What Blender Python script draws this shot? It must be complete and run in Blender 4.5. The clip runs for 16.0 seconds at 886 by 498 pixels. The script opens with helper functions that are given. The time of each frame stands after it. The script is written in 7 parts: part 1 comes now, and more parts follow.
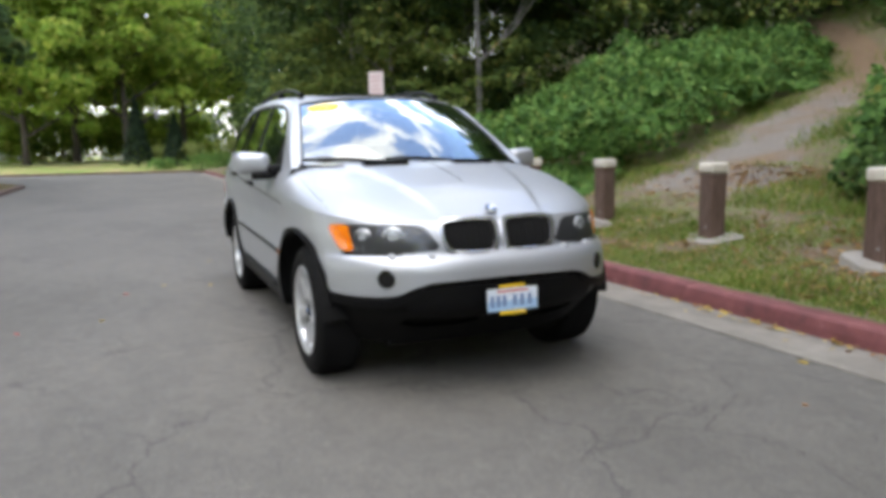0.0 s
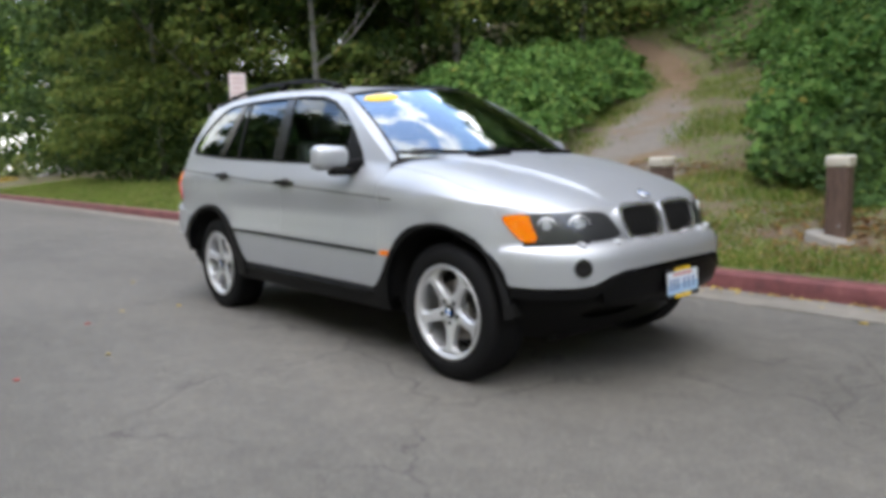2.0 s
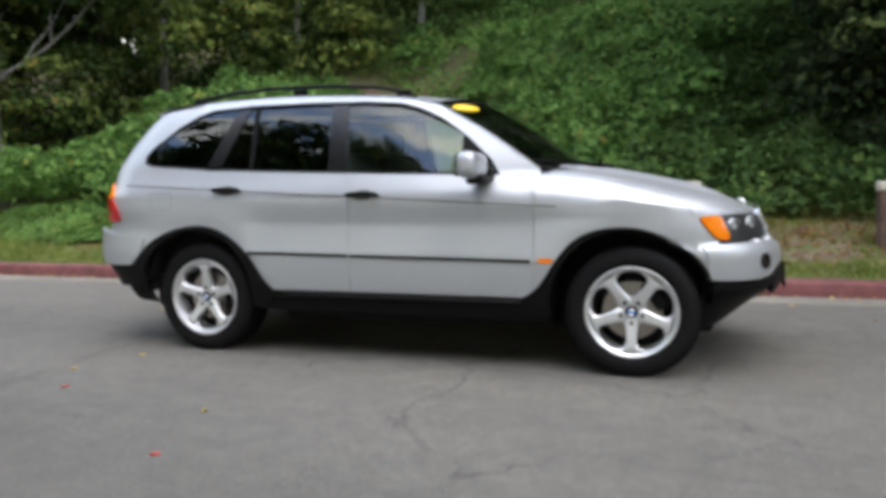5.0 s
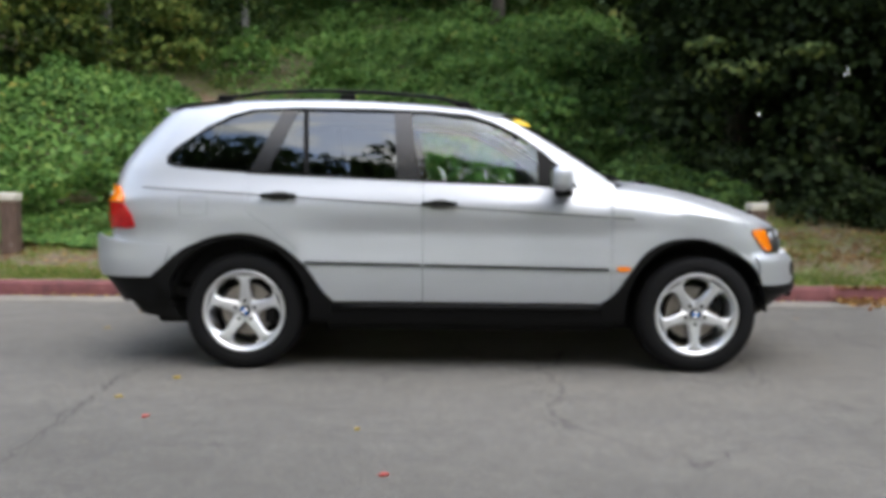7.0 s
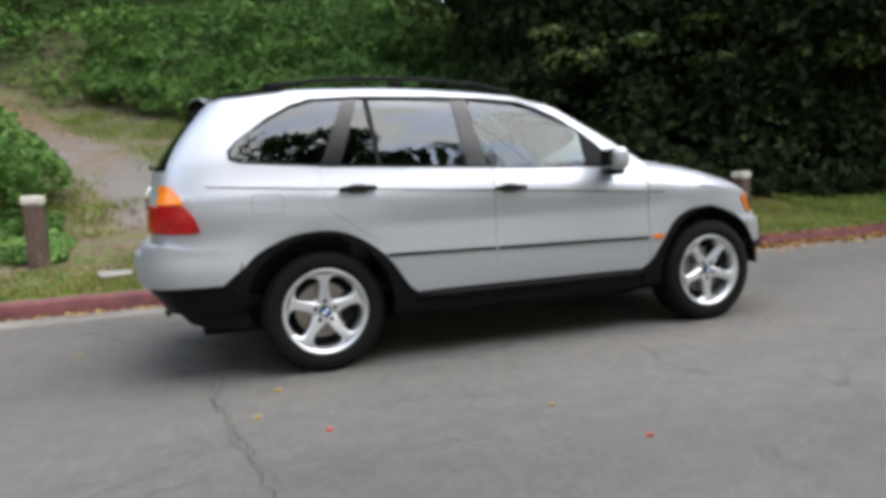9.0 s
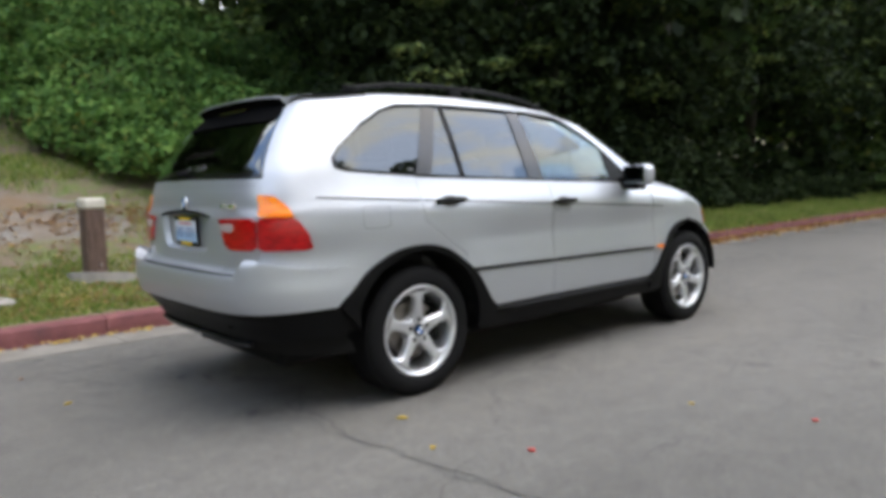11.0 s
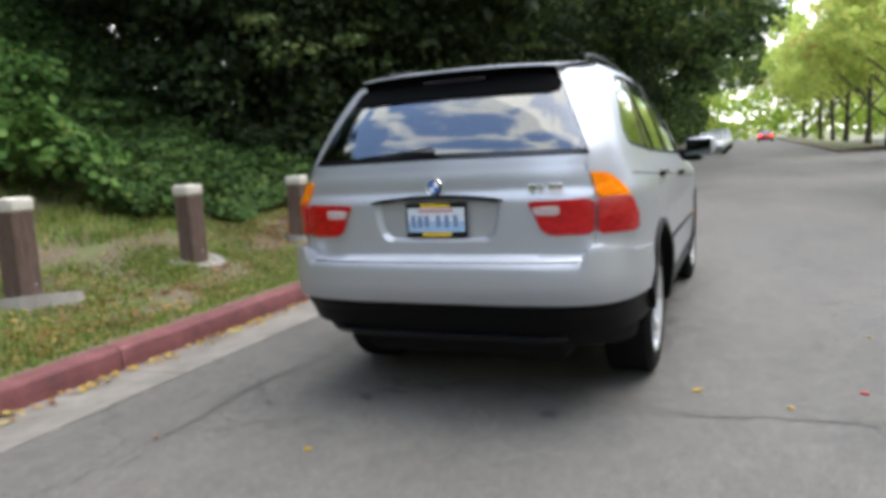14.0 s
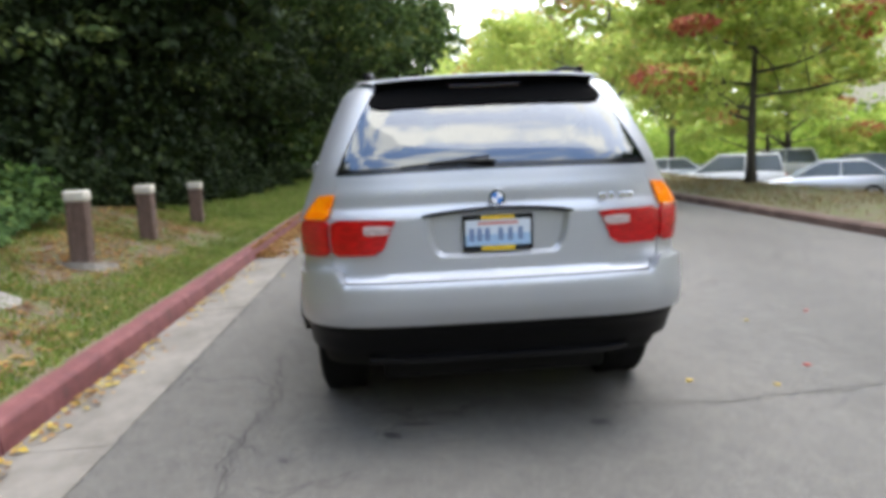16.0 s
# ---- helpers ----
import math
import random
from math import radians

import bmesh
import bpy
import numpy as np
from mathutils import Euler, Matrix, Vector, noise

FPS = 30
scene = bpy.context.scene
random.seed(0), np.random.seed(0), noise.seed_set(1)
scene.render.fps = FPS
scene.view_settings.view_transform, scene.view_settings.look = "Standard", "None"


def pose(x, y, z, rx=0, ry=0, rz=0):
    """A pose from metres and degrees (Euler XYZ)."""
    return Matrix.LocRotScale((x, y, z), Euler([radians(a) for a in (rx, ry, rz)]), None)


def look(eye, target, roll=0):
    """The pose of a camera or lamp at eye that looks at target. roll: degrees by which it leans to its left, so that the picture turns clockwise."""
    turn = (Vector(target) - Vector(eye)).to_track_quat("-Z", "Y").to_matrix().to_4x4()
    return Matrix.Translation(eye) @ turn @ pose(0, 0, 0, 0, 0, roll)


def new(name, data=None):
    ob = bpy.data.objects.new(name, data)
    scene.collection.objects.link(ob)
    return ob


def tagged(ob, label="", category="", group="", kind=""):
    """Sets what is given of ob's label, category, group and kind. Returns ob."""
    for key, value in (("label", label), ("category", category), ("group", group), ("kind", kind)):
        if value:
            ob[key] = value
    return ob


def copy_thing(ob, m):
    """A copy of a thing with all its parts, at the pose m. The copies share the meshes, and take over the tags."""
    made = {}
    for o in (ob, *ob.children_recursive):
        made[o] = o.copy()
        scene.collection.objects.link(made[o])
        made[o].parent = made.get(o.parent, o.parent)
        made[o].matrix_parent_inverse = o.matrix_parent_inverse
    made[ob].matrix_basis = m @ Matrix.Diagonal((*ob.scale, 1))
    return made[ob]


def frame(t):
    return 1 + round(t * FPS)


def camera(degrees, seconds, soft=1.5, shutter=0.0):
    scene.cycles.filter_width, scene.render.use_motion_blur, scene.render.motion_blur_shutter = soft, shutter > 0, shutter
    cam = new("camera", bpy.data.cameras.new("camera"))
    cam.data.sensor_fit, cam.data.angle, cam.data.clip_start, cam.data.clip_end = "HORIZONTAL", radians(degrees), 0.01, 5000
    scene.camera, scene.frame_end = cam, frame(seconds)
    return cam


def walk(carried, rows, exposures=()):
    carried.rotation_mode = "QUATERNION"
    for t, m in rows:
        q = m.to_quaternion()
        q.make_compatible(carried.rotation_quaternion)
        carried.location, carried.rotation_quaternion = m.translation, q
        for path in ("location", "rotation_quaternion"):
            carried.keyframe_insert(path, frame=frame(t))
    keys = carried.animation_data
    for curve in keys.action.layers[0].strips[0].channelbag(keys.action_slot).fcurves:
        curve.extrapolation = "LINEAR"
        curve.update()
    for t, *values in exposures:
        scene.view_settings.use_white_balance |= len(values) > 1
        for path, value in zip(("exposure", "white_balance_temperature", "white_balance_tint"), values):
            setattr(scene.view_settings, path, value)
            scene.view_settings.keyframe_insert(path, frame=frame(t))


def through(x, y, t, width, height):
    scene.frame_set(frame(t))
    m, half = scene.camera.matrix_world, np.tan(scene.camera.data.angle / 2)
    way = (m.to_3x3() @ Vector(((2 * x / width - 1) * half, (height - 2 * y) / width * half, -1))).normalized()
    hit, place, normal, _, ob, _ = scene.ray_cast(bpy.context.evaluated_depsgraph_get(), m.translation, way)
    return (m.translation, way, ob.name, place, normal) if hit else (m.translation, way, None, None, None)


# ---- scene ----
# ---- camera ----
cam = camera(63.5, 16.0, soft=4.5)
PATH = [
    (0, (5.454, -1.756, 1.281), (3.634, -0.974, 1.003), -0.9),
    (0.5, (5.159, -2.213, 1.27), (3.373, -1.354, 1.002), -0.3),
    (1, (4.873, -2.621, 1.238), (3.199, -1.557, 0.981), -0.3),
    (1.5, (4.571, -3.004, 1.222), (3.01, -1.795, 0.908), -1.5),
    (2, (4.214, -3.353, 1.202), (2.721, -2.049, 0.94), -1.8),
    (2.5, (3.888, -3.697, 1.185), (2.587, -2.212, 0.863), -2.8),
    (3, (3.475, -3.991, 1.166), (2.235, -2.45, 0.872), -3.8),
    (3.5, (3.085, -4.256, 1.172), (2.004, -2.581, 1.006), -1.2),
    (4, (2.679, -4.491, 1.148), (1.773, -2.721, 0.933), 0.3),
    (4.2, (2.474, -4.586, 1.105), (1.605, -2.795, 0.909), -0.4),
    (6.3, (0.564, -5.267, 1.067), (0.36, -3.29, 0.846), 0.0),
    (6.5, (0.376, -5.285, 1.05), (0.22, -3.304, 0.817), -0.4),
    (7, (-0.121, -5.318, 1.084), (-0.142, -3.323, 0.941), 0.4),
    (7.5, (-0.644, -5.362, 1.11), (-0.469, -3.377, 0.933), -0.4),
    (8, (-1.166, -5.312, 1.123), (-0.897, -3.338, 0.947), -0.1),
    (8.5, (-1.668, -5.256, 1.132), (-1.119, -3.341, 0.96), -2.0),
    (9, (-2.189, -5.083, 1.151), (-1.504, -3.215, 0.943), -2.6),
    (9.2, (-2.379, -5.011, 1.177), (-1.671, -3.149, 0.992), -2.3),
    (11.3, (-4.107, -3.715, 1.207), (-2.756, -2.255, 1.005), -2.0),
    (11.5, (-4.229, -3.548, 1.201), (-2.868, -2.097, 0.999), -2.2),
    (12, (-4.52, -3.136, 1.217), (-3.072, -1.766, 1.05), -0.7),
    (12.5, (-4.793, -2.712, 1.247), (-3.193, -1.537, 1.002), -1.1),
    (13, (-5.022, -2.262, 1.262), (-3.355, -1.178, 1.045), 0.3),
    (13.5, (-5.278, -1.844, 1.274), (-3.501, -0.964, 1.015), -2.6),
    (14, (-5.459, -1.362, 1.29), (-3.639, -0.579, 1.016), -3.3),
    (14.5, (-5.565, -0.876, 1.336), (-3.675, -0.266, 1.099), -2.9),
    (15, (-5.612, -0.41, 1.353), (-3.665, -0.039, 1.08), -3.1),
    (15.5, (-5.555, 0.063, 1.344), (-3.577, 0.263, 1.13), -1.7),
    (16, (-5.499, 0.433, 1.343), (-3.522, 0.317, 1.064), -2.5),
]
walk(cam, [(t, look(eye, target, roll)) for t, eye, target, roll in PATH], [(t, ev + 0.10, 7350, 10) for t, ev in ((0.0, 1.22), (4.0, 1.22), (7.0, 1.34), (9.0, 1.36), (12.5, 1.30), (14.0, 1.50), (16.0, 1.68))])

# ---- sky and sun: a bright sky with broken cloud, soft shadows ----
SUN_ELEV, SUN_AZ = 65.0, 135.0
world = bpy.data.worlds.new("cloudy_sky")
scene.world = world
world.use_nodes = True
wt = world.node_tree
wn = wt.nodes
bg = wn["Background"]
sky = wn.new("ShaderNodeTexSky")
sky.sky_type = 'NISHITA'
sky.sun_disc = False
sky.sun_elevation = radians(SUN_ELEV)
sky.sun_rotation = radians(SUN_AZ)
coord = wn.new("ShaderNodeTexCoord")
stretch = wn.new("ShaderNodeMapping")
stretch.inputs["Scale"].default_value = (1.0, 1.0, 2.6)
wt.links.new(coord.outputs["Generated"], stretch.inputs["Vector"])
puffs = wn.new("ShaderNodeTexNoise")
puffs.inputs["Scale"].default_value = 4.6
puffs.inputs["Detail"].default_value = 7.0
puffs.inputs["Roughness"].default_value = 0.55
wt.links.new(stretch.outputs[0], puffs.inputs["Vector"])
ramp = wn.new("ShaderNodeValToRGB")
ramp.color_ramp.elements[0].position, ramp.color_ramp.elements[1].position = 0.475, 0.58
ramp.color_ramp.elements[0].color = (0.03, 0.03, 0.03, 1)
wt.links.new(puffs.outputs[0], ramp.inputs[0])
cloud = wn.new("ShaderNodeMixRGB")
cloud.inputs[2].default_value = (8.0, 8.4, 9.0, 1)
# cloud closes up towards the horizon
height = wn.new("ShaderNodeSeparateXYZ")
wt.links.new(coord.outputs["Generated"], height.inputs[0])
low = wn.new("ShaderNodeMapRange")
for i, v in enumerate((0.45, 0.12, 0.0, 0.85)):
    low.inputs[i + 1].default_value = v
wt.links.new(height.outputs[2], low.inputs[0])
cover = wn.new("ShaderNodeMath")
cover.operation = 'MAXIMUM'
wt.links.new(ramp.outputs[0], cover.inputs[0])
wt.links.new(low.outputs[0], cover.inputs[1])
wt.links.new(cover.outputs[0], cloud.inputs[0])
blue = wn.new("ShaderNodeMixRGB")
blue.blend_type = 'MULTIPLY'
blue.inputs[0].default_value = 1.0
blue.inputs[2].default_value = (1.56, 1.74, 1.94, 1)
wt.links.new(sky.outputs[0], blue.inputs[1])
wt.links.new(blue.outputs[0], cloud.inputs[1])
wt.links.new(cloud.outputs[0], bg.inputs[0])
bg.inputs[1].default_value = 0.15

sun_data = bpy.data.lights.new("sun", 'SUN')
sun_data.energy, sun_data.angle, sun_data.color = 0.9, radians(80), (1.0, 0.95, 0.88)
sun = new("sun", sun_data)
a, e = radians(SUN_AZ), radians(SUN_ELEV)
sun.matrix_world = look((0, 0, 30), (30 * math.cos(e) * -math.sin(a), 30 * math.cos(e) * -math.cos(a), 30 - 30 * math.sin(e)))


# ---- materials ----
class Mat:
    """A node material built in a few calls."""

    def __init__(self, name, base, rough=0.6, metal=0.0, **extra):
        self.m = bpy.data.materials.new(name)
        self.m.use_nodes = True
        self.t = self.m.node_tree
        self.n = self.t.nodes
        self.b = self.n["Principled BSDF"]
        self.b.inputs["Base Color"].default_value = (*base, 1)
        self.b.inputs["Roughness"].default_value = rough
        self.b.inputs["Metallic"].default_value = metal
        for k, v in extra.items():
            self.b.inputs[k.replace("_", " ")].default_value = v
        self.tc = self.n.new("ShaderNodeTexCoord")

    def noise(self, scale, detail=4.0, rough=0.6, stretch=None):
        nz = self.n.new("ShaderNodeTexNoise")
        nz.inputs["Scale"].default_value, nz.inputs["Detail"].default_value, nz.inputs["Roughness"].default_value = scale, detail, rough
        if stretch:
            mp = self.n.new("ShaderNodeMapping")
            mp.inputs["Scale"].default_value = stretch
            self.t.links.new(self.tc.outputs["Object"], mp.inputs["Vector"])
            self.t.links.new(mp.outputs[0], nz.inputs["Vector"])
        else:
            self.t.links.new(self.tc.outputs["Object"], nz.inputs["Vector"])
        return nz.outputs[0]

    def ramp(self, fac, stops):
        r = self.n.new("ShaderNodeValToRGB")
        while len(r.color_ramp.elements) < len(stops):
            r.color_ramp.elements.new(0.5)
        for el, (p, c) in zip(r.color_ramp.elements, stops):
            el.position, el.color = p, (*c, 1)
        self.t.links.new(fac, r.inputs[0])
        return r.outputs[0]

    def mix(self, fac, a, b, blend='MIX'):
        mx = self.n.new("ShaderNodeMixRGB")
        mx.blend_type = blend
        for sock, v in zip((mx.inputs[0], mx.inputs[1], mx.inputs[2]), (fac, a, b)):
            if isinstance(v, (int, float)):
                sock.default_value = v
            elif isinstance(v, tuple):
                sock.default_value = (*v, 1)
            else:
                self.t.links.new(v, sock)
        return mx.outputs[0]

    def color(self, sock):
        self.t.links.new(sock, self.b.inputs["Base Color"])
        return self

    def roughness(self, fac, lo, hi):
        mr = self.n.new("ShaderNodeMapRange")
        mr.inputs["To Min"].default_value, mr.inputs["To Max"].default_value = lo, hi
        self.t.links.new(fac, mr.inputs[0])
        self.t.links.new(mr.outputs[0], self.b.inputs["Roughness"])
        return self

    def bump(self, height, strength=0.3, distance=0.01):
        bp = self.n.new("ShaderNodeBump")
        bp.inputs["Strength"].default_value, bp.inputs["Distance"].default_value = strength, distance
        self.t.links.new(height, bp.inputs["Height"])
        self.t.links.new(bp.outputs[0], self.b.inputs["Normal"])
        return self

    def island(self):
        return self.n.new("ShaderNodeNewGeometry").outputs["Random Per Island"]

    def rand(self):
        return self.n.new("ShaderNodeObjectInfo").outputs["Random"]


def mat_concrete(name, lo, hi, rough=0.9):
    k = Mat(name, lo, rough)
    fine, big = k.noise(160, 4), k.noise(2.2, 6, 0.65)
    c = k.mix(0.4, k.ramp(big, [(0.3, lo), (0.7, hi)]), k.ramp(fine, [(0.3, (0.3, 0.3, 0.3)), (0.7, (0.7, 0.7, 0.7))]), 'OVERLAY')
    return k.color(c).bump(fine, 0.4, 0.004).m


def mat_kerb_red():
    k = Mat("red_kerb_paint", (0.3, 0.06, 0.07), 0.75)
    fine, big = k.noise(90, 5), k.noise(5, 7, 0.7)
    c = k.ramp(big, [(0.25, (0.075, 0.030, 0.030)), (0.45, (0.140, 0.042, 0.044)), (0.60, (0.185, 0.060, 0.060)), (0.68, (0.22, 0.095, 0.09)), (0.76, (0.24, 0.19, 0.17))])
    c = k.mix(0.35, c, k.ramp(fine, [(0.3, (0.3, 0.3, 0.3)), (0.7, (0.7, 0.7, 0.7))]), 'OVERLAY')
    return k.color(c).bump(fine, 0.4, 0.004).m


def mat_soil():
    k = Mat("grass_and_soil", (0.1, 0.1, 0.05), 0.95)
    fine, mid, big = k.noise(60, 5), k.noise(6, 6, 0.7), k.noise(0.7, 5, 0.6)
    soil = k.ramp(fine, [(0.3, (0.085, 0.060, 0.040)), (0.7, (0.22, 0.165, 0.115))])
    grass = k.ramp(fine, [(0.3, (0.045, 0.075, 0.018)), (0.7, (0.14, 0.17, 0.05))])
    c = k.mix(k.ramp(mid, [(0.42, (0, 0, 0)), (0.58, (1, 1, 1))]), soil, grass)
    c = k.mix(0.3, c, k.ramp(big, [(0.3, (0.35, 0.35, 0.35)), (0.7, (0.6, 0.6, 0.6))]), 'OVERLAY')
    return k.color(c).bump(fine, 0.6, 0.02).m


def mat_leaf(name, stops, rough=0.65, through=0.3):
    k = Mat(name, stops[0][1], rough)
    c = k.ramp(k.island(), stops)
    c = k.mix(0.5, c, k.ramp(k.noise(1.3, 5, 0.65), [(0.32, (0.24, 0.25, 0.24)), (0.68, (0.72, 0.72, 0.66))]), 'OVERLAY')
    k.color(c)
    k.b.inputs["Specular IOR Level"].default_value = 0.15
    tr = k.n.new("ShaderNodeBsdfTranslucent")
    k.t.links.new(c, tr.inputs[0])
    mx = k.n.new("ShaderNodeMixShader")
    mx.inputs[0].default_value = through
    k.t.links.new(k.b.outputs[0], mx.inputs[1])
    k.t.links.new(tr.outputs[0], mx.inputs[2])
    k.t.links.new(mx.outputs[0], k.n["Material Output"].inputs[0])
    return k.m


def mat_bark(name, lo, hi):
    k = Mat(name, lo, 0.9)
    g = k.noise(9, 7, 0.7, (3, 3, 0.6))
    return k.color(k.ramp(g, [(0.3, lo), (0.7, hi)])).bump(g, 0.8, 0.03).m


def mat_paint(name, base, metal=0.6, rough=0.43, coat=0.42):
    k = Mat(name, base, rough, metal)
    k.b.inputs["Coat Weight"].default_value = coat
    k.b.inputs["Coat Roughness"].default_value = 0.08
    flake = k.noise(900, 2)
    dust = k.noise(3.0, 6, 0.65)
    c = k.mix(0.12, base, k.ramp(flake, [(0.3, (0.3, 0.3, 0.3)), (0.7, (0.75, 0.75, 0.75))]), 'OVERLAY')
    return k.color(c).roughness(dust, rough * 0.85, rough * 1.2).m


def mat_plain(name, base, rough=0.6, metal=0.0, grain=40.0, amount=0.25, relief=0.15, spec=0.5):
    k = Mat(name, base, rough, metal)
    k.b.inputs["Specular IOR Level"].default_value = spec
    g = k.noise(grain, 5, 0.65)
    k.color(k.mix(amount, base, k.ramp(g, [(0.3, (0.25, 0.25, 0.25)), (0.7, (0.75, 0.75, 0.75))]), 'OVERLAY'))
    return k.roughness(g, rough * 0.85, min(1.0, rough * 1.15)).bump(g, relief, 0.003).m


def mat_glass(name, tint, rough=0.0, gloss=3.0):
    k = Mat(name, tint, rough)
    gl = k.n.new("ShaderNodeBsdfGlossy")
    gl.inputs["Color"].default_value = (0.88, 0.95, 1.0, 1)
    gl.inputs["Roughness"].default_value = 0.01
    tp = k.n.new("ShaderNodeBsdfTransparent")
    tp.inputs[0].default_value = (*tint, 1)
    fr = k.n.new("ShaderNodeLayerWeight")
    fr.inputs[0].default_value = 0.5
    steep = k.n.new("ShaderNodeMath")
    steep.operation = 'POWER'
    steep.inputs[1].default_value = 5.0
    k.t.links.new(fr.outputs["Facing"], steep.inputs[0])
    mul = k.n.new("ShaderNodeMath")
    mul.operation = 'MULTIPLY_ADD'
    mul.use_clamp = True
    mul.inputs[1].default_value, mul.inputs[2].default_value = 0.96 * gloss, 0.043 * gloss
    k.t.links.new(steep.outputs[0], mul.inputs[0])
    mx = k.n.new("ShaderNodeMixShader")
    k.t.links.new(mul.outputs[0], mx.inputs[0])
    k.t.links.new(tp.outputs[0], mx.inputs[1])
    k.t.links.new(gl.outputs[0], mx.inputs[2])
    k.t.links.new(mx.outputs[0], k.n["Material Output"].inputs[0])
    return k.m


def mat_lens(name, base, rough=0.2):
    k = Mat(name, base, rough)
    k.b.inputs["Coat Weight"].default_value = 0.15
    rib = k.noise(22, 2, 0.5, (1, 1, 3))
    k.color(k.mix(0.5, base, k.ramp(rib, [(0.35, (0.25, 0.25, 0.25)), (0.65, (0.75, 0.75, 0.75))]), 'OVERLAY'))
    return k.bump(rib, 0.25, 0.004).m


GUTTER = mat_concrete("gutter_concrete", (0.115, 0.105, 0.088), (0.25, 0.23, 0.20))
PAD = mat_concrete("pad_concrete", (0.20, 0.185, 0.165), (0.31, 0.29, 0.26))
KERB_RED = mat_kerb_red()
KERB_BROWN = mat_concrete("brown_kerb", (0.09, 0.055, 0.045), (0.17, 0.11, 0.09))
SOIL = mat_soil()
k = Mat("mown_lawn", (0.14, 0.20, 0.04), 0.95)
k.color(k.mix(k.ramp(k.noise(0.5, 5, 0.6), [(0.42, (0, 0, 0)), (0.6, (1, 1, 1))]), k.ramp(k.noise(40, 4), [(0.3, (0.12, 0.19, 0.035)), (0.7, (0.24, 0.30, 0.07))]), (0.30, 0.25, 0.11)))
LAWN = k.m
SILVER = mat_paint("silver_metallic_paint", (0.445, 0.464, 0.490))
BLACK_PLASTIC = mat_plain("black_plastic_trim", (0.0045, 0.0045, 0.0048), 0.45, 0, 120, 0.3, 0.2, 0.11)
BLACK_GLOSS = mat_plain("gloss_black_trim", (0.008, 0.008, 0.009), 0.2, 0, 60, 0.2, 0.02)
DARK = mat_plain("dark_lining", (0.010, 0.010, 0.010), 0.9, spec=0.15)
RUBBER = mat_plain("tyre_rubber", (0.0065, 0.0065, 0.007), 0.75, 0, 90, 0.3, 0.3, 0.15)
ALLOY = mat_plain("alloy_wheel", (0.62, 0.63, 0.645), 0.34, 0.65, 30, 0.12, 0.05)
STEEL = mat_plain("brake_steel", (0.28, 0.25, 0.23), 0.4, 0.9, 60, 0.3, 0.2)
BRIGHT_TRIM = mat_plain("bright_grille_trim", (0.95, 0.95, 0.96), 0.18, 0.9, 20, 0.05, 0.0)
CHROME = mat_plain("chrome", (0.85, 0.86, 0.87), 0.16, 1.0, 20, 0.05, 0.0)
GLASS_CLEAR = mat_glass("clear_glass", (0.66, 0.80, 0.74), 0.0, 1.6)
GLASS_SCREEN = mat_glass("windscreen_glass", (0.66, 0.76, 0.74), 0.0, 6.0)
GLASS_TINT = mat_glass("privacy_glass", (0.06, 0.065, 0.065), 0.0, 1.75)
GLASS_REAR = mat_glass("rear_glass", (0.045, 0.05, 0.055), 0.0, 2.9)
GLASS_LAMP = mat_glass("lamp_cover", (0.93, 0.94, 0.95), 0.0, 0.7)
DULL_BLACK = mat_plain("dull_black_band", (0.004, 0.004, 0.0042), 0.8, 0, 60, 0.2, 0.0, 0.02)
MIRROR_GLASS = mat_plain("mirror_glass", (0.16, 0.18, 0.18), 0.06, 1.0, 20, 0.02, 0.0)
LAMP_GREY = mat_plain("lamp_housing", (0.030, 0.031, 0.033), 0.4, 0, 30, 0.3, 0.1)
AMBER = mat_lens("amber_lens", (0.92, 0.22, 0.004))
RED_LENS = mat_lens("red_lens", (0.43, 0.002, 0.005))
CLEAR_LENS = mat_lens("reversing_lens", (0.47, 0.37, 0.36))
LEATHER = mat_plain("dark_leather", (0.035, 0.034, 0.033), 0.5)
TAN = mat_plain("grey_trim_and_shade", (0.10, 0.097, 0.09), 0.7)
YELLOW = mat_plain("yellow_sticker", (0.80, 0.52, 0.02), 0.5, 0, 20, 0.1, 0.0)
PLATE_WHITE = mat_plain("plate_white", (0.62, 0.68, 0.74), 0.4, 0, 30, 0.1, 0.0)
PLATE_INK = mat_plain("plate_ink", (0.14, 0.21, 0.38), 0.5)
PLATE_PALE = mat_plain("plate_pale_blue", (0.33, 0.50, 0.68), 0.5)
PLATE_RED = mat_plain("plate_red_print", (0.55, 0.22, 0.20), 0.5)
BADGE_BLUE = mat_plain("badge_blue", (0.02, 0.16, 0.50), 0.25)
BADGE_WHITE = mat_plain("badge_white", (0.8, 0.8, 0.8), 0.25)


# ---- mesh helpers ----
def part(name, bm, material, parent=None, label="", smooth=False, pos=None):
    """Links a bmesh as one mesh object under a thing or a part."""
    me = bpy.data.meshes.new(name)
    bmesh.ops.recalc_face_normals(bm, faces=bm.faces[:]) if len(bm.faces) < 3000 and not smooth else None
    bm.to_mesh(me)
    bm.free()
    for p in me.polygons:
        p.use_smooth = smooth
    for m in (material if isinstance(material, (list, tuple)) else [material]):
        me.materials.append(m)
    ob = new(name, me)
    if parent is not None:
        ob.parent = parent
    if pos is not None:
        ob.matrix_basis = pos
    return tagged(ob, label)


def empty(name, m=None):
    ob = new(name)
    ob.empty_display_size = 0.2
    if m is not None:
        ob.matrix_basis = m
    return ob


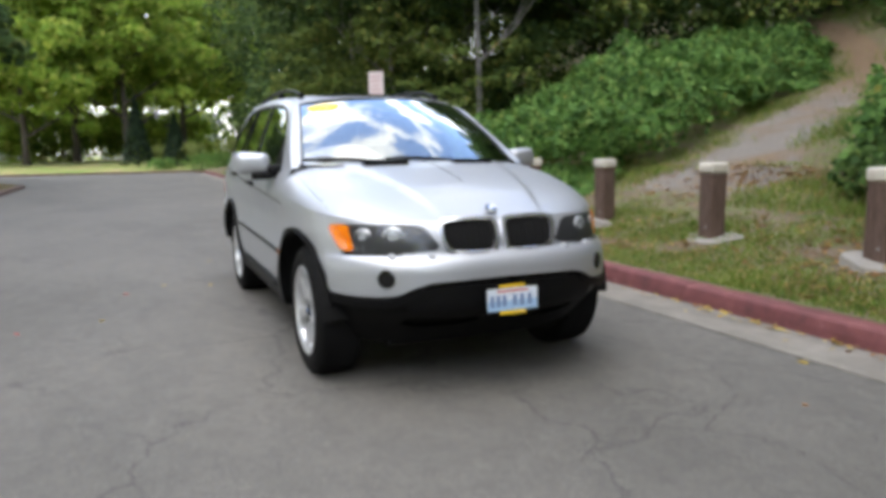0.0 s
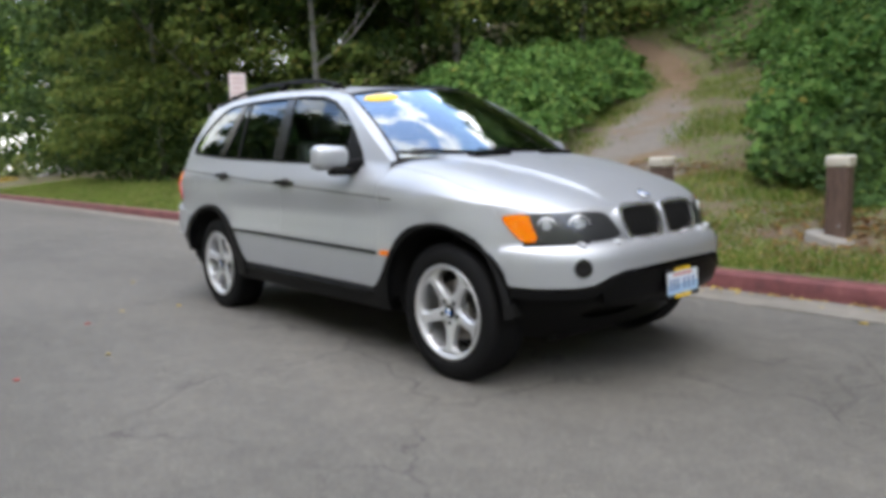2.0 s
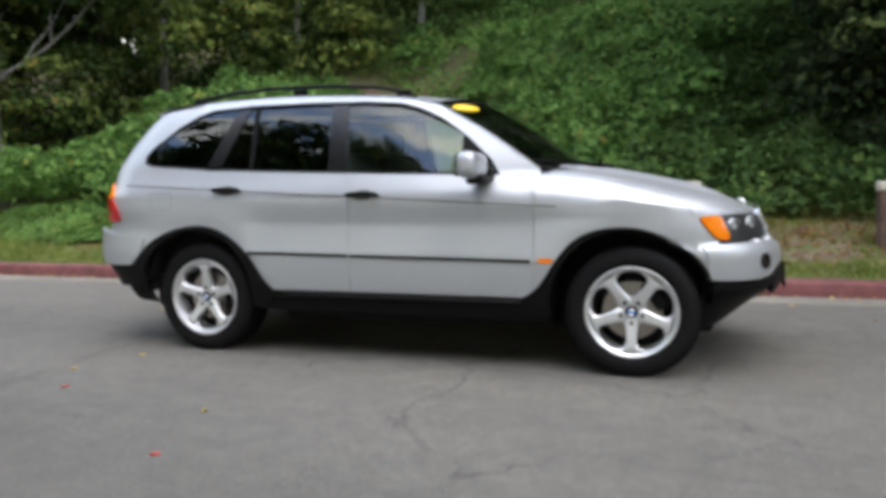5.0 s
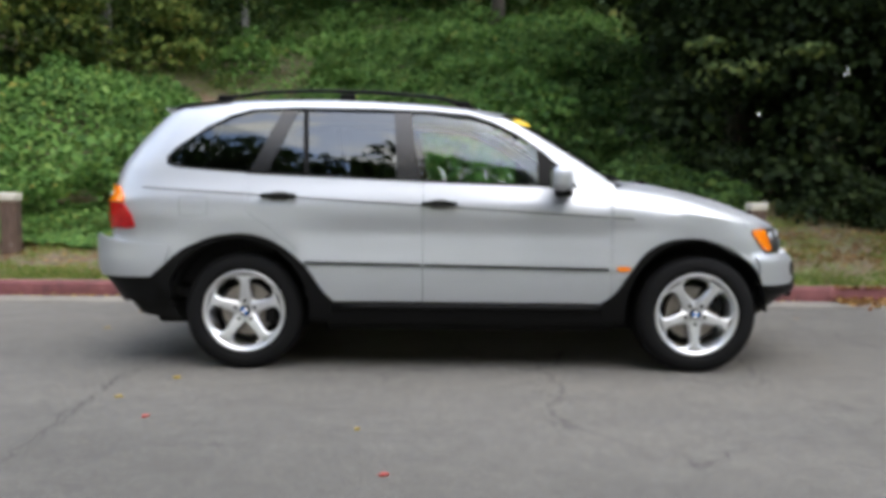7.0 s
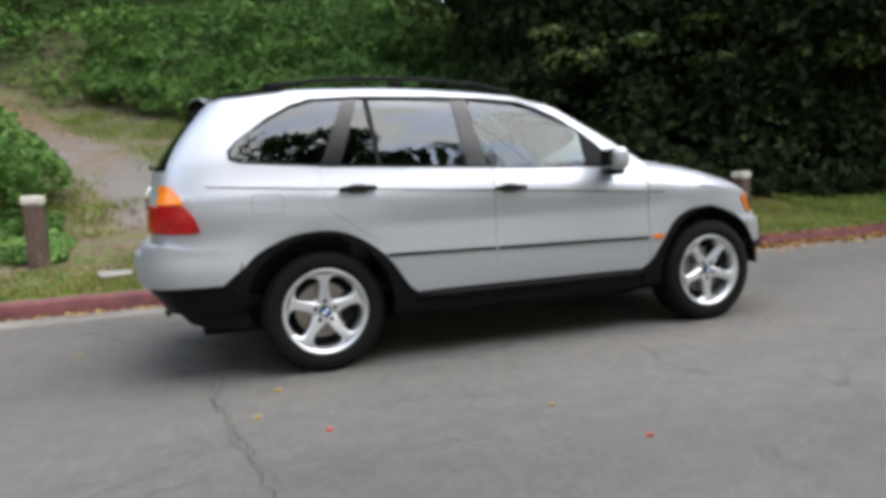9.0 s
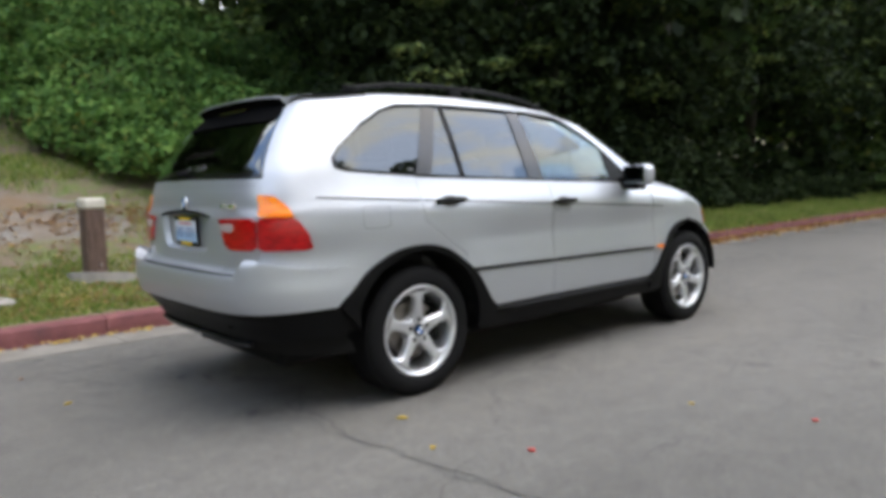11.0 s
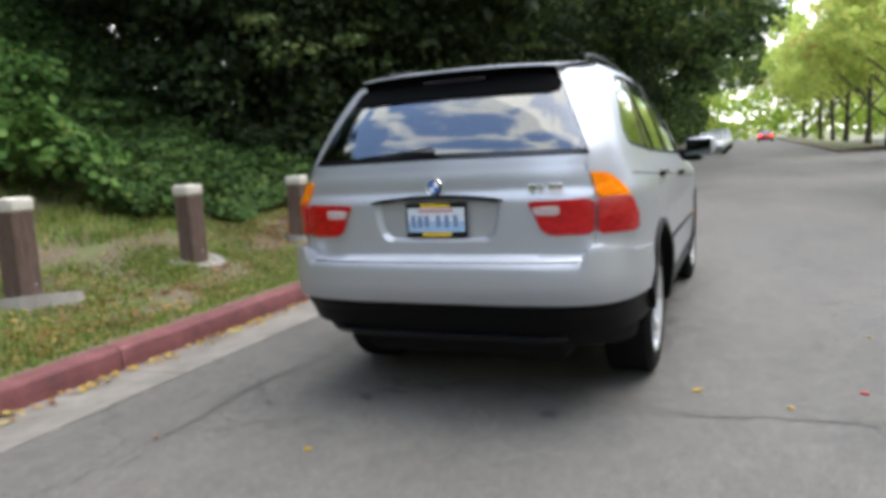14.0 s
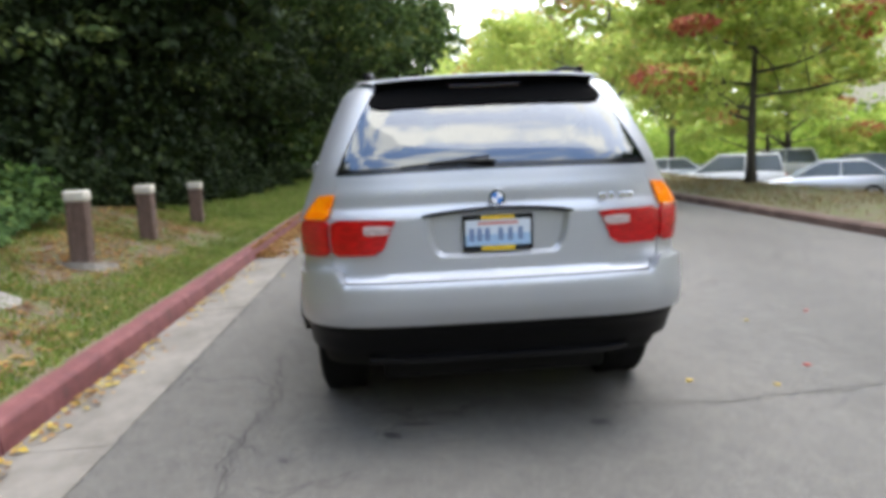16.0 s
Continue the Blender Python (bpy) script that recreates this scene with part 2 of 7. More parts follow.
def add_box(bm, x0, x1, y0, y1, z0, z1, bevel=0.0, m=None, seg=2):
    r = bmesh.ops.create_cube(bm, size=1)["verts"]
    for v in r:
        v.co = Vector(((x0 + x1) / 2 + v.co.x * (x1 - x0), (y0 + y1) / 2 + v.co.y * (y1 - y0), (z0 + z1) / 2 + v.co.z * (z1 - z0)))
    if bevel:
        es = {e for v in r for e in v.link_edges}
        out = bmesh.ops.bevel(bm, geom=list(es), offset=bevel, segments=seg, affect='EDGES', profile=0.5)
        r = list({v for f in out["faces"] for v in f.verts} | {v for v in r if v.is_valid})
    if m is not None:
        bmesh.ops.transform(bm, matrix=m, verts=r)
    return bm


def box_bm(*a, **k):
    return add_box(bmesh.new(), *a, **k)


def tube(bm, pts, radii, sides=8, cap=True):
    """A tapered tube along pts."""
    rings = []
    pts = [Vector(p) for p in pts]
    for i, p in enumerate(pts):
        d = (pts[min(i + 1, len(pts) - 1)] - pts[max(i - 1, 0)]).normalized()
        u = d.orthogonal().normalized() if i == 0 else (u - d * u.dot(d)).normalized()
        w = d.cross(u)
        rings.append([bm.verts.new(p + (u * math.cos(2 * math.pi * k / sides) + w * math.sin(2 * math.pi * k / sides)) * radii[i]) for k in range(sides)])
    for a, b in zip(rings, rings[1:]):
        for k in range(sides):
            bm.faces.new((a[k], a[(k + 1) % sides], b[(k + 1) % sides], b[k]))
    if cap:
        bm.faces.new(rings[0][::-1])
        bm.faces.new(rings[-1])
    return bm


def revolve(bm, profile, steps=48, axis='y', closed=False):
    """Turns a profile of (radius, offset) about an axis."""
    rings = []
    for k in range(steps):
        a = 2 * math.pi * k / steps
        rings.append([bm.verts.new({'y': (r * math.cos(a), o, r * math.sin(a)), 'x': (o, r * math.cos(a), r * math.sin(a)), 'z': (r * math.cos(a), r * math.sin(a), o)}[axis]) for r, o in profile])
    n = len(profile)
    for k in range(steps):
        a, b = rings[k], rings[(k + 1) % steps]
        for i in range(n if closed else n - 1):
            j = (i + 1) % n
            bm.faces.new((a[i], b[i], b[j], a[j]))
    return bm


def hermite(table):
    """A smooth monotone curve through (x, y) pairs."""
    xs, ys = [p[0] for p in table], [p[1] for p in table]
    d = [(ys[i + 1] - ys[i]) / (xs[i + 1] - xs[i]) for i in range(len(xs) - 1)]
    m = [d[0]] + [0 if d[i - 1] * d[i] <= 0 else 2 * d[i - 1] * d[i] / (d[i - 1] + d[i]) for i in range(1, len(d))] + [d[-1]]

    def f(x):
        if x <= xs[0]:
            return ys[0]
        if x >= xs[-1]:
            return ys[-1]
        i = 0
        while x > xs[i + 1]:
            i += 1
        h = xs[i + 1] - xs[i]
        t = (x - xs[i]) / h
        return ys[i] * (1 + 2 * t) * (1 - t) ** 2 + m[i] * h * t * (1 - t) ** 2 + ys[i + 1] * t * t * (3 - 2 * t) + m[i + 1] * h * t * t * (t - 1)
    return f
# ---- the lie of the land ----
KERB_Y, GUTTER_Y = 2.36, 1.86
trail_x = hermite([(3.0, -2.0), (4.2, -2.0), (5.4, -2.0), (7.5, -2.95), (9.3, -3.7), (10.6, -4.35), (12.2, -4.9), (13.5, -5.9), (15.2, -8.1), (16.3, -10.0), (19.0, -14.0), (30.0, -26.0)])
trail_w = hermite([(3.4, 0.9), (4.6, 1.25), (6.0, 0.95), (9.0, 0.8), (11.5, 0.55), (13.0, 0.58), (16.0, 0.5), (30.0, 0.45)])


def ss(a, b, v):
    t = np.clip((v - a) / (b - a), 0, 1)
    return t * t * (3 - 2 * t)


def fbm(x, y, f, seed=0.0, octaves=3):
    """Smooth noise for arrays, from sums of turned sines."""
    out, amp = np.zeros_like(np.asarray(x, dtype=float)), 1.0
    for o in range(octaves):
        k = f * 1.9 ** o
        out = out + amp * (np.sin(k * (x * 0.87 + y * 0.49) + 1.7 * o + seed) * np.cos(k * (y * 0.91 - x * 0.41) + 2.3 * o + seed * 1.3)
                           + 0.6 * np.sin(k * 1.37 * (x * 0.31 - y * 0.95) + 0.9 * o + seed * 2.1))
        amp *= 0.5
    return out / 2.4


TX = np.linspace(3.0, 30.0, 109)
TRAIL_X, TRAIL_W = np.array([trail_x(v) for v in TX]), np.array([trail_w(v) for v in TX])


def trail_gap(x, y):
    """How far a place lies outside the trail's edge (negative on the trail)."""
    return np.abs(x - np.interp(y, TX, TRAIL_X)) - np.interp(y, TX, TRAIL_W)


def land(x, y):
    """Height of the ground on the kerb's upper side."""
    x, y = np.asarray(x, float), np.asarray(y, float)
    base = 0.15 + 0.195 * np.clip(y - 2.52, 0, 1.1) + 0.26 * np.clip(y - 3.62, 0, 9.4) + 0.62 * np.clip(y - 13.0, 0, 3.6) + 0.44 * np.clip(y - 16.6, 0, 9) + 0.16 * np.clip(y - 25.6, 0, 40)
    right = ss(1.2, 5.0, x - np.interp(y, TX, TRAIL_X) - 0.8) * (0.35 * ss(5.0, 8.5, y) + 1.3 * ss(6.5, 12, y)) * (1 - ss(12.5, 17.5, y))
    leftm = 0.75 * ss(0.4, 2.4, np.interp(y, TX, TRAIL_X) - x - 0.8 - 1.2 * ss(9.0, 12.0, y)) * ss(5.5, 9.5, y) * (1 - ss(9.5, 13.5, -x))
    low = 1 - 0.55 * ss(5.0, 9.0, x)
    left = 1 - 0.6 * ss(8.0, 14.0, -x) * (1 - 0.85 * ss(10.5, 15.5, y))
    z = 0.15 + (base - 0.15) * low * left + right * low + leftm
    return z + 0.03 * fbm(x, y, 1.9, 3.0) * ss(2.6, 3.4, y)


def far_side(x, y):
    """Height of the ground on the road's other side, which falls to a car park."""
    x, y = np.asarray(x, float), np.asarray(y, float)
    return 0.14 + 0.06 * ss(-5.8, -6.6, -(-y)) + 0.04 * ss(5.8, 7.5, -y) - 1.32 * ss(7.8, 11.0, -y) + 0.01 * fbm(x, y, 1.5)


def grid_mesh(name, xs, ys, height, material, attr=None):
    gx, gy = np.meshgrid(xs, ys, indexing='ij')
    gz = height(gx, gy)
    nx, ny = len(xs), len(ys)
    co = np.stack([gx, gy, gz], -1).reshape(-1, 3)
    i = np.arange(nx * ny).reshape(nx, ny)
    quads = np.stack([i[:-1, :-1], i[1:, :-1], i[1:, 1:], i[:-1, 1:]], -1).reshape(-1, 4)
    me = bpy.data.meshes.new(name)
    me.vertices.add(len(co))
    me.vertices.foreach_set("co", co.ravel())
    me.loops.add(quads.size)
    me.loops.foreach_set("vertex_index", quads.ravel())
    me.polygons.add(len(quads))
    me.polygons.foreach_set("loop_start", np.arange(0, quads.size, 4))
    me.polygons.foreach_set("loop_total", np.full(len(quads), 4))
    me.polygons.foreach_set("use_smooth", np.ones(len(quads), dtype=bool))
    me.update(calc_edges=True)
    me.materials.append(material)
    if attr is not None:
        a = me.attributes.new("wear", 'FLOAT', 'POINT')
        a.data.foreach_set("value", attr(gx, gy).ravel().astype(np.float32))
    return new(name, me)


def mat_hillside():
    """Grass, bare soil and the gravel of the trail, blended by how worn the ground is."""
    k = Mat("hillside_ground", (0.1, 0.1, 0.05), 0.95)
    fine, mid, big = k.noise(55, 5), k.noise(4.5, 6, 0.7), k.noise(0.9, 4, 0.6)
    soil = k.ramp(fine, [(0.3, (0.080, 0.055, 0.036)), (0.55, (0.17, 0.125, 0.085)), (0.75, (0.27, 0.215, 0.155))])
    grass = k.ramp(fine, [(0.3, (0.060, 0.090, 0.022)), (0.7, (0.165, 0.19, 0.060))])
    gravel = k.ramp(k.noise(75, 4), [(0.3, (0.11, 0.095, 0.080)), (0.52, (0.19, 0.170, 0.148)), (0.72, (0.31, 0.285, 0.255))])
    rust = k.ramp(fine, [(0.3, (0.115, 0.075, 0.044)), (0.7, (0.24, 0.165, 0.100))])
    c = k.mix(k.ramp(mid, [(0.45, (0, 0, 0)), (0.60, (1, 1, 1))]), soil, grass)
    at = k.n.new("ShaderNodeAttribute")
    at.attribute_name = "wear"
    wob = k.n.new("ShaderNodeMath")
    wob.operation = 'ADD'
    k.t.links.new(at.outputs["Fac"], wob.inputs[0])
    sub = k.n.new("ShaderNodeMath")
    sub.operation = 'MULTIPLY_ADD'
    sub.inputs[1].default_value, sub.inputs[2].default_value = 0.9, -0.45
    k.t.links.new(mid, sub.inputs[0])
    k.t.links.new(sub.outputs[0], wob.inputs[1])
    path = k.mix(k.ramp(big, [(0.48, (0, 0, 0)), (0.66, (1, 1, 1))]), gravel, rust)
    # the trail turns from gravel to bare red-brown earth further up
    xyz = k.n.new("ShaderNodeSeparateXYZ")
    k.t.links.new(k.tc.outputs["Object"], xyz.inputs[0])
    up = k.n.new("ShaderNodeMapRange")
    up.inputs[1].default_value, up.inputs[2].default_value = 9.5, 12.0
    k.t.links.new(xyz.outputs[1], up.inputs[0])
    path = k.mix(up.outputs[0], path, rust)
    c = k.mix(k.ramp(wob.outputs[0], [(0.35, (0, 0, 0)), (0.65, (1, 1, 1))]), c, path)
    return k.color(c).bump(fine, 0.7, 0.03).m


HILL = mat_hillside()
hill_xs = np.concatenate([np.arange(-60, -12, 2.0), np.arange(-12, 9, 0.16), np.arange(9, 30, 0.8), np.arange(30, 131, 5.0)])
hill_ys = np.concatenate([np.arange(2.50, 16, 0.16), np.arange(16, 80, 3.0)])
tagged(grid_mesh("ground_hill", hill_xs, hill_ys, land, HILL, lambda x, y: (1 - ss(-0.45, 0.35, trail_gap(x, y))) * (0.06 + 0.94 * ss(4.3, 5.4, y))), "grassy bank with a gravel trail climbing into woods", "ground", kind="structure")


def island(x0, x1, name):
    xs = np.concatenate([np.arange(x0, x1, 1.0), [x1]])
    ys = -np.arange(5.78, 11.8, 0.4)[::-1]
    return tagged(grid_mesh(name, xs, ys, far_side, SOIL), "dry grass strip falling to a car park", "ground", kind="structure")


island(-26.5, 23.0, "ground_island")
island(36.0, 130.0, "ground_strip")
# land past the junction
xs = -np.concatenate([np.arange(44.2, 60, 1.5), np.arange(60, 200, 12.0)])[::-1]
tagged(grid_mesh("ground_lawn", xs, np.arange(-100, 60, 2.0), lambda x, y: 0.13 + 0.028 * np.clip(-44 - x, 0, 16) + 0.05 * fbm(x, y, 0.5), LAWN), "mown lawn across the junction", "ground", kind="structure")
# one sheet to the horizon under everything
bm = bmesh.new()
bmesh.ops.create_grid(bm, x_segments=8, y_segments=8, size=1500)
tagged(part("ground", bm, SOIL, None, "open ground reaching the horizon", pos=pose(0, 0, -1.6)), kind="structure")


# ---- road, with cracks in its surface ----
def road_material():
    k = Mat("cracked_asphalt", (0.06, 0.06, 0.06), 0.85)
    fine, mid, big = k.noise(330, 3), k.noise(22, 6, 0.65), k.noise(0.45, 6, 0.65, (0.4, 1.0, 1.0))
    stone = k.ramp(fine, [(0.26, (0.039, 0.037, 0.0335)), (0.55, (0.131, 0.1245, 0.114)), (0.70, (0.268, 0.255, 0.234)), (0.82, (0.48, 0.46, 0.425))])
    c = k.mix(0.5, stone, k.ramp(mid, [(0.3, (0.34, 0.34, 0.335)), (0.7, (0.66, 0.66, 0.65))]), 'OVERLAY')
    c = k.mix(0.45, c, k.ramp(k.noise(85, 4, 0.6), [(0.36, (0.22, 0.22, 0.22)), (0.52, (0.5, 0.5, 0.5)), (0.64, (0.8, 0.8, 0.79))]), 'OVERLAY')
    c = k.mix(0.75, c, k.ramp(big, [(0.28, (0.30, 0.30, 0.295)), (0.5, (0.5, 0.5, 0.49)), (0.72, (0.66, 0.65, 0.62))]), 'OVERLAY')
    c = k.mix(0.35, c, k.ramp(k.noise(6.5, 7, 0.7), [(0.32, (0.30, 0.30, 0.30)), (0.5, (0.5, 0.5, 0.5)), (0.68, (0.68, 0.68, 0.67))]), 'OVERLAY')
    spots = k.noise(1.6, 5, 0.7)
    c = k.mix(k.ramp(spots, [(0.70, (0, 0, 0)), (0.80, (0.45, 0.45, 0.45))]), c, (0.04, 0.04, 0.04))
    # a net of fine cracks in patches
    warp = k.n.new("ShaderNodeTexNoise")
    warp.inputs["Scale"].default_value, warp.inputs["Detail"].default_value = 3.0, 5
    k.t.links.new(k.tc.outputs["Object"], warp.inputs["Vector"])
    vm = k.n.new("ShaderNodeVectorMath")
    vm.operation = 'MULTIPLY_ADD'
    vm.inputs[1].default_value = (0.55, 0.55, 0.0)
    k.t.links.new(warp.outputs["Color"], vm.inputs[0])
    k.t.links.new(k.tc.outputs["Object"], vm.inputs[2])
    vor = k.n.new("ShaderNodeTexVoronoi")
    vor.feature = 'DISTANCE_TO_EDGE'
    vor.inputs["Scale"].default_value = 0.75
    k.t.links.new(vm.outputs[0], vor.inputs["Vector"])
    line = k.ramp(vor.outputs[0], [(0.0, (1, 1, 1)), (0.005, (0.6, 0.6, 0.6)), (0.012, (0, 0, 0))])
    where = k.ramp(k.noise(0.55, 3, 0.6), [(0.46, (0, 0, 0)), (0.54, (1, 1, 1))])
    broken = k.ramp(mid, [(0.35, (0.1, 0.1, 0.1)), (0.6, (1, 1, 1))])
    crack = k.mix(1.0, k.mix(1.0, line, where, 'MULTIPLY'), broken, 'MULTIPLY')
    c = k.mix(crack, c, (0.048, 0.046, 0.043))
    return k.color(c).roughness(mid, 0.75, 0.95).bump(fine, 0.5, 0.006).m


ROAD = road_material()
xs = np.concatenate([np.arange(-46, 140, 3.0)])
road = tagged(grid_mesh("road", xs, np.concatenate([np.arange(-80, -12, 6.0), np.arange(-12, -6, 0.5), np.linspace(-5.7, 1.87, 6)]), lambda x, y: -1.10 * ss(8.0, 10.8, -y) * ss(-28.0, -22.0, x), ROAD), "grey weathered asphalt road with fine cracks", "road", kind="structure")


# kerbs and gutter, laid in lengths
def swept(bm, prof, x0, x1, n=4, wob=0.0):
    rows = []
    for i in range(n + 1):
        x = x0 + (x1 - x0) * i / n
        rows.append([bm.verts.new((x, y, z)) for y, z in prof])
    for a, b in zip(rows, rows[1:]):
        for i in range(len(prof) - 1):
            bm.faces.new((a[i], a[i + 1], b[i + 1], b[i]))
    bm.faces.new(rows[0])
    bm.faces.new(rows[-1][::-1])
    bmesh.ops.recalc_face_normals(bm, faces=bm.faces[:])
    return bm


kerb = tagged(empty("kerb_red", pose(0, 0, 0)), "faded red painted concrete kerb", "kerb", kind="structure")
gutter = tagged(empty("gutter", pose(0, 0, 0)), "worn concrete gutter beside the kerb", "gutter", kind="structure")
PROF = [(KERB_Y, -0.05), (KERB_Y + 0.006, 0.06), (KERB_Y + 0.016, 0.118), (KERB_Y + 0.028, 0.135), (KERB_Y + 0.045, 0.142), (KERB_Y + 0.155, 0.148), (KERB_Y + 0.165, 0.14), (KERB_Y + 0.165, -0.05)]
GPROF = [(GUTTER_Y, -0.06), (GUTTER_Y, 0.004), (GUTTER_Y + 0.008, 0.007), (KERB_Y + 0.004, -0.006), (KERB_Y + 0.004, -0.06)]
length = 3.05
kerb_me = gut_me = None
for i in range(-14, 42):
    x0 = i * length + 0.9
    if kerb_me is None:
        ob = part("kerb_stone", swept(bmesh.new(), PROF, 0.004, length - 0.004), KERB_RED, kerb, pos=pose(x0, 0, 0))
        kerb_me = ob.data
        ob = part("gutter_slab", swept(bmesh.new(), GPROF, 0.005, length - 0.005), GUTTER, gutter, pos=pose(x0, 0, 0))
        gut_me = ob.data
    else:
        for nm, me, par in (("kerb_stone", kerb_me, kerb), ("gutter_slab", gut_me, gutter)):
            ob = new(nm, me)
            ob.parent = par
            ob.matrix_basis = pose(x0, random.uniform(-0.004, 0.004), random.uniform(-0.003, 0.003))
kerb_far = tagged(empty("kerb_brown"), "dark brown weathered kerb across the road", "kerb", kind="structure")
FPROF = [(-5.60, -0.05), (-5.606, 0.10), (-5.63, 0.13), (-5.77, 0.14), (-5.785, -0.05)]
far_me = None
for x0, x1 in ((-26.5, 23.0), (36.0, 130.0)):
    n = int((x1 - x0) / 3.0)
    for i in range(n):
        if far_me is None:
            far_me = part("kerb_stone", swept(bmesh.new(), FPROF, 0.004, 2.996), KERB_BROWN, kerb_far, pos=pose(x0, 0, 0)).data
        else:
            ob = new("kerb_stone", far_me)
            ob.parent, ob.matrix_basis = kerb_far, pose(x0 + 3.0 * i, 0, 0)
    for xe in (x0, x0 + 3.0 * n):
        ob = new("kerb_stone", far_me)
        ob.parent, ob.matrix_basis = kerb_far, pose(xe - 5.6 if xe == x0 else xe + 5.6, -5.69, 0, 0, 0, 90 if xe == x0 else -90) @ pose(-3.0 if xe == x0 else 0.0, 0, 0)
# kerb across the junction
kerb_end = tagged(empty("kerb_end"), "low brown kerb across the junction", "kerb", kind="structure")
for i in range(16):
    ob = new("kerb_stone", far_me)
    ob.parent, ob.matrix_basis = kerb_end, pose(-44.3 - 5.69, -42 + 3.0 * i, 0, 0, 0, 90)


# cracks and oil marks near the car
TAR = mat_plain("crack_shadow", (0.055, 0.054, 0.052), 0.95, spec=0.1)
cracks = tagged(empty("road_cracks"), "open cracks in the asphalt", "crack", kind="structure")


def crack(line, width):
    pts = []
    for (x0, y0), (x1, y1) in zip(line, line[1:]):
        n = max(3, int(math.dist((x0, y0), (x1, y1)) / 0.06))
        for i in range(n):
            t = i / n
            pts.append((x0 + (x1 - x0) * t + random.gauss(0, 0.015), y0 + (y1 - y0) * t + random.gauss(0, 0.015)))
    pts.append(line[-1])
    bm = bmesh.new()
    lo, hi = [], []
    for i, (x, y) in enumerate(pts):
        a, b = pts[max(i - 1, 0)], pts[min(i + 1, len(pts) - 1)]
        d = math.dist(a, b) or 1
        w = width * random.uniform(0.35, 1.0) * (0.3 if i in (0, len(pts) - 1) else 1)
        nx, ny = -(b[1] - a[1]) / d * w, (b[0] - a[0]) / d * w
        lo.append(bm.verts.new((x - nx, y - ny, 0.0025)))
        hi.append(bm.verts.new((x + nx, y + ny, 0.0025)))
    for i in range(len(pts) - 1):
        bm.faces.new((lo[i], lo[i + 1], hi[i + 1], hi[i]))
    part("crack", bm, TAR, cracks)


for line in (((-1.75, -0.1), (-2.03, -0.62), (-2.13, -1.04), (-2.03, -1.44), (-2.05, -1.8), (-1.9, -2.4)), ((-3.4, 1.15), (-2.64, 1.21), (-2.26, 1.27), (-1.86, 1.2), (-1.25, 1.22), (-0.6, 1.3)), ((1.3, 1.05), (1.62, 1.14), (2.28, 1.3), (2.79, 1.01), (3.07, 0.55), (3.37, 0.74), (3.9, 0.6)),
             ((-2.64, 1.21), (-2.75, 0.95), (-2.6, 0.7)), ((2.28, 1.3), (2.5, 1.55), (2.9, 1.6)), ((2.79, 1.01), (3.2, 1.2), (3.5, 1.1)), ((-2.26, 1.27), (-2.2, 1.5), (-2.3, 1.75)), ((-1.9, -1.75), (-2.6, -2.2), (-2.9, -2.9)), ((3.07, 0.55), (2.9, 0.2), (3.1, -0.2))):
    crack(line, 0.0032)
for line in (((-3.9, 1.30), (-3.3, 1.24), (-2.62, 1.22), (-2.25, 1.24), (-1.87, 1.23), (-1.64, 1.14), (-0.81, 1.27)), ((-2.62, 1.35), (-2.45, 1.28), (-2.25, 1.24)), ((-2.02, 1.44), (-2.1, 1.32), (-2.25, 1.24)), ((-2.35, 1.12), (-2.28, 1.18), (-2.25, 1.24)),
             ((-2.05, -0.44), (-2.04, -0.83), (-2.08, -1.22), (-2.04, -1.54), (-1.98, -2.1), (-1.95, -2.63))):
    crack(line, 0.0044)
# the open joint between gutter and asphalt, with dirt in it
for i in range(14):
    x0 = -9.0 + 1.9 * i
    crack([(x0, GUTTER_Y - 0.012), (x0 + 0.9, GUTTER_Y - 0.004), (x0 + 1.86, GUTTER_Y - 0.014)], random.uniform(0.006, 0.012))
OIL = mat_plain("oil_mark", (0.035, 0.033, 0.031), 0.6)
for x, y, rx, ry in ((-2.245, -0.48, 0.055, 0.03), (-2.24, 0.52, 0.06, 0.025), (-2.12, 0.40, 0.10, 0.02), (-2.45, 1.0, 0.03, 0.02)):
    bm = bmesh.new()
    ring = [bm.verts.new((rx * math.cos(a) * (1 + 0.25 * math.sin(3 * a + x * 9)), ry * math.sin(a) * (1 + 0.3 * math.cos(2 * a + y * 7)), 0)) for a in np.linspace(0, 2 * math.pi, 16, endpoint=False)]
    bm.faces.new(ring)
    part("oil_mark", bm, OIL, cracks, "small dark oil mark", pos=pose(x, y, 0.003, 0, 0, random.uniform(0, 90)))
# ---- the car: an estate-like off-roader, x forward, y to its left; axles at x = +-1.41 ----
from mathutils.geometry import delaunay_2d_cdt

AXLE, HUB_Z, TYRE_R = 1.41, 0.368, 0.368
XCF, XCR, NF, NR, WREF = 1.0, -1.4, 3.1, 5.4, 0.935
x_front = hermite([(0.18, 1.86), (0.28, 1.98), (0.36, 2.08), (0.42, 2.165), (0.46, 2.215), (0.52, 2.228), (0.66, 2.225), (0.715, 2.205), (0.745, 2.145), (0.80, 2.135), (0.90, 2.095), (0.96, 2.04)])
x_rear = hermite([(0.20, -2.14), (0.36, -2.28), (0.50, -2.37), (0.57, -2.425), (0.70, -2.432), (0.765, -2.41), (0.80, -2.362), (0.95, -2.362), (1.045, -2.360), (1.10, -2.338), (1.15, -2.338), (1.185, -2.330), (1.24, -2.318), (1.42, -2.205), (1.60, -2.045), (1.70, -1.945)])
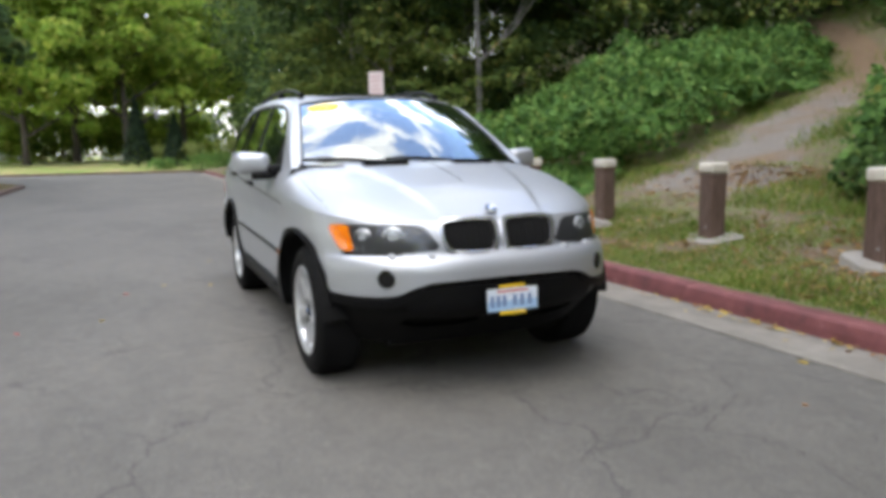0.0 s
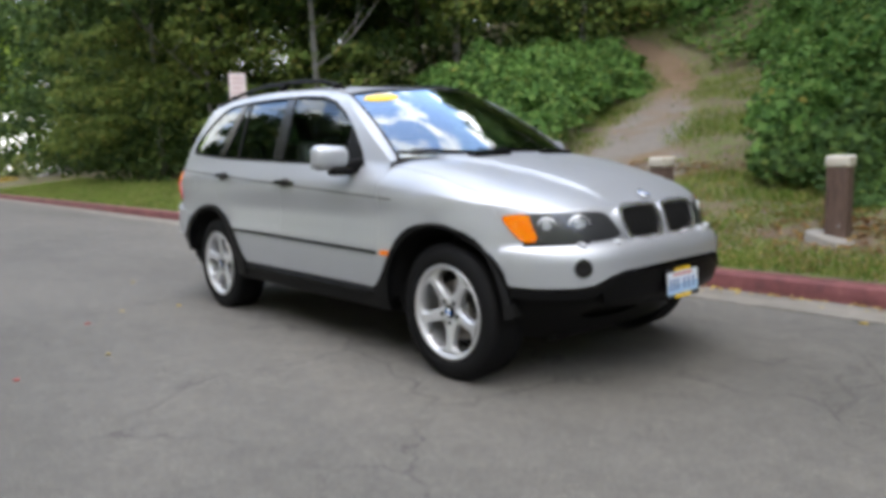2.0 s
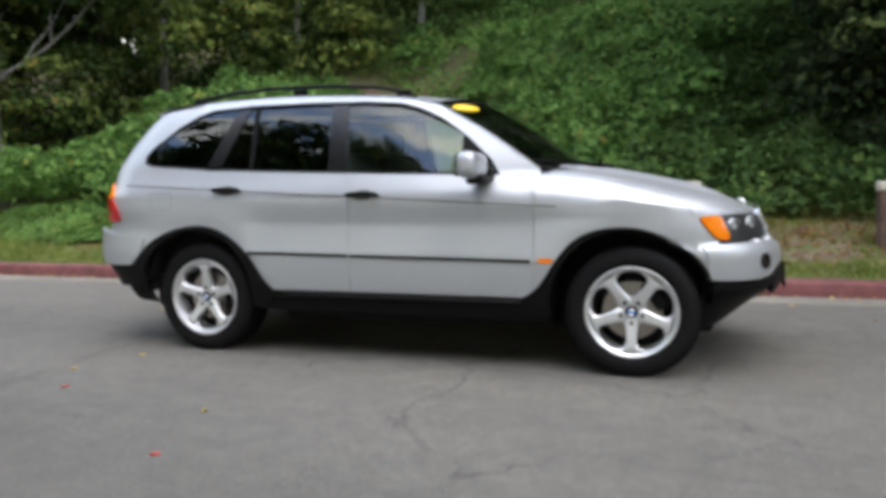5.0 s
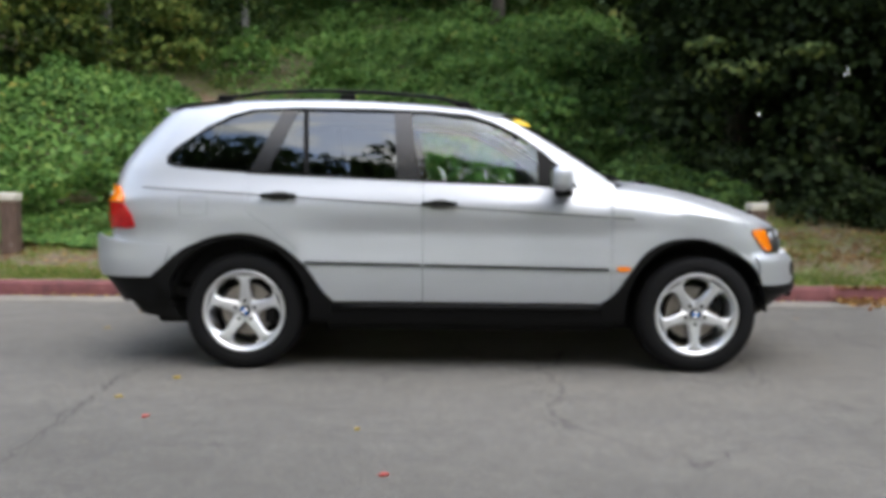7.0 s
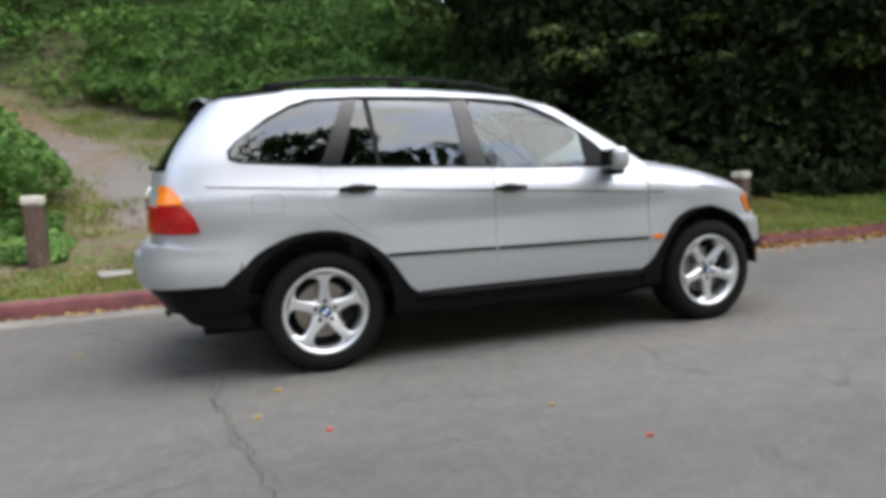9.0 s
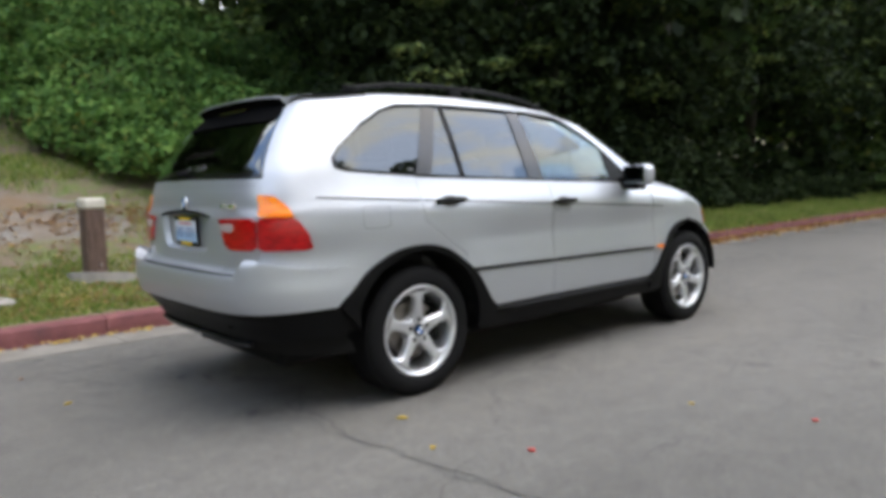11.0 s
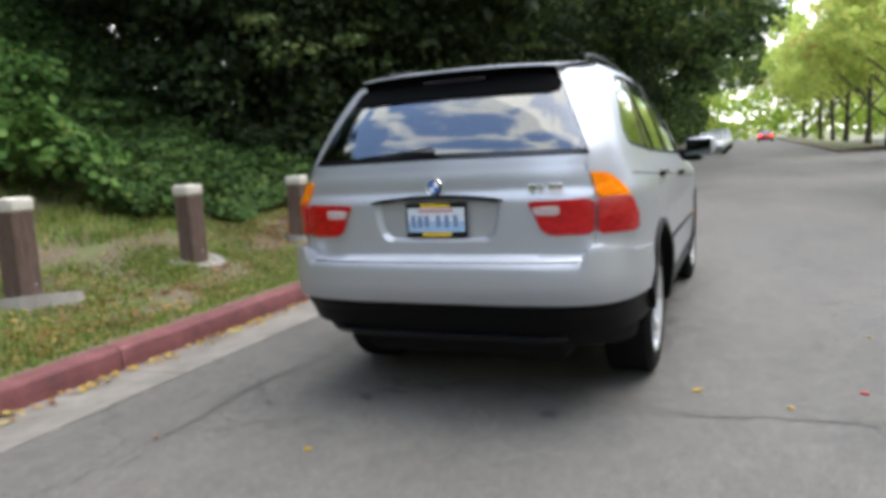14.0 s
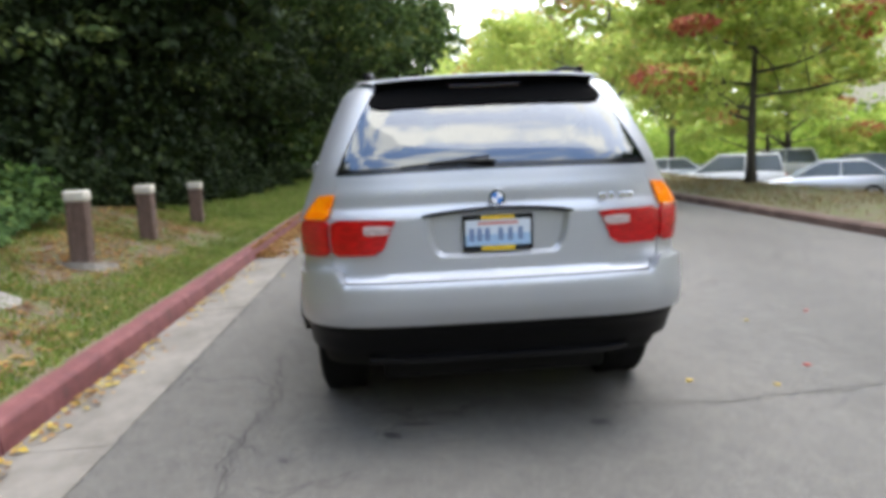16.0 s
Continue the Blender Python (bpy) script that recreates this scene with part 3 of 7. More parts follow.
half_w = hermite([(0.20, 0.84), (0.30, 0.885), (0.43, 0.912), (0.56, 0.924), (0.66, 0.927), (0.76, 0.919), (0.86, 0.917), (0.96, 0.926), (1.03, 0.925), (1.09, 0.908), (1.18, 0.872), (1.30, 0.830), (1.45, 0.772), (1.58, 0.715), (1.64, 0.680), (1.672, 0.645), (1.695, 0.585)])
roof_edge = hermite([(-2.1, 1.638), (-1.9, 1.674), (-1.5, 1.706), (-1.0, 1.716), (-0.5, 1.701), (0.0, 1.660), (0.2, 1.618), (0.6, 1.60)])
roof_mid = hermite([(-2.1, 1.660), (-1.9, 1.694), (-1.5, 1.728), (-1.0, 1.744), (-0.5, 1.738), (0.0, 1.704), (0.2, 1.680), (0.4, 1.65)])
fender_z = hermite([(0.7, 1.05), (0.9, 1.035), (1.4, 0.995), (1.8, 0.945), (2.3, 0.915), (3.0, 0.912)])
hood_z = hermite([(0.7, 1.205), (0.95, 1.195), (1.2, 1.172), (1.5, 1.115), (1.8, 1.040), (1.95, 0.988), (2.04, 0.945), (2.09, 0.914)])


def arc_table(a, n):
    tab, last, total = [], None, 0.0
    for i in range(361):
        ph = math.pi / 2 * (1 - i / 360)
        p = (a * max(math.cos(ph), 0) ** (2 / n), WREF * math.sin(ph) ** (2 / n))
        if last:
            total += math.hypot(p[0] - last[0], p[1] - last[1])
        last = p
        tab.append((total, ph, p[0], p[1]))
    return tab


ARC_F, ARC_R = arc_table(1.2, NF), arc_table(0.97, NR)
S_NOSE, S_TAIL = XCF + ARC_F[-1][0], XCR - ARC_R[-1][0]


def pick(tab, col, v, out):
    """Linear look-up of column out where column col is v."""
    rising = tab[-1][col] > tab[0][col]
    lo, hi = 0, len(tab) - 1
    while hi - lo > 1:
        mid = (lo + hi) // 2
        if (tab[mid][col] <= v) == rising:
            lo = mid
        else:
            hi = mid
    d = tab[hi][col] - tab[lo][col]
    t = 0 if abs(d) < 1e-12 else min(max((v - tab[lo][col]) / d, 0), 1)
    return tab[lo][out] + (tab[hi][out] - tab[lo][out]) * t


def s_nose(y):
    return XCF + pick(ARC_F, 3, y, 0)


def s_tail(y):
    return XCR - pick(ARC_R, 3, y, 0)


ST = s_tail(0.757)                       # tailgate seam


def s_x(x):
    """Way along the side for a place x near the corners."""
    if x > XCF:
        return XCF + pick(ARC_F, 2, x - XCF, 0)
    if x < XCR:
        return XCR - pick(ARC_R, 2, XCR - x, 0)
    return x


x_bump = hermite([(0.40, -2.30), (0.50, -2.385), (0.57, -2.415), (0.62, -2.437), (0.70, -2.448), (0.785, -2.450), (0.822, -2.447), (0.842, -2.434), (0.854, -2.41)])


def skin(s, z, rear=x_rear):
    """The car's left side, from the middle of the tail round to the middle of the nose: s runs along it, z is the height."""
    x0 = min(max(s if s > XCR else XCR + (s - XCR) * 0.62, -2.1), 0.6)
    ze = z
    if z > 1.2:
        ze = 1.2 + (z - 1.2) * 0.49 / (roof_edge(x0) - 1.2)
    w = half_w(ze)
    if s > XCF:
        d = min(s, S_NOSE) - XCF
        x, f = XCF + (x_front(z) - XCF) * pick(ARC_F, 0, d, 2) / 1.2, pick(ARC_F, 0, d, 3) / WREF
    elif s < XCR:
        d = XCR - max(s, S_TAIL)
        x, f = XCR + (rear(z) - XCR) * pick(ARC_R, 0, d, 2) / 0.97, pick(ARC_R, 0, d, 3) / WREF
    else:
        x, f = s, 1.0
    if z > 1.0 and s > -0.4:
        f *= 1 - 0.045 * (s + 0.4) ** 2 / 1.5 * min((z - 1.0) / 0.15, 1)
    # the doors are hollowed below the swage line, leaving a haunch over the rear wheel
    if 0.60 < z < 1.02 and -1.35 < x < 1.2:
        h0, h1 = min(max((x + 1.32 - 0.55 * (z - 0.84)) / 0.62, 0), 1), min(max((1.15 - x) / 0.5, 0), 1)
        w -= 0.009 * h0 * h0 * (3 - 2 * h0) * h1 * h1 * (3 - 2 * h1) * math.exp(-((z - 0.88) / 0.075) ** 2)
    # flared haunches round the wheels
    if z < 1.0:
        for cx in (-AXLE, AXLE):
            d = math.hypot(x - cx, z - 0.42)
            w += 0.012 * math.exp(-((d - 0.50) / 0.16) ** 2) * min(1.0, (1.0 - z) / 0.14)
    return Vector((x, w * f, z))


def bumper_skin(s, z):
    """The rear bumper's own skin, which stands out under the lamps and dips to a ledge below the tailgate."""
    t = min(max((ST - 0.03 - s) / 0.05, 0), 1)
    up = 0.072 * t * t * (3 - 2 * t) * min(max((z - 0.62) / 0.1, 0), 1)
    return skin(s, z, lambda h: x_bump(h + up))


def cap(s, q):
    """Wings and bonnet: from the top of the side (q = 0) over to the middle line (q = 1)."""
    z0 = fender_z(s)
    p = skin(s, z0)
    cx = p.x - 0.06 * math.log1p(math.exp((p.x - 1.66) / 0.06))
    r = 1 - q
    x, y = cx + (p.x - cx) * r, p.y * r
    zc = hood_z(x)
    a = 0.18 + 0.30 * min(max((x - 1.0) / 0.7, 0), 1)
    g = a * abs(r) ** 2.2 + (1 - a) * abs(r) ** 13
    # the raised middle, between two creases that run from the screen to the grilles
    line = 0.55 - 0.25 * (x - 0.95) / 1.1
    t = min(max((line + 0.025 - abs(y)) / 0.05, 0), 1)
    rise = 0.017 * t * t * (3 - 2 * t) * min(max((2.08 - x) / 0.25, 0), 1)
    return Vector((x, y, z0 + (zc - z0) * (1 - g) + rise))


def deck(x, y):
    """Height of the bonnet over the plan."""
    return cap(x, 1 - min(abs(y) / skin(x, fender_z(x)).y, 1)).z


def screen(u, v):
    """The windscreen: u across, v up."""
    x = (1.09 - 0.22 * u * u) * (1 - v) + (0.37 - 0.19 * u * u) * v
    z = (1.175 + 0.005 * u * u) * (1 - v) + (1.652 - 0.045 * u * u) * v
    bulge = 0.022 * math.sin(math.pi * v)
    return Vector((x + bulge * 0.5, (0.785 * (1 - v) + 0.625 * v) * u, z + bulge))


def roofskin(t, g):
    """The roof: t across (-1 to 1), g from front (0) to rear (1)."""
    xf, xr = 0.37 - 0.19 * t * t, -2.03 + 0.035 * t * t
    x = xf + (xr - xf) * g
    x0 = min(max(x, -2.1), 0.6)
    ze, zm = roof_edge(x0), roof_mid(x0)
    edge = skin(min(max(x, -1.98), 0.6), roof_edge(min(max(x, -1.98), 0.6)) - 0.004).y
    if x < XCR:
        # the roof's rear corners follow the rounded body below
        along = min((XCR - x) / (XCR - x_rear(ze)), 0.95)
        edge = skin(XCR, ze - 0.004).y * pick(ARC_R, 2, along * 0.97, 3) / WREF
    a = abs(t)
    return Vector((x, edge * t, ze + (zm - ze) * (1 - a ** 2.4)))


def inside(p, poly):
    x, y = p
    c = False
    for (x1, y1), (x2, y2) in zip(poly, poly[1:] + poly[:1]):
        if (y1 > y) != (y2 > y) and x < (x2 - x1) * (y - y1) / (y2 - y1) + x1:
            c = not c
    return c


def dense(poly, step):
    out = []
    for a, b in zip(poly, poly[1:] + poly[:1]):
        n = max(1, math.ceil(math.dist(a, b) / step))
        out += [(a[0] + (b[0] - a[0]) * i / n, a[1] + (b[1] - a[1]) * i / n) for i in range(n)]
    return out


def soft(poly, times=2, keep=0.25):
    """Rounds the corners of an outline."""
    for _ in range(times):
        out = []
        for a, b in zip(poly, poly[1:] + poly[:1]):
            out += [(a[0] + (b[0] - a[0]) * keep, a[1] + (b[1] - a[1]) * keep), (b[0] + (a[0] - b[0]) * keep, b[1] + (a[1] - b[1]) * keep)]
        poly = out
    return poly


def disc(cx, cz, r, n=40, a0=0.0, a1=360.0):
    full = a1 - a0 >= 360
    return [(cx + r * math.cos(radians(a0 + (a1 - a0) * i / (n if full else n - 1))), cz + r * math.sin(radians(a0 + (a1 - a0) * i / (n if full else n - 1)))) for i in range(n)]


def panel(bm, outline, fn=skin, holes=(), off=0.0, depth=0.02, step=0.06, sides=(1, -1), bulge=0.0):
    """A sheet of bodywork: an outline in the surface fn's own measures, lifted off it by off, with a rim that goes depth inwards.
    sides: 1 builds it as fn gives it, -1 its mirror image across the car's middle."""
    outer = dense(outline, step)
    loops = [outer] + [dense(h, step) for h in holes]
    pts, edges = [], []
    for lp in loops:
        k = len(pts)
        pts += lp
        edges += [(k + i, k + (i + 1) % len(lp)) for i in range(len(lp))]
    rim = len(pts)
    xs, ys = [p[0] for p in outer], [p[1] for p in outer]
    gx = min(xs) + step / 2
    rims = list(pts)
    while gx < max(xs):
        gy = min(ys) + step / 2
        while gy < max(ys):
            p = (gx, gy)
            if inside(p, outer) and not any(inside(p, h) for h in holes) and min((p[0] - r[0]) ** 2 + (p[1] - r[1]) ** 2 for r in rims) > (0.45 * step) ** 2:
                pts.append(p)
            gy += step
        gx += step
    vs, _, fs, _, _, _ = delaunay_2d_cdt([Vector(p) for p in pts], edges, [], 0, 1e-7)
    tris = []
    for f in fs:
        c = (sum(vs[i][0] for i in f) / 3, sum(vs[i][1] for i in f) / 3)
        if inside(c, outer) and not any(inside(c, h) for h in holes):
            tris.append(f)
    cx, cy = sum(xs) / len(xs), sum(ys) / len(ys)
    h = 1e-3
    place, normal = [], []
    for v in vs:
        p = fn(v[0], v[1])
        du, dv = fn(v[0] + h, v[1]) - fn(v[0] - h, v[1]), fn(v[0], v[1] + h) - fn(v[0], v[1] - h)
        n = du.cross(dv)
        n = n.normalized() if n.length > 1e-12 else Vector((0, 1, 0))
        if n.dot(p - Vector((min(max(p.x, -1.5), 1.4), 0, 0.7))) < 0:
            n = -n
        place.append(p + n * off)
        normal.append(n)
    if bulge:
        reach = max(math.hypot(v[0] - cx, v[1] - cy) for v in vs)
        place = [p + n * bulge * (1 - (math.hypot(v[0] - cx, v[1] - cy) / reach) ** 2) for p, n, v in zip(place, normal, vs)]
    count = {}
    for f in tris:
        for a, b in zip(f, f[1:] + f[:1]):
            count[frozenset((a, b))] = count.get(frozenset((a, b)), 0) + 1
    for side in sides:
        flip = lambda p: Vector((p.x, p.y * side, p.z))
        verts = {}
        used = {i for f in tris for i in f}
        lay = bm.verts.layers.float_vector.get("true_normal") or bm.verts.layers.float_vector.new("true_normal")
        for i in used:
            verts[i] = bm.verts.new(flip(place[i]))
            verts[i][lay] = flip(normal[i])
        for f in tris:
            a, b, c = (place[i] for i in f)
            up = (b - a).cross(c - a).dot(normal[f[0]]) > 0
            order = f if up == (side > 0) else f[::-1]
            face = bm.faces.new([verts[i] for i in order])
            face.smooth = True
        if depth:
            lip, foot = {}, {}
            for f in tris:
                for a, b in zip(f, f[1:] + f[:1]):
                    if count[frozenset((a, b))] == 1:
                        for i in (a, b):
                            if i not in lip:
                                lip[i] = bm.verts.new(flip(place[i]))
                                foot[i] = bm.verts.new(flip(place[i] - normal[i] * depth))
                        quad = [lip[a], foot[a], foot[b], lip[b]]
                        face = bm.faces.new(quad if side > 0 else quad[::-1])
                        face.smooth = False
    return bm


def sheet(name, material, parent, outline, label="", **k):
    bm = panel(bmesh.new(), outline, **k)
    return part_smooth(name, bm, material, parent, label)


def part_smooth(name, bm, material, parent, label="", pos=None):
    """Like part(), keeping each face's own shading."""
    me = bpy.data.meshes.new(name)
    lay = bm.verts.layers.float_vector.get("true_normal")
    ways = [tuple(v[lay]) for v in bm.verts] if lay else None
    bm.to_mesh(me)
    bm.free()
    if ways:
        me.normals_split_custom_set_from_vertices(ways)
    for m in (material if isinstance(material, (list, tuple)) else [material]):
        me.materials.append(m)
    ob = new(name, me)
    ob.parent = parent
    if pos is not None:
        ob.matrix_basis = pos
    return tagged(ob, label)


def band(line, half):
    """An outline round a line, half wide to each side."""
    up, dn = [], []
    for i, p in enumerate(line):
        a, b = line[max(i - 1, 0)], line[min(i + 1, len(line) - 1)]
        d = math.dist(a, b)
        nx, ny = -(b[1] - a[1]) / d * half, (b[0] - a[0]) / d * half
        up.append((p[0] + nx, p[1] + ny))
        dn.append((p[0] - nx, p[1] - ny))
    return up + dn[::-1]


car = tagged(empty("car"), "silver metallic off-road estate car standing on the asphalt", "car")
L, R = (1,), (-1,)
XR_ARCH, XF_ARCH = -AXLE - 0.018, AXLE - 0.02
ARCH_R = 0.455

# inner shell, which shows as the dark line in every gap
bm = bmesh.new()
panel(bm, [(S_TAIL, 0.30), (S_NOSE, 0.30), (S_NOSE, 0.86), (1.2, 0.97), (0.9, 1.0), (0.9, 1.10), (-1.9, 1.18), (S_TAIL, 1.16)], off=-0.05, depth=0,
      holes=[disc(XR_ARCH, 0.39, 0.47), disc(XF_ARCH, 0.39, 0.47)], step=0.09)
part_smooth("inner_shell", bm, DARK, car, "black inner lining of the body")

DLO_TOP = [(0.665, 1.148), (0.61, 1.235), (0.455, 1.378), (0.285, 1.498), (0.13, 1.575), (0.0, 1.615), (-0.25, 1.638), (-0.6, 1.650), (-1.1, 1.655), (-1.40, 1.640), (-1.59, 1.600), (-1.76, 1.525), (-1.93, 1.39), (-1.962, 1.332), (-1.94, 1.283), (-1.87, 1.263)]
BELT = [(-1.87, 1.263), (-1.385, 1.228), (-0.30, 1.180), (0.665, 1.148)]
ROOF_LINE = [(x, roof_edge(x if x > XCR else XCR + (x - XCR) * 0.62)) for x in (-2.3, -2.15, -2.02, -1.9, -1.7, -1.5, -1.25, -1.0, -0.75, -0.5, -0.25, 0.0, 0.14)]
arch_rear = disc(XR_ARCH, 0.39, ARCH_R, 24, 158, 8)
arch_front = disc(XF_ARCH, 0.39, ARCH_R, 24, 172, 24)

# body side: rear quarter, roof edge and front pillar in one pressing
quarter = ([(ST, 0.79), (ST, 1.2), (s_tail(0.785), 1.245), (s_tail(0.766), 1.40), (s_tail(0.738), 1.60), (s_tail(0.745), 1.632)] + ROOF_LINE + [(0.26, 1.575), (0.40, 1.485), (0.62, 1.345), (0.80, 1.235), (0.90, 1.165), (0.90, 1.045), (0.868, 1.05), (0.868, 1.135)]
           + DLO_TOP + [(-1.392, 1.228), (-1.392, 1.10), (-1.378, 0.985), (-1.26, 0.90), (-1.08, 0.77)] + [p for p in arch_rear if p[0] < -1.08][::-1] + [(-1.84, 0.775)])
sheet("body_side", SILVER, car, quarter, sides=(1,), step=0.05, depth=0.005)
sheet("body_side", SILVER, car, quarter, sides=(-1,), step=0.05, depth=0.005)
# the swage line's shade is painted as a thin grey strip
for sd in (R, L):
    sheet("crease_shade", TAN, car, band([(s_x(x), 1.018 - 0.057 * x) for x in (-2.06, -1.9, -1.75, -1.6, -1.5, -1.396)], 0.0045), off=0.0022, depth=0, sides=sd, step=0.05, label="grey strip painting the swage line's shade")
flap = soft([(-1.80, 0.965), (-1.62, 0.965), (-1.62, 1.075), (-1.80, 1.085)], 2, 0.12)
sheet("fuel_flap", TAN, car, [(s_x(x), z) for x, z in flap], holes=[[(s_x(-1.71 + (x + 1.71) * 0.975), 1.022 + (z - 1.022) * 0.965) for x, z in flap]], off=0.0015, depth=0, sides=R, step=0.03, label="thin gap round the fuel flap")
# doors
fd = [(-0.2908, 0.44), (0.8665, 0.437), (0.868, 0.60), (0.8682, 0.80), (0.8655, 1.14), (0.665, 1.146), (-0.2908, 1.178)]
rd = [(-0.2942, 0.44), (-0.2942, 1.178), (-1.3895, 1.224), (-1.3895, 1.10), (-1.3762, 0.987), (-1.2585, 0.902), (-1.0785, 0.772), (-1.0775, 0.69), (-1.035, 0.60), (-0.99, 0.50), (-0.968, 0.44)]
for sd in (R, L):
    door = sheet("front_door", SILVER, car, fd, sides=sd, step=0.06)
    rear_door = sheet("rear_door", SILVER, car, rd, sides=sd, step=0.06)
    for d, hx, hz in ((door, -0.19, 1.042), (rear_door, -1.18, 1.085)):
        bm = bmesh.new()
        panel(bm, soft([(hx - 0.115, hz - 0.010), (hx - 0.06, hz - 0.008), (hx + 0.06, hz - 0.008), (hx + 0.115, hz - 0.010), (hx + 0.10, hz + 0.012), (hx - 0.10, hz + 0.012)], 1), off=0.032, depth=0.04, sides=sd, step=0.02)
        part_smooth("door_handle", bm, BLACK_PLASTIC, d, "black plastic pull handle")
        # flat grey patch painting the shade of the handle's silver cup
        sheet("handle_recess_shade", TAN, d, soft([(hx - 0.07, hz - 0.03), (hx + 0.07, hz - 0.03), (hx + 0.06, hz + 0.030), (hx - 0.06, hz + 0.030)], 1), off=0.003, depth=0, sides=sd, step=0.03)
    for d, x0, x1 in ((door, -0.284, 0.852), (rear_door, -1.02, -0.302)):
        sheet("rub_strip", BLACK_PLASTIC, d, band([(x0 + (x1 - x0) * i / 6, 0.662 - 0.016 * (x0 + (x1 - x0) * i / 6)) for i in range(7)], 0.009), off=0.009, depth=0.012, sides=sd, step=0.09, label="thin black rubbing strip")
    # the same strip of painted shade across the doors
    for d, x0, x1 in ((door, -0.284, 0.855), (rear_door, -1.38, -0.302)):
        sheet("crease_shade", TAN, d, band([(x0 + (x1 - x0) * i / 6, 1.018 - 0.057 * (x0 + (x1 - x0) * i / 6)) for i in range(7)], 0.0045), off=0.0022, depth=0, sides=sd, step=0.08, label="grey strip painting the swage line's shade")

# front wings: side and crown
SL = s_x(1.80)
wing = [(0.872, 0.44)] + [p for p in arch_front if p[0] > 0.88] + [(1.83, 0.60), (s_x(1.795), 0.725), (SL + 0.11, 0.735), (SL + 0.11, 0.86), (SL + 0.06, 0.895), (SL, 0.898), (SL, fender_z(SL))] + [(s, fender_z(s)) for s in (1.7, 1.5, 1.3, 1.1, 0.9, 0.872)]
wing_top = [(0.872, 0.0), (1.1, 0.0), (1.4, 0.0), (1.7, 0.0), (SL, 0.0), (SL, 0.022), (1.7, 0.062), (1.4, 0.09), (1.0, 0.10), (0.872, 0.10)]
for sd in (R, L):
    bm = bmesh.new()
    panel(bm, wing, sides=sd, step=0.05)
    panel(bm, wing_top, fn=cap, sides=sd, step=0.03, depth=0.012)
    w = part_smooth("front_wing", bm, SILVER, car)
    sheet("side_repeater", AMBER, w, soft([(0.90, 0.640), (0.98, 0.640), (0.985, 0.668), (0.895, 0.668)], 1), off=0.008, depth=0.01, sides=sd, step=0.03, label="amber side indicator")
    # painted swage shade carried on to the wing
    sheet("crease_shade", TAN, w, band([(0.875, 0.968), (0.94, 0.964), (1.0, 0.960)], 0.0045), off=0.0022, depth=0, sides=sd, step=0.08, label="grey strip painting the swage line's shade")
# bonnet with the nose panel round the grilles
S_LAMP_IN = s_nose(0.345)
bm = bmesh.new()
panel(bm, [(0.872, 0.103), (1.0, 0.103), (1.4, 0.093), (1.7, 0.065), (SL, 0.025), (SL + 0.004, 0.0), (2.2, 0.0), (S_NOSE, 0.0), (S_NOSE, 0.995), (0.872, 0.995)], fn=cap, step=0.035, depth=0.0)
bonnet = part_smooth("bonnet", bm, SILVER, car)
bm = bmesh.new()
panel(bm, [(S_LAMP_IN - 0.2, 0.742), (S_NOSE, 0.742), (S_NOSE, fender_z(S_NOSE)), (2.2, fender_z(2.2)), (SL + 0.002, fender_z(SL)), (SL + 0.002, 0.895), (S_LAMP_IN - 0.26, 0.893), (S_LAMP_IN - 0.2, 0.82)], step=0.045, depth=0.0)
part_smooth("nose_panel", bm, SILVER, car)
for y0 in (0.30, -0.30):
    bm = bmesh.new()
    for k in range(6):
        ya, yb = y0 - 0.14 + 0.28 * k / 6, y0 - 0.14 + 0.28 * (k + 1) / 6
        zz = deck(1.15 - 0.16 * y0 * y0, (ya + yb) / 2)
        add_box(bm, 1.15 - 0.16 * ya * ya, 1.22 - 0.16 * yb * yb, ya, yb, zz - 0.03, zz + 0.017, 0.003)
    part("air_vent", bm, BLACK_PLASTIC, bonnet, "black slotted vent at the rear of the bonnet")
# round badge on the nose, in plain quarters
def roundel(parent, m, r):
    bm = revolve(bmesh.new(), [(r, 0), (r, 0.006), (r * 0.93, 0.010), (r * 0.72, 0.008), (r * 0.72, 0.002)], 28, 'x')
    b = part_smooth("badge", bm, CHROME, parent, "round chrome badge", pos=m)
    bm = revolve(bmesh.new(), [(r * 0.93, 0.0095), (r * 0.66, 0.0095)], 28, 'x')
    part_smooth("badge_ring", bm, BLACK_GLOSS, b)
    for k in range(4):
        bm = bmesh.new()
        ring = [bm.verts.new((0.0105, r * 0.62 * math.cos(math.pi / 2 * (k + i / 6)), r * 0.62 * math.sin(math.pi / 2 * (k + i / 6)))) for i in range(7)]
        o = bm.verts.new((0.0105, 0, 0))
        for a, c in zip(ring, ring[1:]):
            bm.faces.new((o, a, c))
        part_smooth("badge_quarter", bm, BADGE_BLUE if k % 2 else BADGE_WHITE, b)


roundel(bonnet, pose(2.025, 0, hood_z(2.025) + 0.002, 0, -62, 0), 0.035)
# twin grilles
S_K0, S_K1 = s_nose(0.330), s_nose(0.020)
KID = [(S_K0 + 0.045, 0.740), (S_K1 - 0.02, 0.737), (S_K1, 0.79), (S_K1, 0.887), (S_K1 - 0.02, 0.910), (S_K0 + 0.015, 0.912), (S_K0 - 0.015, 0.875), (S_K0 + 0.0, 0.80)]
kid_out = soft(KID, 2)
mx, mz = sum(p[0] for p in kid_out) / len(kid_out), sum(p[1] for p in kid_out) / len(kid_out)
kid_out = [(mx + (a - mx) * 1.05, mz + (b - mz) * 1.08) for a, b in kid_out]
kid_in = [(mx + (a - mx) * 0.87, mz + (b - mz) * 0.81) for a, b in kid_out]
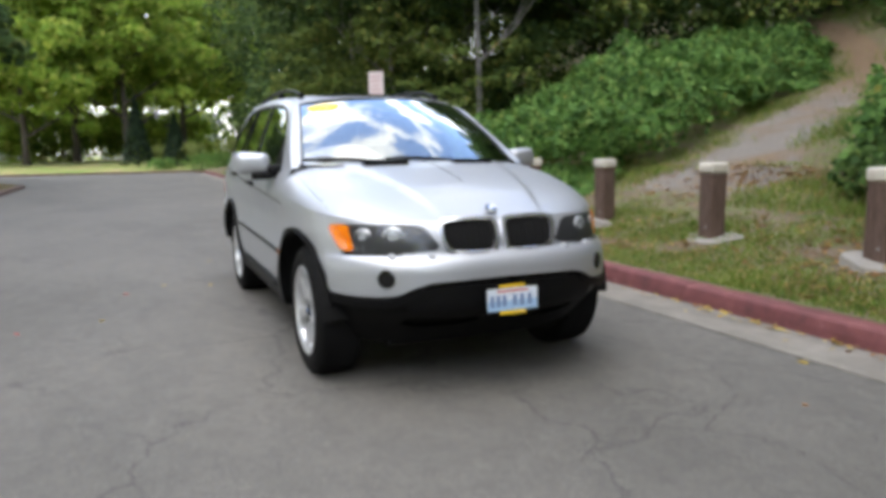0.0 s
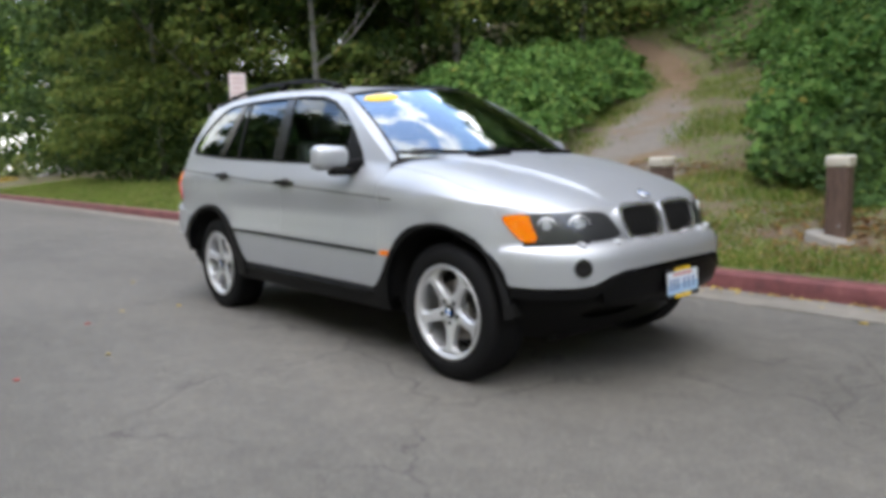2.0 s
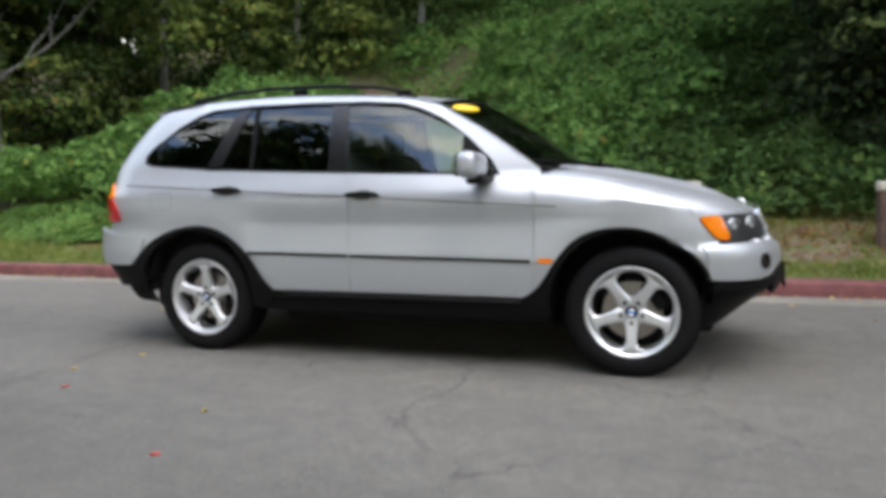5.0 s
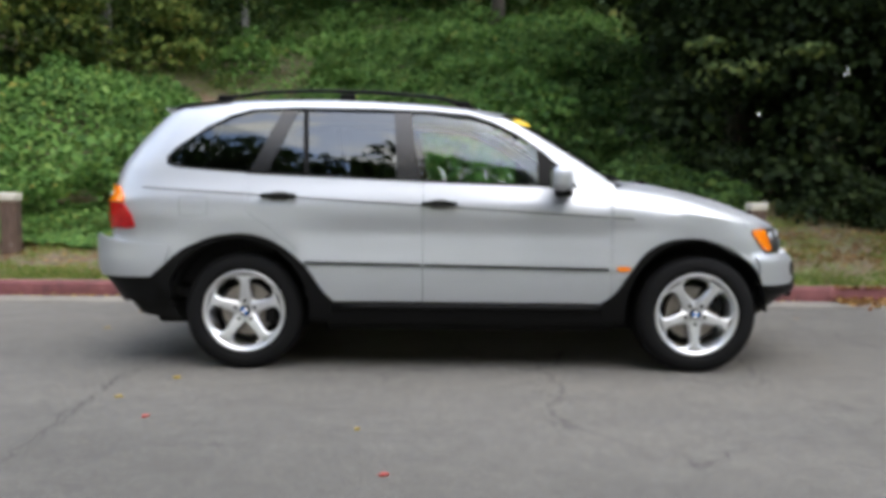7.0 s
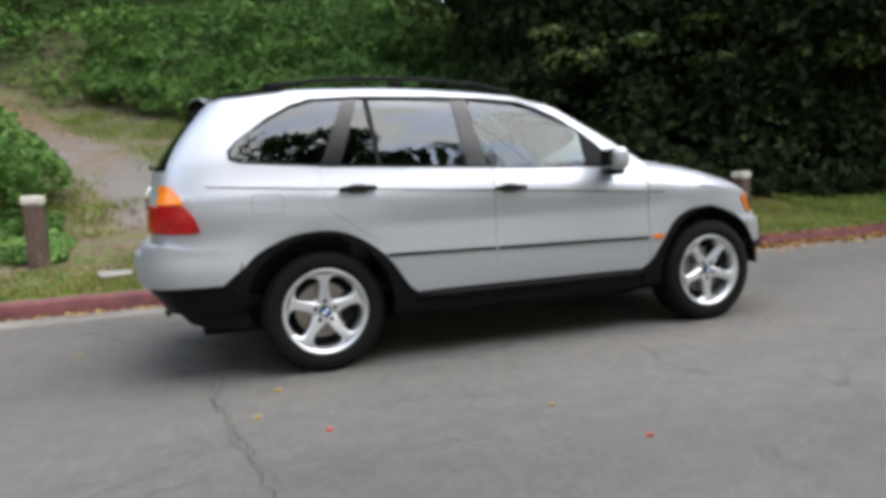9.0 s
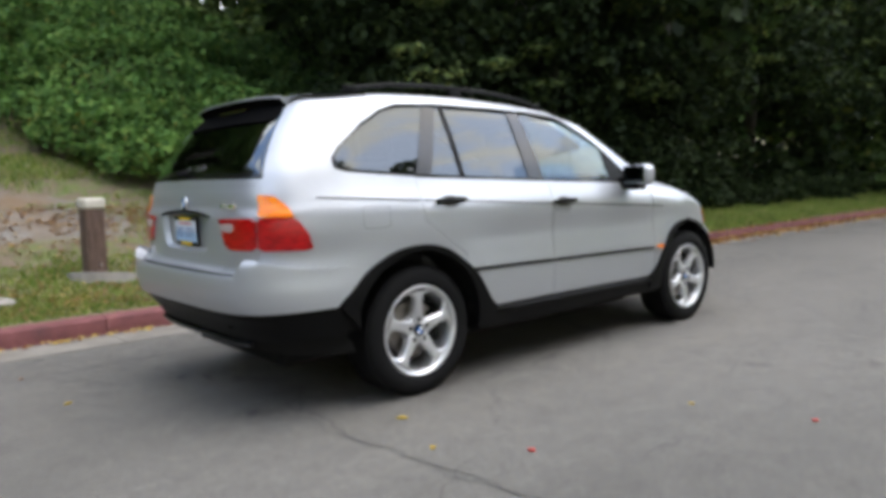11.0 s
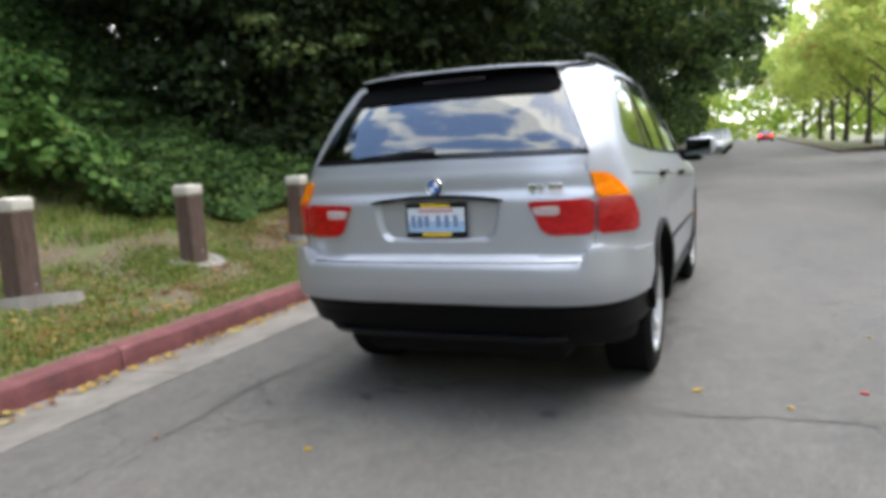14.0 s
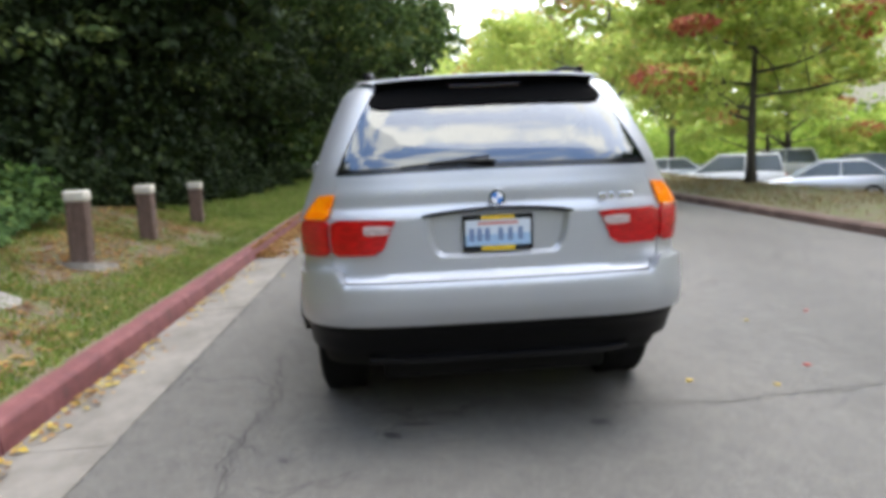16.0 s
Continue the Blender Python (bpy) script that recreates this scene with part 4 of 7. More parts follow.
for sd in (R, L):
    bm = bmesh.new()
    panel(bm, kid_out, holes=[kid_in], off=0.022, depth=0.03, sides=sd, step=0.02)
    g = part_smooth("grille", bm, BRIGHT_TRIM, car, "chrome-framed grille with black upright slats")
    sheet("grille_back", DARK, g, kid_in, off=0.004, depth=0, sides=sd, step=0.04)
    for i in range(9):
        s0 = S_K0 + 0.02 + (S_K1 - S_K0 - 0.03) * i / 8
        zs = [b for a, b in kid_in if abs(a - s0) < 0.03]
        if len(zs) > 1:
            sheet("slat", DARK, g, band([(s0, min(zs) + 0.004), (s0, (min(zs) + max(zs)) / 2), (s0, max(zs) - 0.004)], 0.0045), off=0.014, depth=0.012, sides=sd, step=0.05)
# headlamps
lamp_out = [(SL + 0.075, 0.80), (SL + 0.045, 0.84), (SL + 0.022, 0.882), (SL + 0.06, 0.899), (SL + 0.25, 0.901), (S_LAMP_IN - 0.12, 0.899), (S_LAMP_IN - 0.065, 0.880), (S_LAMP_IN - 0.030, 0.825), (S_LAMP_IN + 0.006, 0.775), (S_LAMP_IN - 0.09, 0.757), (SL + 0.30, 0.755), (SL + 0.115, 0.760)]
lamp_out = soft(lamp_out, 1)
amber_to = SL + 0.175
for sd in (R, L):
    g = sd[0]
    bm = panel(bmesh.new(), lamp_out, off=0.004, depth=0.02, sides=sd, step=0.04)
    hl = part_smooth("headlamp", bm, LAMP_GREY, car, "dark headlamp unit with twin round projectors")
    sheet("indicator", AMBER, hl, soft([(SL + 0.077, 0.80), (SL + 0.048, 0.84), (SL + 0.025, 0.881), (SL + 0.062, 0.897), (amber_to, 0.898), (amber_to - 0.005, 0.85), (amber_to + 0.025, 0.763), (SL + 0.117, 0.763)], 1), off=0.010, depth=0.012, sides=sd, step=0.03, label="amber indicator lens")
    for s0, r in ((SL + 0.245, 0.046), (SL + 0.415, 0.054)):
        p = skin(s0, 0.828)
        q = skin(s0 + 0.01, 0.828) - skin(s0 - 0.01, 0.828)
        nrm = Vector((q.y, -q.x, 0)).normalized()
        nrm = -nrm if nrm.x < 0 else nrm
        ang = math.degrees(math.atan2(nrm.y, nrm.x)) * g
        p.y *= g
        bm = revolve(bmesh.new(), [(r * 1.15, -0.02), (r * 1.15, -0.006), (r, 0.0), (r * 0.95, -0.012)], 28, 'x')
        ringo = part_smooth("projector_ring", bm, ALLOY, hl, pos=pose(p.x, p.y, p.z, 0, 0, ang))
        bm = revolve(bmesh.new(), [(r * 0.95, -0.012), (r * 0.8, -0.004), (r * 0.4, 0.004), (0.001, 0.006)], 24, 'x')
        part_smooth("projector", bm, mat_lens("projector_glass", (0.34, 0.36, 0.37)) if "projector_glass" not in bpy.data.materials else bpy.data.materials["projector_glass"], ringo)
    cov = sheet("lamp_cover", GLASS_LAMP, hl, lamp_out, off=0.016, depth=0, sides=sd, step=0.04)
    cov.visible_shadow = False
# front bumper
SB = s_x(1.79)
BL = lambda y: s_nose(y)
silver_low = [(SB, 0.555), (BL(0.78), 0.545), (BL(0.66), 0.545), (BL(0.58), 0.555), (BL(0.50), 0.592), (BL(0.42), 0.615), (BL(0.2), 0.622), (S_NOSE, 0.624)]
bm = panel(bmesh.new(), silver_low + [(S_NOSE, 0.738), (BL(0.4), 0.738), (BL(0.7), 0.736), (SL + 0.02, 0.732), (SB, 0.728)], off=0.013, depth=0.03, step=0.045)
fb = part_smooth("front_bumper", bm, SILVER, car)
for sd in (R, L):
    sheet("shut_line", DULL_BLACK, fb, band([(SB - 0.01, 0.735), (SL + 0.05, 0.738), (BL(0.66), 0.743), (BL(0.5), 0.745), (BL(0.38), 0.745)], 0.0035), off=0.003, depth=0, sides=sd, step=0.05, label="dark gap above the bumper")
bm = panel(bmesh.new(), [(s_x(1.76), 0.30), (BL(0.7), 0.235), (BL(0.4), 0.215), (S_NOSE, 0.21)] + [(s, z + 0.006) for s, z in silver_low][::-1] + [(s_x(1.78), 0.55)], off=-0.018, step=0.05,
           holes=[soft([(BL(0.56), 0.335), (BL(0.10), 0.325), (BL(0.10), 0.415), (BL(0.50), 0.425)], 1)])
lip = part_smooth("lower_bumper", bm, BLACK_PLASTIC, fb, "black plastic lower bumper")
for sd in (R, L):
    sheet("bumper_lip", BLACK_PLASTIC, fb, band([(SB + 0.02, 0.518), (BL(0.74), 0.512), (BL(0.62), 0.514), (BL(0.54), 0.540), (BL(0.46), 0.585)], 0.019), off=0.024, depth=0.04, step=0.05, sides=sd)
bar = [(BL(0.53), 0.455), (BL(0.3), 0.432), (S_NOSE, 0.428), (S_NOSE, 0.603), (BL(0.40), 0.598), (BL(0.47), 0.575), (BL(0.55), 0.515)]
part_smooth("bumper_bar", panel(bmesh.new(), bar, off=0.016, depth=0.05, step=0.04), BLACK_PLASTIC, fb, "black plastic bar behind the plate")
sheet("intake_mesh", DARK, fb, [(BL(0.58), 0.31), (S_NOSE, 0.30), (S_NOSE, 0.44), (BL(0.52), 0.44)], off=-0.06, depth=0, step=0.06)
for sd in (R, L):
    s0 = BL(0.625)
    ring = disc(s0, 0.638, 0.043, 24)
    bm = panel(bmesh.new(), ring, holes=[disc(s0, 0.638, 0.034, 24)], off=0.021, depth=0.014, sides=sd, step=0.03)
    fg = part_smooth("fog_lamp", bm, BLACK_GLOSS, fb, "small round fog lamp")
    sheet("fog_lens", BLACK_GLOSS, fg, disc(s0, 0.638, 0.034, 24), off=0.016, depth=0, sides=sd, step=0.03)
    for y0 in (0.59, 0.40):
        bm = bmesh.new()
        bmesh.ops.create_uvsphere(bm, u_segments=12, v_segments=8, radius=0.022)
        p = skin(BL(y0), 0.735)
        part("washer_jet", bm, SILVER, fb, smooth=True, pos=Matrix.Translation((p.x - 0.0, p.y * sd[0], 0.742)) @ Matrix.Diagonal((1.5, 0.9, 0.8, 1)))


def number_plate(parent, m, frame_mat):
    """A plate in a dealer's frame; the number and words are plain bars."""
    b = part("number_plate", box_bm(-0.004, 0.004, -0.158, 0.158, -0.081, 0.081, 0.006), frame_mat, parent, "white and pale blue number plate in a black frame with yellow bands", pos=m)
    part("plate_face", box_bm(0.0041, 0.0055, -0.146, 0.146, -0.058, 0.058), PLATE_WHITE, b)
    part("yellow_band", box_bm(0.0046, 0.007, -0.075, 0.075, -0.078, -0.060), YELLOW, b)
    part("yellow_band", box_bm(0.0046, 0.007, -0.075, 0.075, 0.061, 0.077), YELLOW, b)
    part("pale_band", box_bm(0.0056, 0.0060, -0.146, 0.146, -0.058, -0.005), PLATE_PALE, b)
    part("printed_bar", box_bm(0.0056, 0.0062, -0.09, 0.09, 0.036, 0.050), PLATE_RED, b)
    for y in (-0.118, -0.083, -0.048, 0.012, 0.055, 0.100):
        part("printed_bar", box_bm(0.0062, 0.0068, y - 0.011, y + 0.011, -0.036, 0.022), PLATE_INK, b)


number_plate(fb, pose(2.262, 0, 0.508, 0, -3, 0), BLACK_PLASTIC)

# windscreen, pillars, cowl and wipers
bm = panel(bmesh.new(), [(-0.965, 0.0), (0.965, 0.0), (0.965, 0.975), (-0.965, 0.975)], fn=screen, step=0.1, sides=(1,), depth=0.004)
ws = part_smooth("windscreen", bm, GLASS_SCREEN, car, "clear windscreen reflecting clouds")
ws.visible_shadow = False
for sd in (1, -1):
    bm = bmesh.new()
    a = [screen(0.97, v) for v in np.linspace(-0.02, 1.0, 13)]
    outer = hermite([(1.165, 0.90), (1.235, 0.80), (1.345, 0.62), (1.485, 0.40), (1.575, 0.26), (1.622, 0.14)])
    b = [skin(outer(p.z), min(max(p.z, 1.165), 1.622)) for p in a]
    va = [[bm.verts.new((p.x, p.y * sd, p.z)) for p in row] for row in (a, [(x + y) / 2 + Vector((0.006, 0.008, 0.003)) for x, y in zip(a, b)], b)]
    for r0, r1 in zip(va, va[1:]):
        for i in range(12):
            q = (r0[i], r0[i + 1], r1[i + 1], r1[i])
            f = bm.faces.new(q if sd < 0 else q[::-1])
            f.smooth = True
    pillar = part_smooth("front_pillar", bm, SILVER, car)
    bm = bmesh.new()
    tube(bm, [(p.x, p.y * sd, p.z) for p in (screen(0.968, v) for v in np.linspace(-0.01, 0.99, 11))], [0.0075] * 11, 6)
    part("screen_seal", bm, BLACK_PLASTIC, pillar, smooth=True)
bm = bmesh.new()
rows = []
for dx in (0.0, 0.035, 0.07):
    row = [screen(u, 0.0) + Vector((dx, 0, 0)) for u in np.linspace(-1.02, 1.02, 25)]
    rows.append([bm.verts.new((p.x, p.y, min(p.z + 0.004, deck(p.x, p.y) + 0.006) if dx else p.z + 0.012)) for p in row])
for r0, r1 in zip(rows, rows[1:]):
    for i in range(24):
        bm.faces.new((r0[i], r0[i + 1], r1[i + 1], r1[i]))
part_smooth("cowl", bm, BLACK_PLASTIC, car)
for u0, u1 in ((0.42, -0.22), (-0.18, -0.86)):
    bm = bmesh.new()
    p0 = screen(u0, -0.02) + Vector((0.02, 0, 0.0))
    pts = [p0] + [screen(u0 + (u1 - u0) * t, 0.015 + 0.07 * t) + Vector((0.012, 0, 0.016)) for t in (0.25, 0.6, 1.0)]
    tube(bm, pts, [0.011, 0.008, 0.007, 0.005], 6)
    pts = [screen(u0 + (u1 - u0) * t, 0.02 + 0.055 * t) + Vector((0.004, 0, 0.008)) for t in (0.1, 0.4, 0.75, 1.15)]
    tube(bm, pts, [0.006] * 4, 6)
    part("wiper", bm, BLACK_PLASTIC, car, smooth=True)
# oval price sticker inside the top corner of the screen, with a bar for its writing
bm = panel(bmesh.new(), [(-0.74 + 0.165 * math.cos(a), 0.885 + 0.062 * math.sin(a)) for a in np.linspace(0, 2 * math.pi, 28, endpoint=False)], fn=screen, step=0.06, sides=(1,), depth=0, off=0.003)
st = part_smooth("sticker", bm, YELLOW, ws, "oval yellow sticker")
sheet("printed_bar", mat_plain("sticker_print", (0.75, 0.62, 0.20), 0.5), st, [(-0.84, 0.875), (-0.64, 0.875), (-0.64, 0.90), (-0.84, 0.90)], fn=screen, step=0.06, sides=(1,), depth=0, off=0.005)

# roof and rails
def roof_bm(g0, g1, ng, nt=24, drop=0.0):
    bm = bmesh.new()
    rows = [[bm.verts.new(roofskin(t, g0 + (g1 - g0) * j / ng) - Vector((0, 0, drop))) for t in np.linspace(-1, 1, nt + 1)] for j in range(ng + 1)]
    for r0, r1 in zip(rows, rows[1:]):
        for i in range(nt):
            bm.faces.new((r0[i], r1[i], r1[i + 1], r0[i + 1])).smooth = True
    return bm


part_smooth("roof", roof_bm(0.0, 1.0, 30), SILVER, car)
part_smooth("headliner", roof_bm(0.02, 0.97, 16, 16, 0.03), TAN, car)
sun_roof = panel(bmesh.new(), soft([(-0.72, 0.045), (0.72, 0.045), (0.72, 0.30), (-0.72, 0.30)], 2), fn=roofskin, sides=(1,), off=0.003, depth=0, step=0.08)
part_smooth("sunroof", sun_roof, BLACK_GLOSS, car, "dark glass sunroof panel")
for sd in (1, -1):
    bm = bmesh.new()
    tt = 0.90 * sd
    line = [roofskin(tt, g) + Vector((0, 0, h)) for g, h in ((0.08, 0.0), (0.12, 0.026), (0.20, 0.048), (0.35, 0.058), (0.55, 0.058), (0.70, 0.050), (0.80, 0.028), (0.85, 0.0))]
    tube(bm, line, [0.012, 0.013, 0.013, 0.013, 0.013, 0.013, 0.013, 0.012], 8)
    for g in (0.12, 0.46, 0.82):
        p = roofskin(tt, g)
        add_box(bm, p.x - 0.05, p.x + 0.05, p.y - 0.016, p.y + 0.016, p.z - 0.01, p.z + 0.040, 0.008)
    part("roof_rail", bm, BLACK_PLASTIC, car, "black roof rail", smooth=True)

# side glass and the black pillars between


def clip(poly, keep):
    """Cuts an outline by a half plane: keep gives a signed distance."""
    out = []
    for a, b in zip(poly, poly[1:] + poly[:1]):
        ka, kb = keep(a), keep(b)
        if ka >= 0:
            out.append(a)
        if (ka >= 0) != (kb >= 0):
            t = ka / (ka - kb)
            out.append((a[0] + (b[0] - a[0]) * t, a[1] + (b[1] - a[1]) * t))
    return out


DLO = DLO_TOP + BELT[1:3]
side_line = lambda xl, xh: (lambda p: p[0] - (xl + (xh - xl) * (p[1] - 1.18) / 0.46))
b_front, b_back = side_line(-0.31, -0.375), side_line(-0.455, -0.485)
d_line0, d_line1 = side_line(-1.005, -1.035), side_line(-1.035, -1.065)
c_front, c_back = side_line(-1.285, -1.10), side_line(-1.405, -1.195)
neg = lambda f: (lambda p: -f(p))
for sd in (R, L):
    for nm, keep, mat, off in (
            ("front_side_window", [b_front, neg(lambda p: p[0] - 0.42)], GLASS_CLEAR, -0.010),
            ("rear_side_window", [neg(b_back), d_line0], GLASS_TINT, -0.010),
            ("vent_window", [neg(d_line1), c_front], GLASS_TINT, -0.010),
            ("quarter_window", [neg(c_back)], GLASS_TINT, -0.006),
            ("centre_pillar", [neg(b_front), b_back], BLACK_GLOSS, -0.003),
            ("window_bar", [neg(d_line0), d_line1], BLACK_PLASTIC, -0.004),
            ("rear_pillar", [neg(c_front), c_back], BLACK_GLOSS, -0.003),
            ("mirror_corner", [lambda p: p[0] - 0.42], BLACK_PLASTIC, -0.003)):
        poly = list(DLO)
        for kf in keep:
            poly = clip(poly, kf)
        ob = sheet(nm, mat, car, poly, sides=sd, off=off, depth=0.008, step=0.07)
        if mat in (GLASS_CLEAR, GLASS_TINT):
            ob.visible_shadow = False
    ctr = (-0.6, 1.42)
    inner = []
    for i, p in enumerate(DLO):
        d = Vector((ctr[0] - p[0], ctr[1] - p[1])).normalized()
        inner.append((p[0] + d.x * 0.016, p[1] + (0.013 if p[1] < ctr[1] else -0.013)))
    sheet("window_seal", BLACK_PLASTIC, car, DLO, holes=[inner], sides=sd, off=0.002, depth=0.012, step=0.06)

# tailgate with the plate recess, rear window and spoiler
RY = lambda y: s_tail(y)
rec_half = [(RY(0.33), 1.055), (RY(0.315), 0.955), (RY(0.295), 0.885), (RY(0.262), 0.86), (RY(0.1), 0.857), (S_TAIL, 0.857), (S_TAIL, 1.055)]
gate = [(S_TAIL, 0.768), (S_TAIL, 0.857), (RY(0.1), 0.857), (RY(0.262), 0.86), (RY(0.295), 0.885), (RY(0.315), 0.955), (RY(0.33), 1.055), (S_TAIL, 1.055), (S_TAIL, 1.245), (s_tail(0.779), 1.236), (ST - 0.004, 1.197), (ST - 0.004, 0.774), (RY(0.66), 0.770)]
bm = panel(bmesh.new(), gate, step=0.025, depth=0.03)
tg = part_smooth("tailgate", bm, SILVER, car)
bm = panel(bmesh.new(), rec_half, step=0.04, off=-0.026, depth=0)
part_smooth("plate_recess", bm, SILVER, tg)
# sloping edge of the recess
bm = bmesh.new()
for sgn in (1, -1):
    way = dense(rec_half[:6], 0.03)
    way = way[:way.index(rec_half[5]) + 1]
    top, low = [], []
    for s0, z0 in way:
        a, b = skin(s0, z0), skin(s0 + (S_TAIL - s0) * 0.075, z0 + (0.965 - z0) * 0.17)
        top.append(bm.verts.new((a.x, a.y * sgn, a.z)))
        low.append(bm.verts.new((b.x + 0.024, b.y * sgn, b.z)))
    for i in range(len(way) - 1):
        q = (top[i], top[i + 1], low[i + 1], low[i])
        bm.faces.new(q if sgn > 0 else q[::-1]).smooth = True
part_smooth("recess_edge", bm, SILVER, tg)
bm = bmesh.new()
tube(bm, [(-2.362, y, 1.046 + 0.026 * (1 - (y / 0.34) ** 2)) for y in np.linspace(-0.34, 0.34, 15)], [0.005] + [0.009] * 13 + [0.005], 8)
part("tailgate_handle", bm, BLACK_PLASTIC, tg, "black grip strip over the plate")
number_plate(tg, pose(-2.352, 0, 0.962, 0, 2, 180), BLACK_PLASTIC)
roundel(tg, pose(-2.352, 0, 1.115, 0, -8, 180), 0.041)
for y0, w in ((-0.475, 0.018), (-0.515, 0.012), (-0.565, 0.018), (-0.60, 0.014)):
    part("badge_bar", box_bm(-2.356, -2.342, y0 - w, y0 + w, 1.088, 1.116, 0.003), CHROME, tg, "small chrome badge bar")
rear_glass = [(S_TAIL, 1.258), (s_tail(0.780), 1.249), (s_tail(0.761), 1.40), (s_tail(0.733), 1.60), (S_TAIL, 1.63)]
rg = sheet("rear_window", GLASS_REAR, tg, rear_glass, off=-0.003, depth=0, step=0.035, label="dark tinted rear window")
rg.visible_shadow = False
sheet("window_seal", BLACK_GLOSS, tg, [(S_TAIL, 1.246), (s_tail(0.775), 1.237), (s_tail(0.773), 1.262), (S_TAIL, 1.272)], off=0.004, depth=0.006, step=0.08)
sheet("window_band", DULL_BLACK, tg, [(S_TAIL, 1.540), (s_tail(0.3), 1.538), (s_tail(0.64), 1.532), (s_tail(0.705), 1.542), (s_tail(0.735), 1.570), (s_tail(0.732), 1.598), (s_tail(0.68), 1.632), (s_tail(0.5), 1.655), (S_TAIL, 1.660)], off=0.006, depth=0, step=0.06, label="black band under the spoiler")
# spoiler lip
lipsec = [(0.09, 0.002), (0.0, 0.006), (-0.034, 0.010), (-0.042, 0.006), (-0.040, 0.000), (-0.01, -0.020), (0.06, -0.044)]
def lip_strip(sec):
    bm = bmesh.new()
    rows = []
    for t in np.linspace(-0.995, 0.995, 37):
        p = roofskin(t, 1.0)
        fade = 1 - 0.45 * abs(t) ** 6
        rows.append([bm.verts.new((p.x + dx * fade, p.y, p.z + dz)) for dx, dz in sec])
    for a, b in zip(rows, rows[1:]):
        for i in range(len(sec) - 1):
            bm.faces.new((a[i], a[i + 1], b[i + 1], b[i])).smooth = True
    bmesh.ops.recalc_face_normals(bm, faces=bm.faces[:])
    return bm


bm = lip_strip(lipsec[:5])
for t in (-0.995, 0.995):
    p = roofskin(t, 1.0)
    bm.faces.new([bm.verts.new((p.x + dx * 0.56, p.y, p.z + dz)) for dx, dz in lipsec])
sp = part_smooth("spoiler", bm, SILVER, tg)
part_smooth("spoiler_underside", lip_strip(lipsec[4:]), DULL_BLACK, sp, "black underside of the spoiler")
p = roofskin(0, 1.0)
part("brake_light", box_bm(p.x - 0.012, p.x + 0.03, -0.17, 0.17, p.z - 0.052, p.z - 0.036, 0.004), mat_lens("dark_red_lens", (0.012, 0.002, 0.002)), sp, "slim high brake light")
# rear wiper
bm = bmesh.new()
def on_glass(y, z, lift):
    q = skin(s_tail(abs(y) / half_w(z) * WREF), z)
    return Vector((q.x - lift, y, q.z))


tube(bm, [on_glass(0.0, 1.275, 0.03), on_glass(0.15, 1.283, 0.03), on_glass(0.30, 1.272, 0.025)], [0.013, 0.008, 0.005], 8)
tube(bm, [on_glass(0.02, 1.30, 0.012), on_glass(0.2, 1.285, 0.012), on_glass(0.42, 1.265, 0.012)], [0.005, 0.005, 0.004], 6)
part("rear_wiper", bm, BLACK_PLASTIC, tg, smooth=True)
# tail lamps: outer cluster on the body, inner one on the tailgate
SO = s_x(-2.085)
LW = SO - ST
for sd in (R, L):
    bm = panel(bmesh.new(), soft([(ST + 0.003, 0.885), (SO - 0.04, 0.882), (SO, 0.892), (ST + 0.92 * LW, 0.96), (ST + 0.70 * LW, 1.04), (ST + 0.003, 1.045)], 1, 0.1), off=0.014, depth=0.02, sides=sd, step=0.03)
    tl = part_smooth("tail_lamp", bm, RED_LENS, car, "red tail lamp with an amber indicator on top")
    sheet("indicator", AMBER, tl, soft([(ST + 0.003, 1.047), (ST + 0.69 * LW, 1.043), (ST + 0.52 * LW, 1.10), (ST + 0.33 * LW, 1.148), (ST + 0.003, 1.155)], 1, 0.1), off=0.014, depth=0.02, sides=sd, step=0.03, label="amber indicator lens")
    bm = panel(bmesh.new(), soft([(ST - 0.009, 0.885), (ST - 0.009, 1.045), (RY(0.455), 1.038), (RY(0.475), 1.0), (RY(0.515), 0.91), (RY(0.56), 0.885)], 1, 0.12), off=0.010, depth=0.02, sides=sd, step=0.03)
    il = part_smooth("inner_lamp", bm, RED_LENS, tg, "red tailgate lamp")
    sheet("reversing_lamp", CLEAR_LENS, il, soft([(RY(0.60), 0.975), (RY(0.49), 0.975), (RY(0.475), 1.012), (RY(0.60), 1.018)], 1, 0.15), off=0.013, depth=0.004, sides=sd, step=0.03, label="pale reversing lens")
# rear bumper
SA = s_x(-1.835)
bm = panel(bmesh.new(), [(S_TAIL, 0.578), (RY(0.6), 0.58), (RY(0.85), 0.582), (s_x(-1.95), 0.585), (SA - 0.02, 0.66), (SA + 0.02, 0.778), (s_x(-2.1), 0.796), (ST + 0.12, 0.822), (ST + 0.03, 0.840), (ST - 0.005, 0.838), (ST - 0.03, 0.815), (ST - 0.05, 0.775), (ST - 0.075, 0.762), (S_TAIL, 0.760)], fn=bumper_skin, off=0.012, depth=0.07, step=0.035)
rb = part_smooth("rear_bumper", bm, SILVER, car)
for sd in (R, L):
    sheet("shut_line", DULL_BLACK, rb, [(S_TAIL, 0.758), (RY(0.70), 0.762), (RY(0.70), 0.772), (S_TAIL, 0.768)], off=-0.004, depth=0, sides=sd, step=0.05, label="dark gap under the tailgate")
bm = panel(bmesh.new(), [(S_TAIL, 0.40), (RY(0.5), 0.40), (RY(0.7), 0.41), (s_x(-2.0), 0.43), (s_x(-1.87), 0.45), (SA - 0.01, 0.61), (RY(0.85), 0.590), (S_TAIL, 0.586)], off=-0.012, depth=0.04, step=0.05)
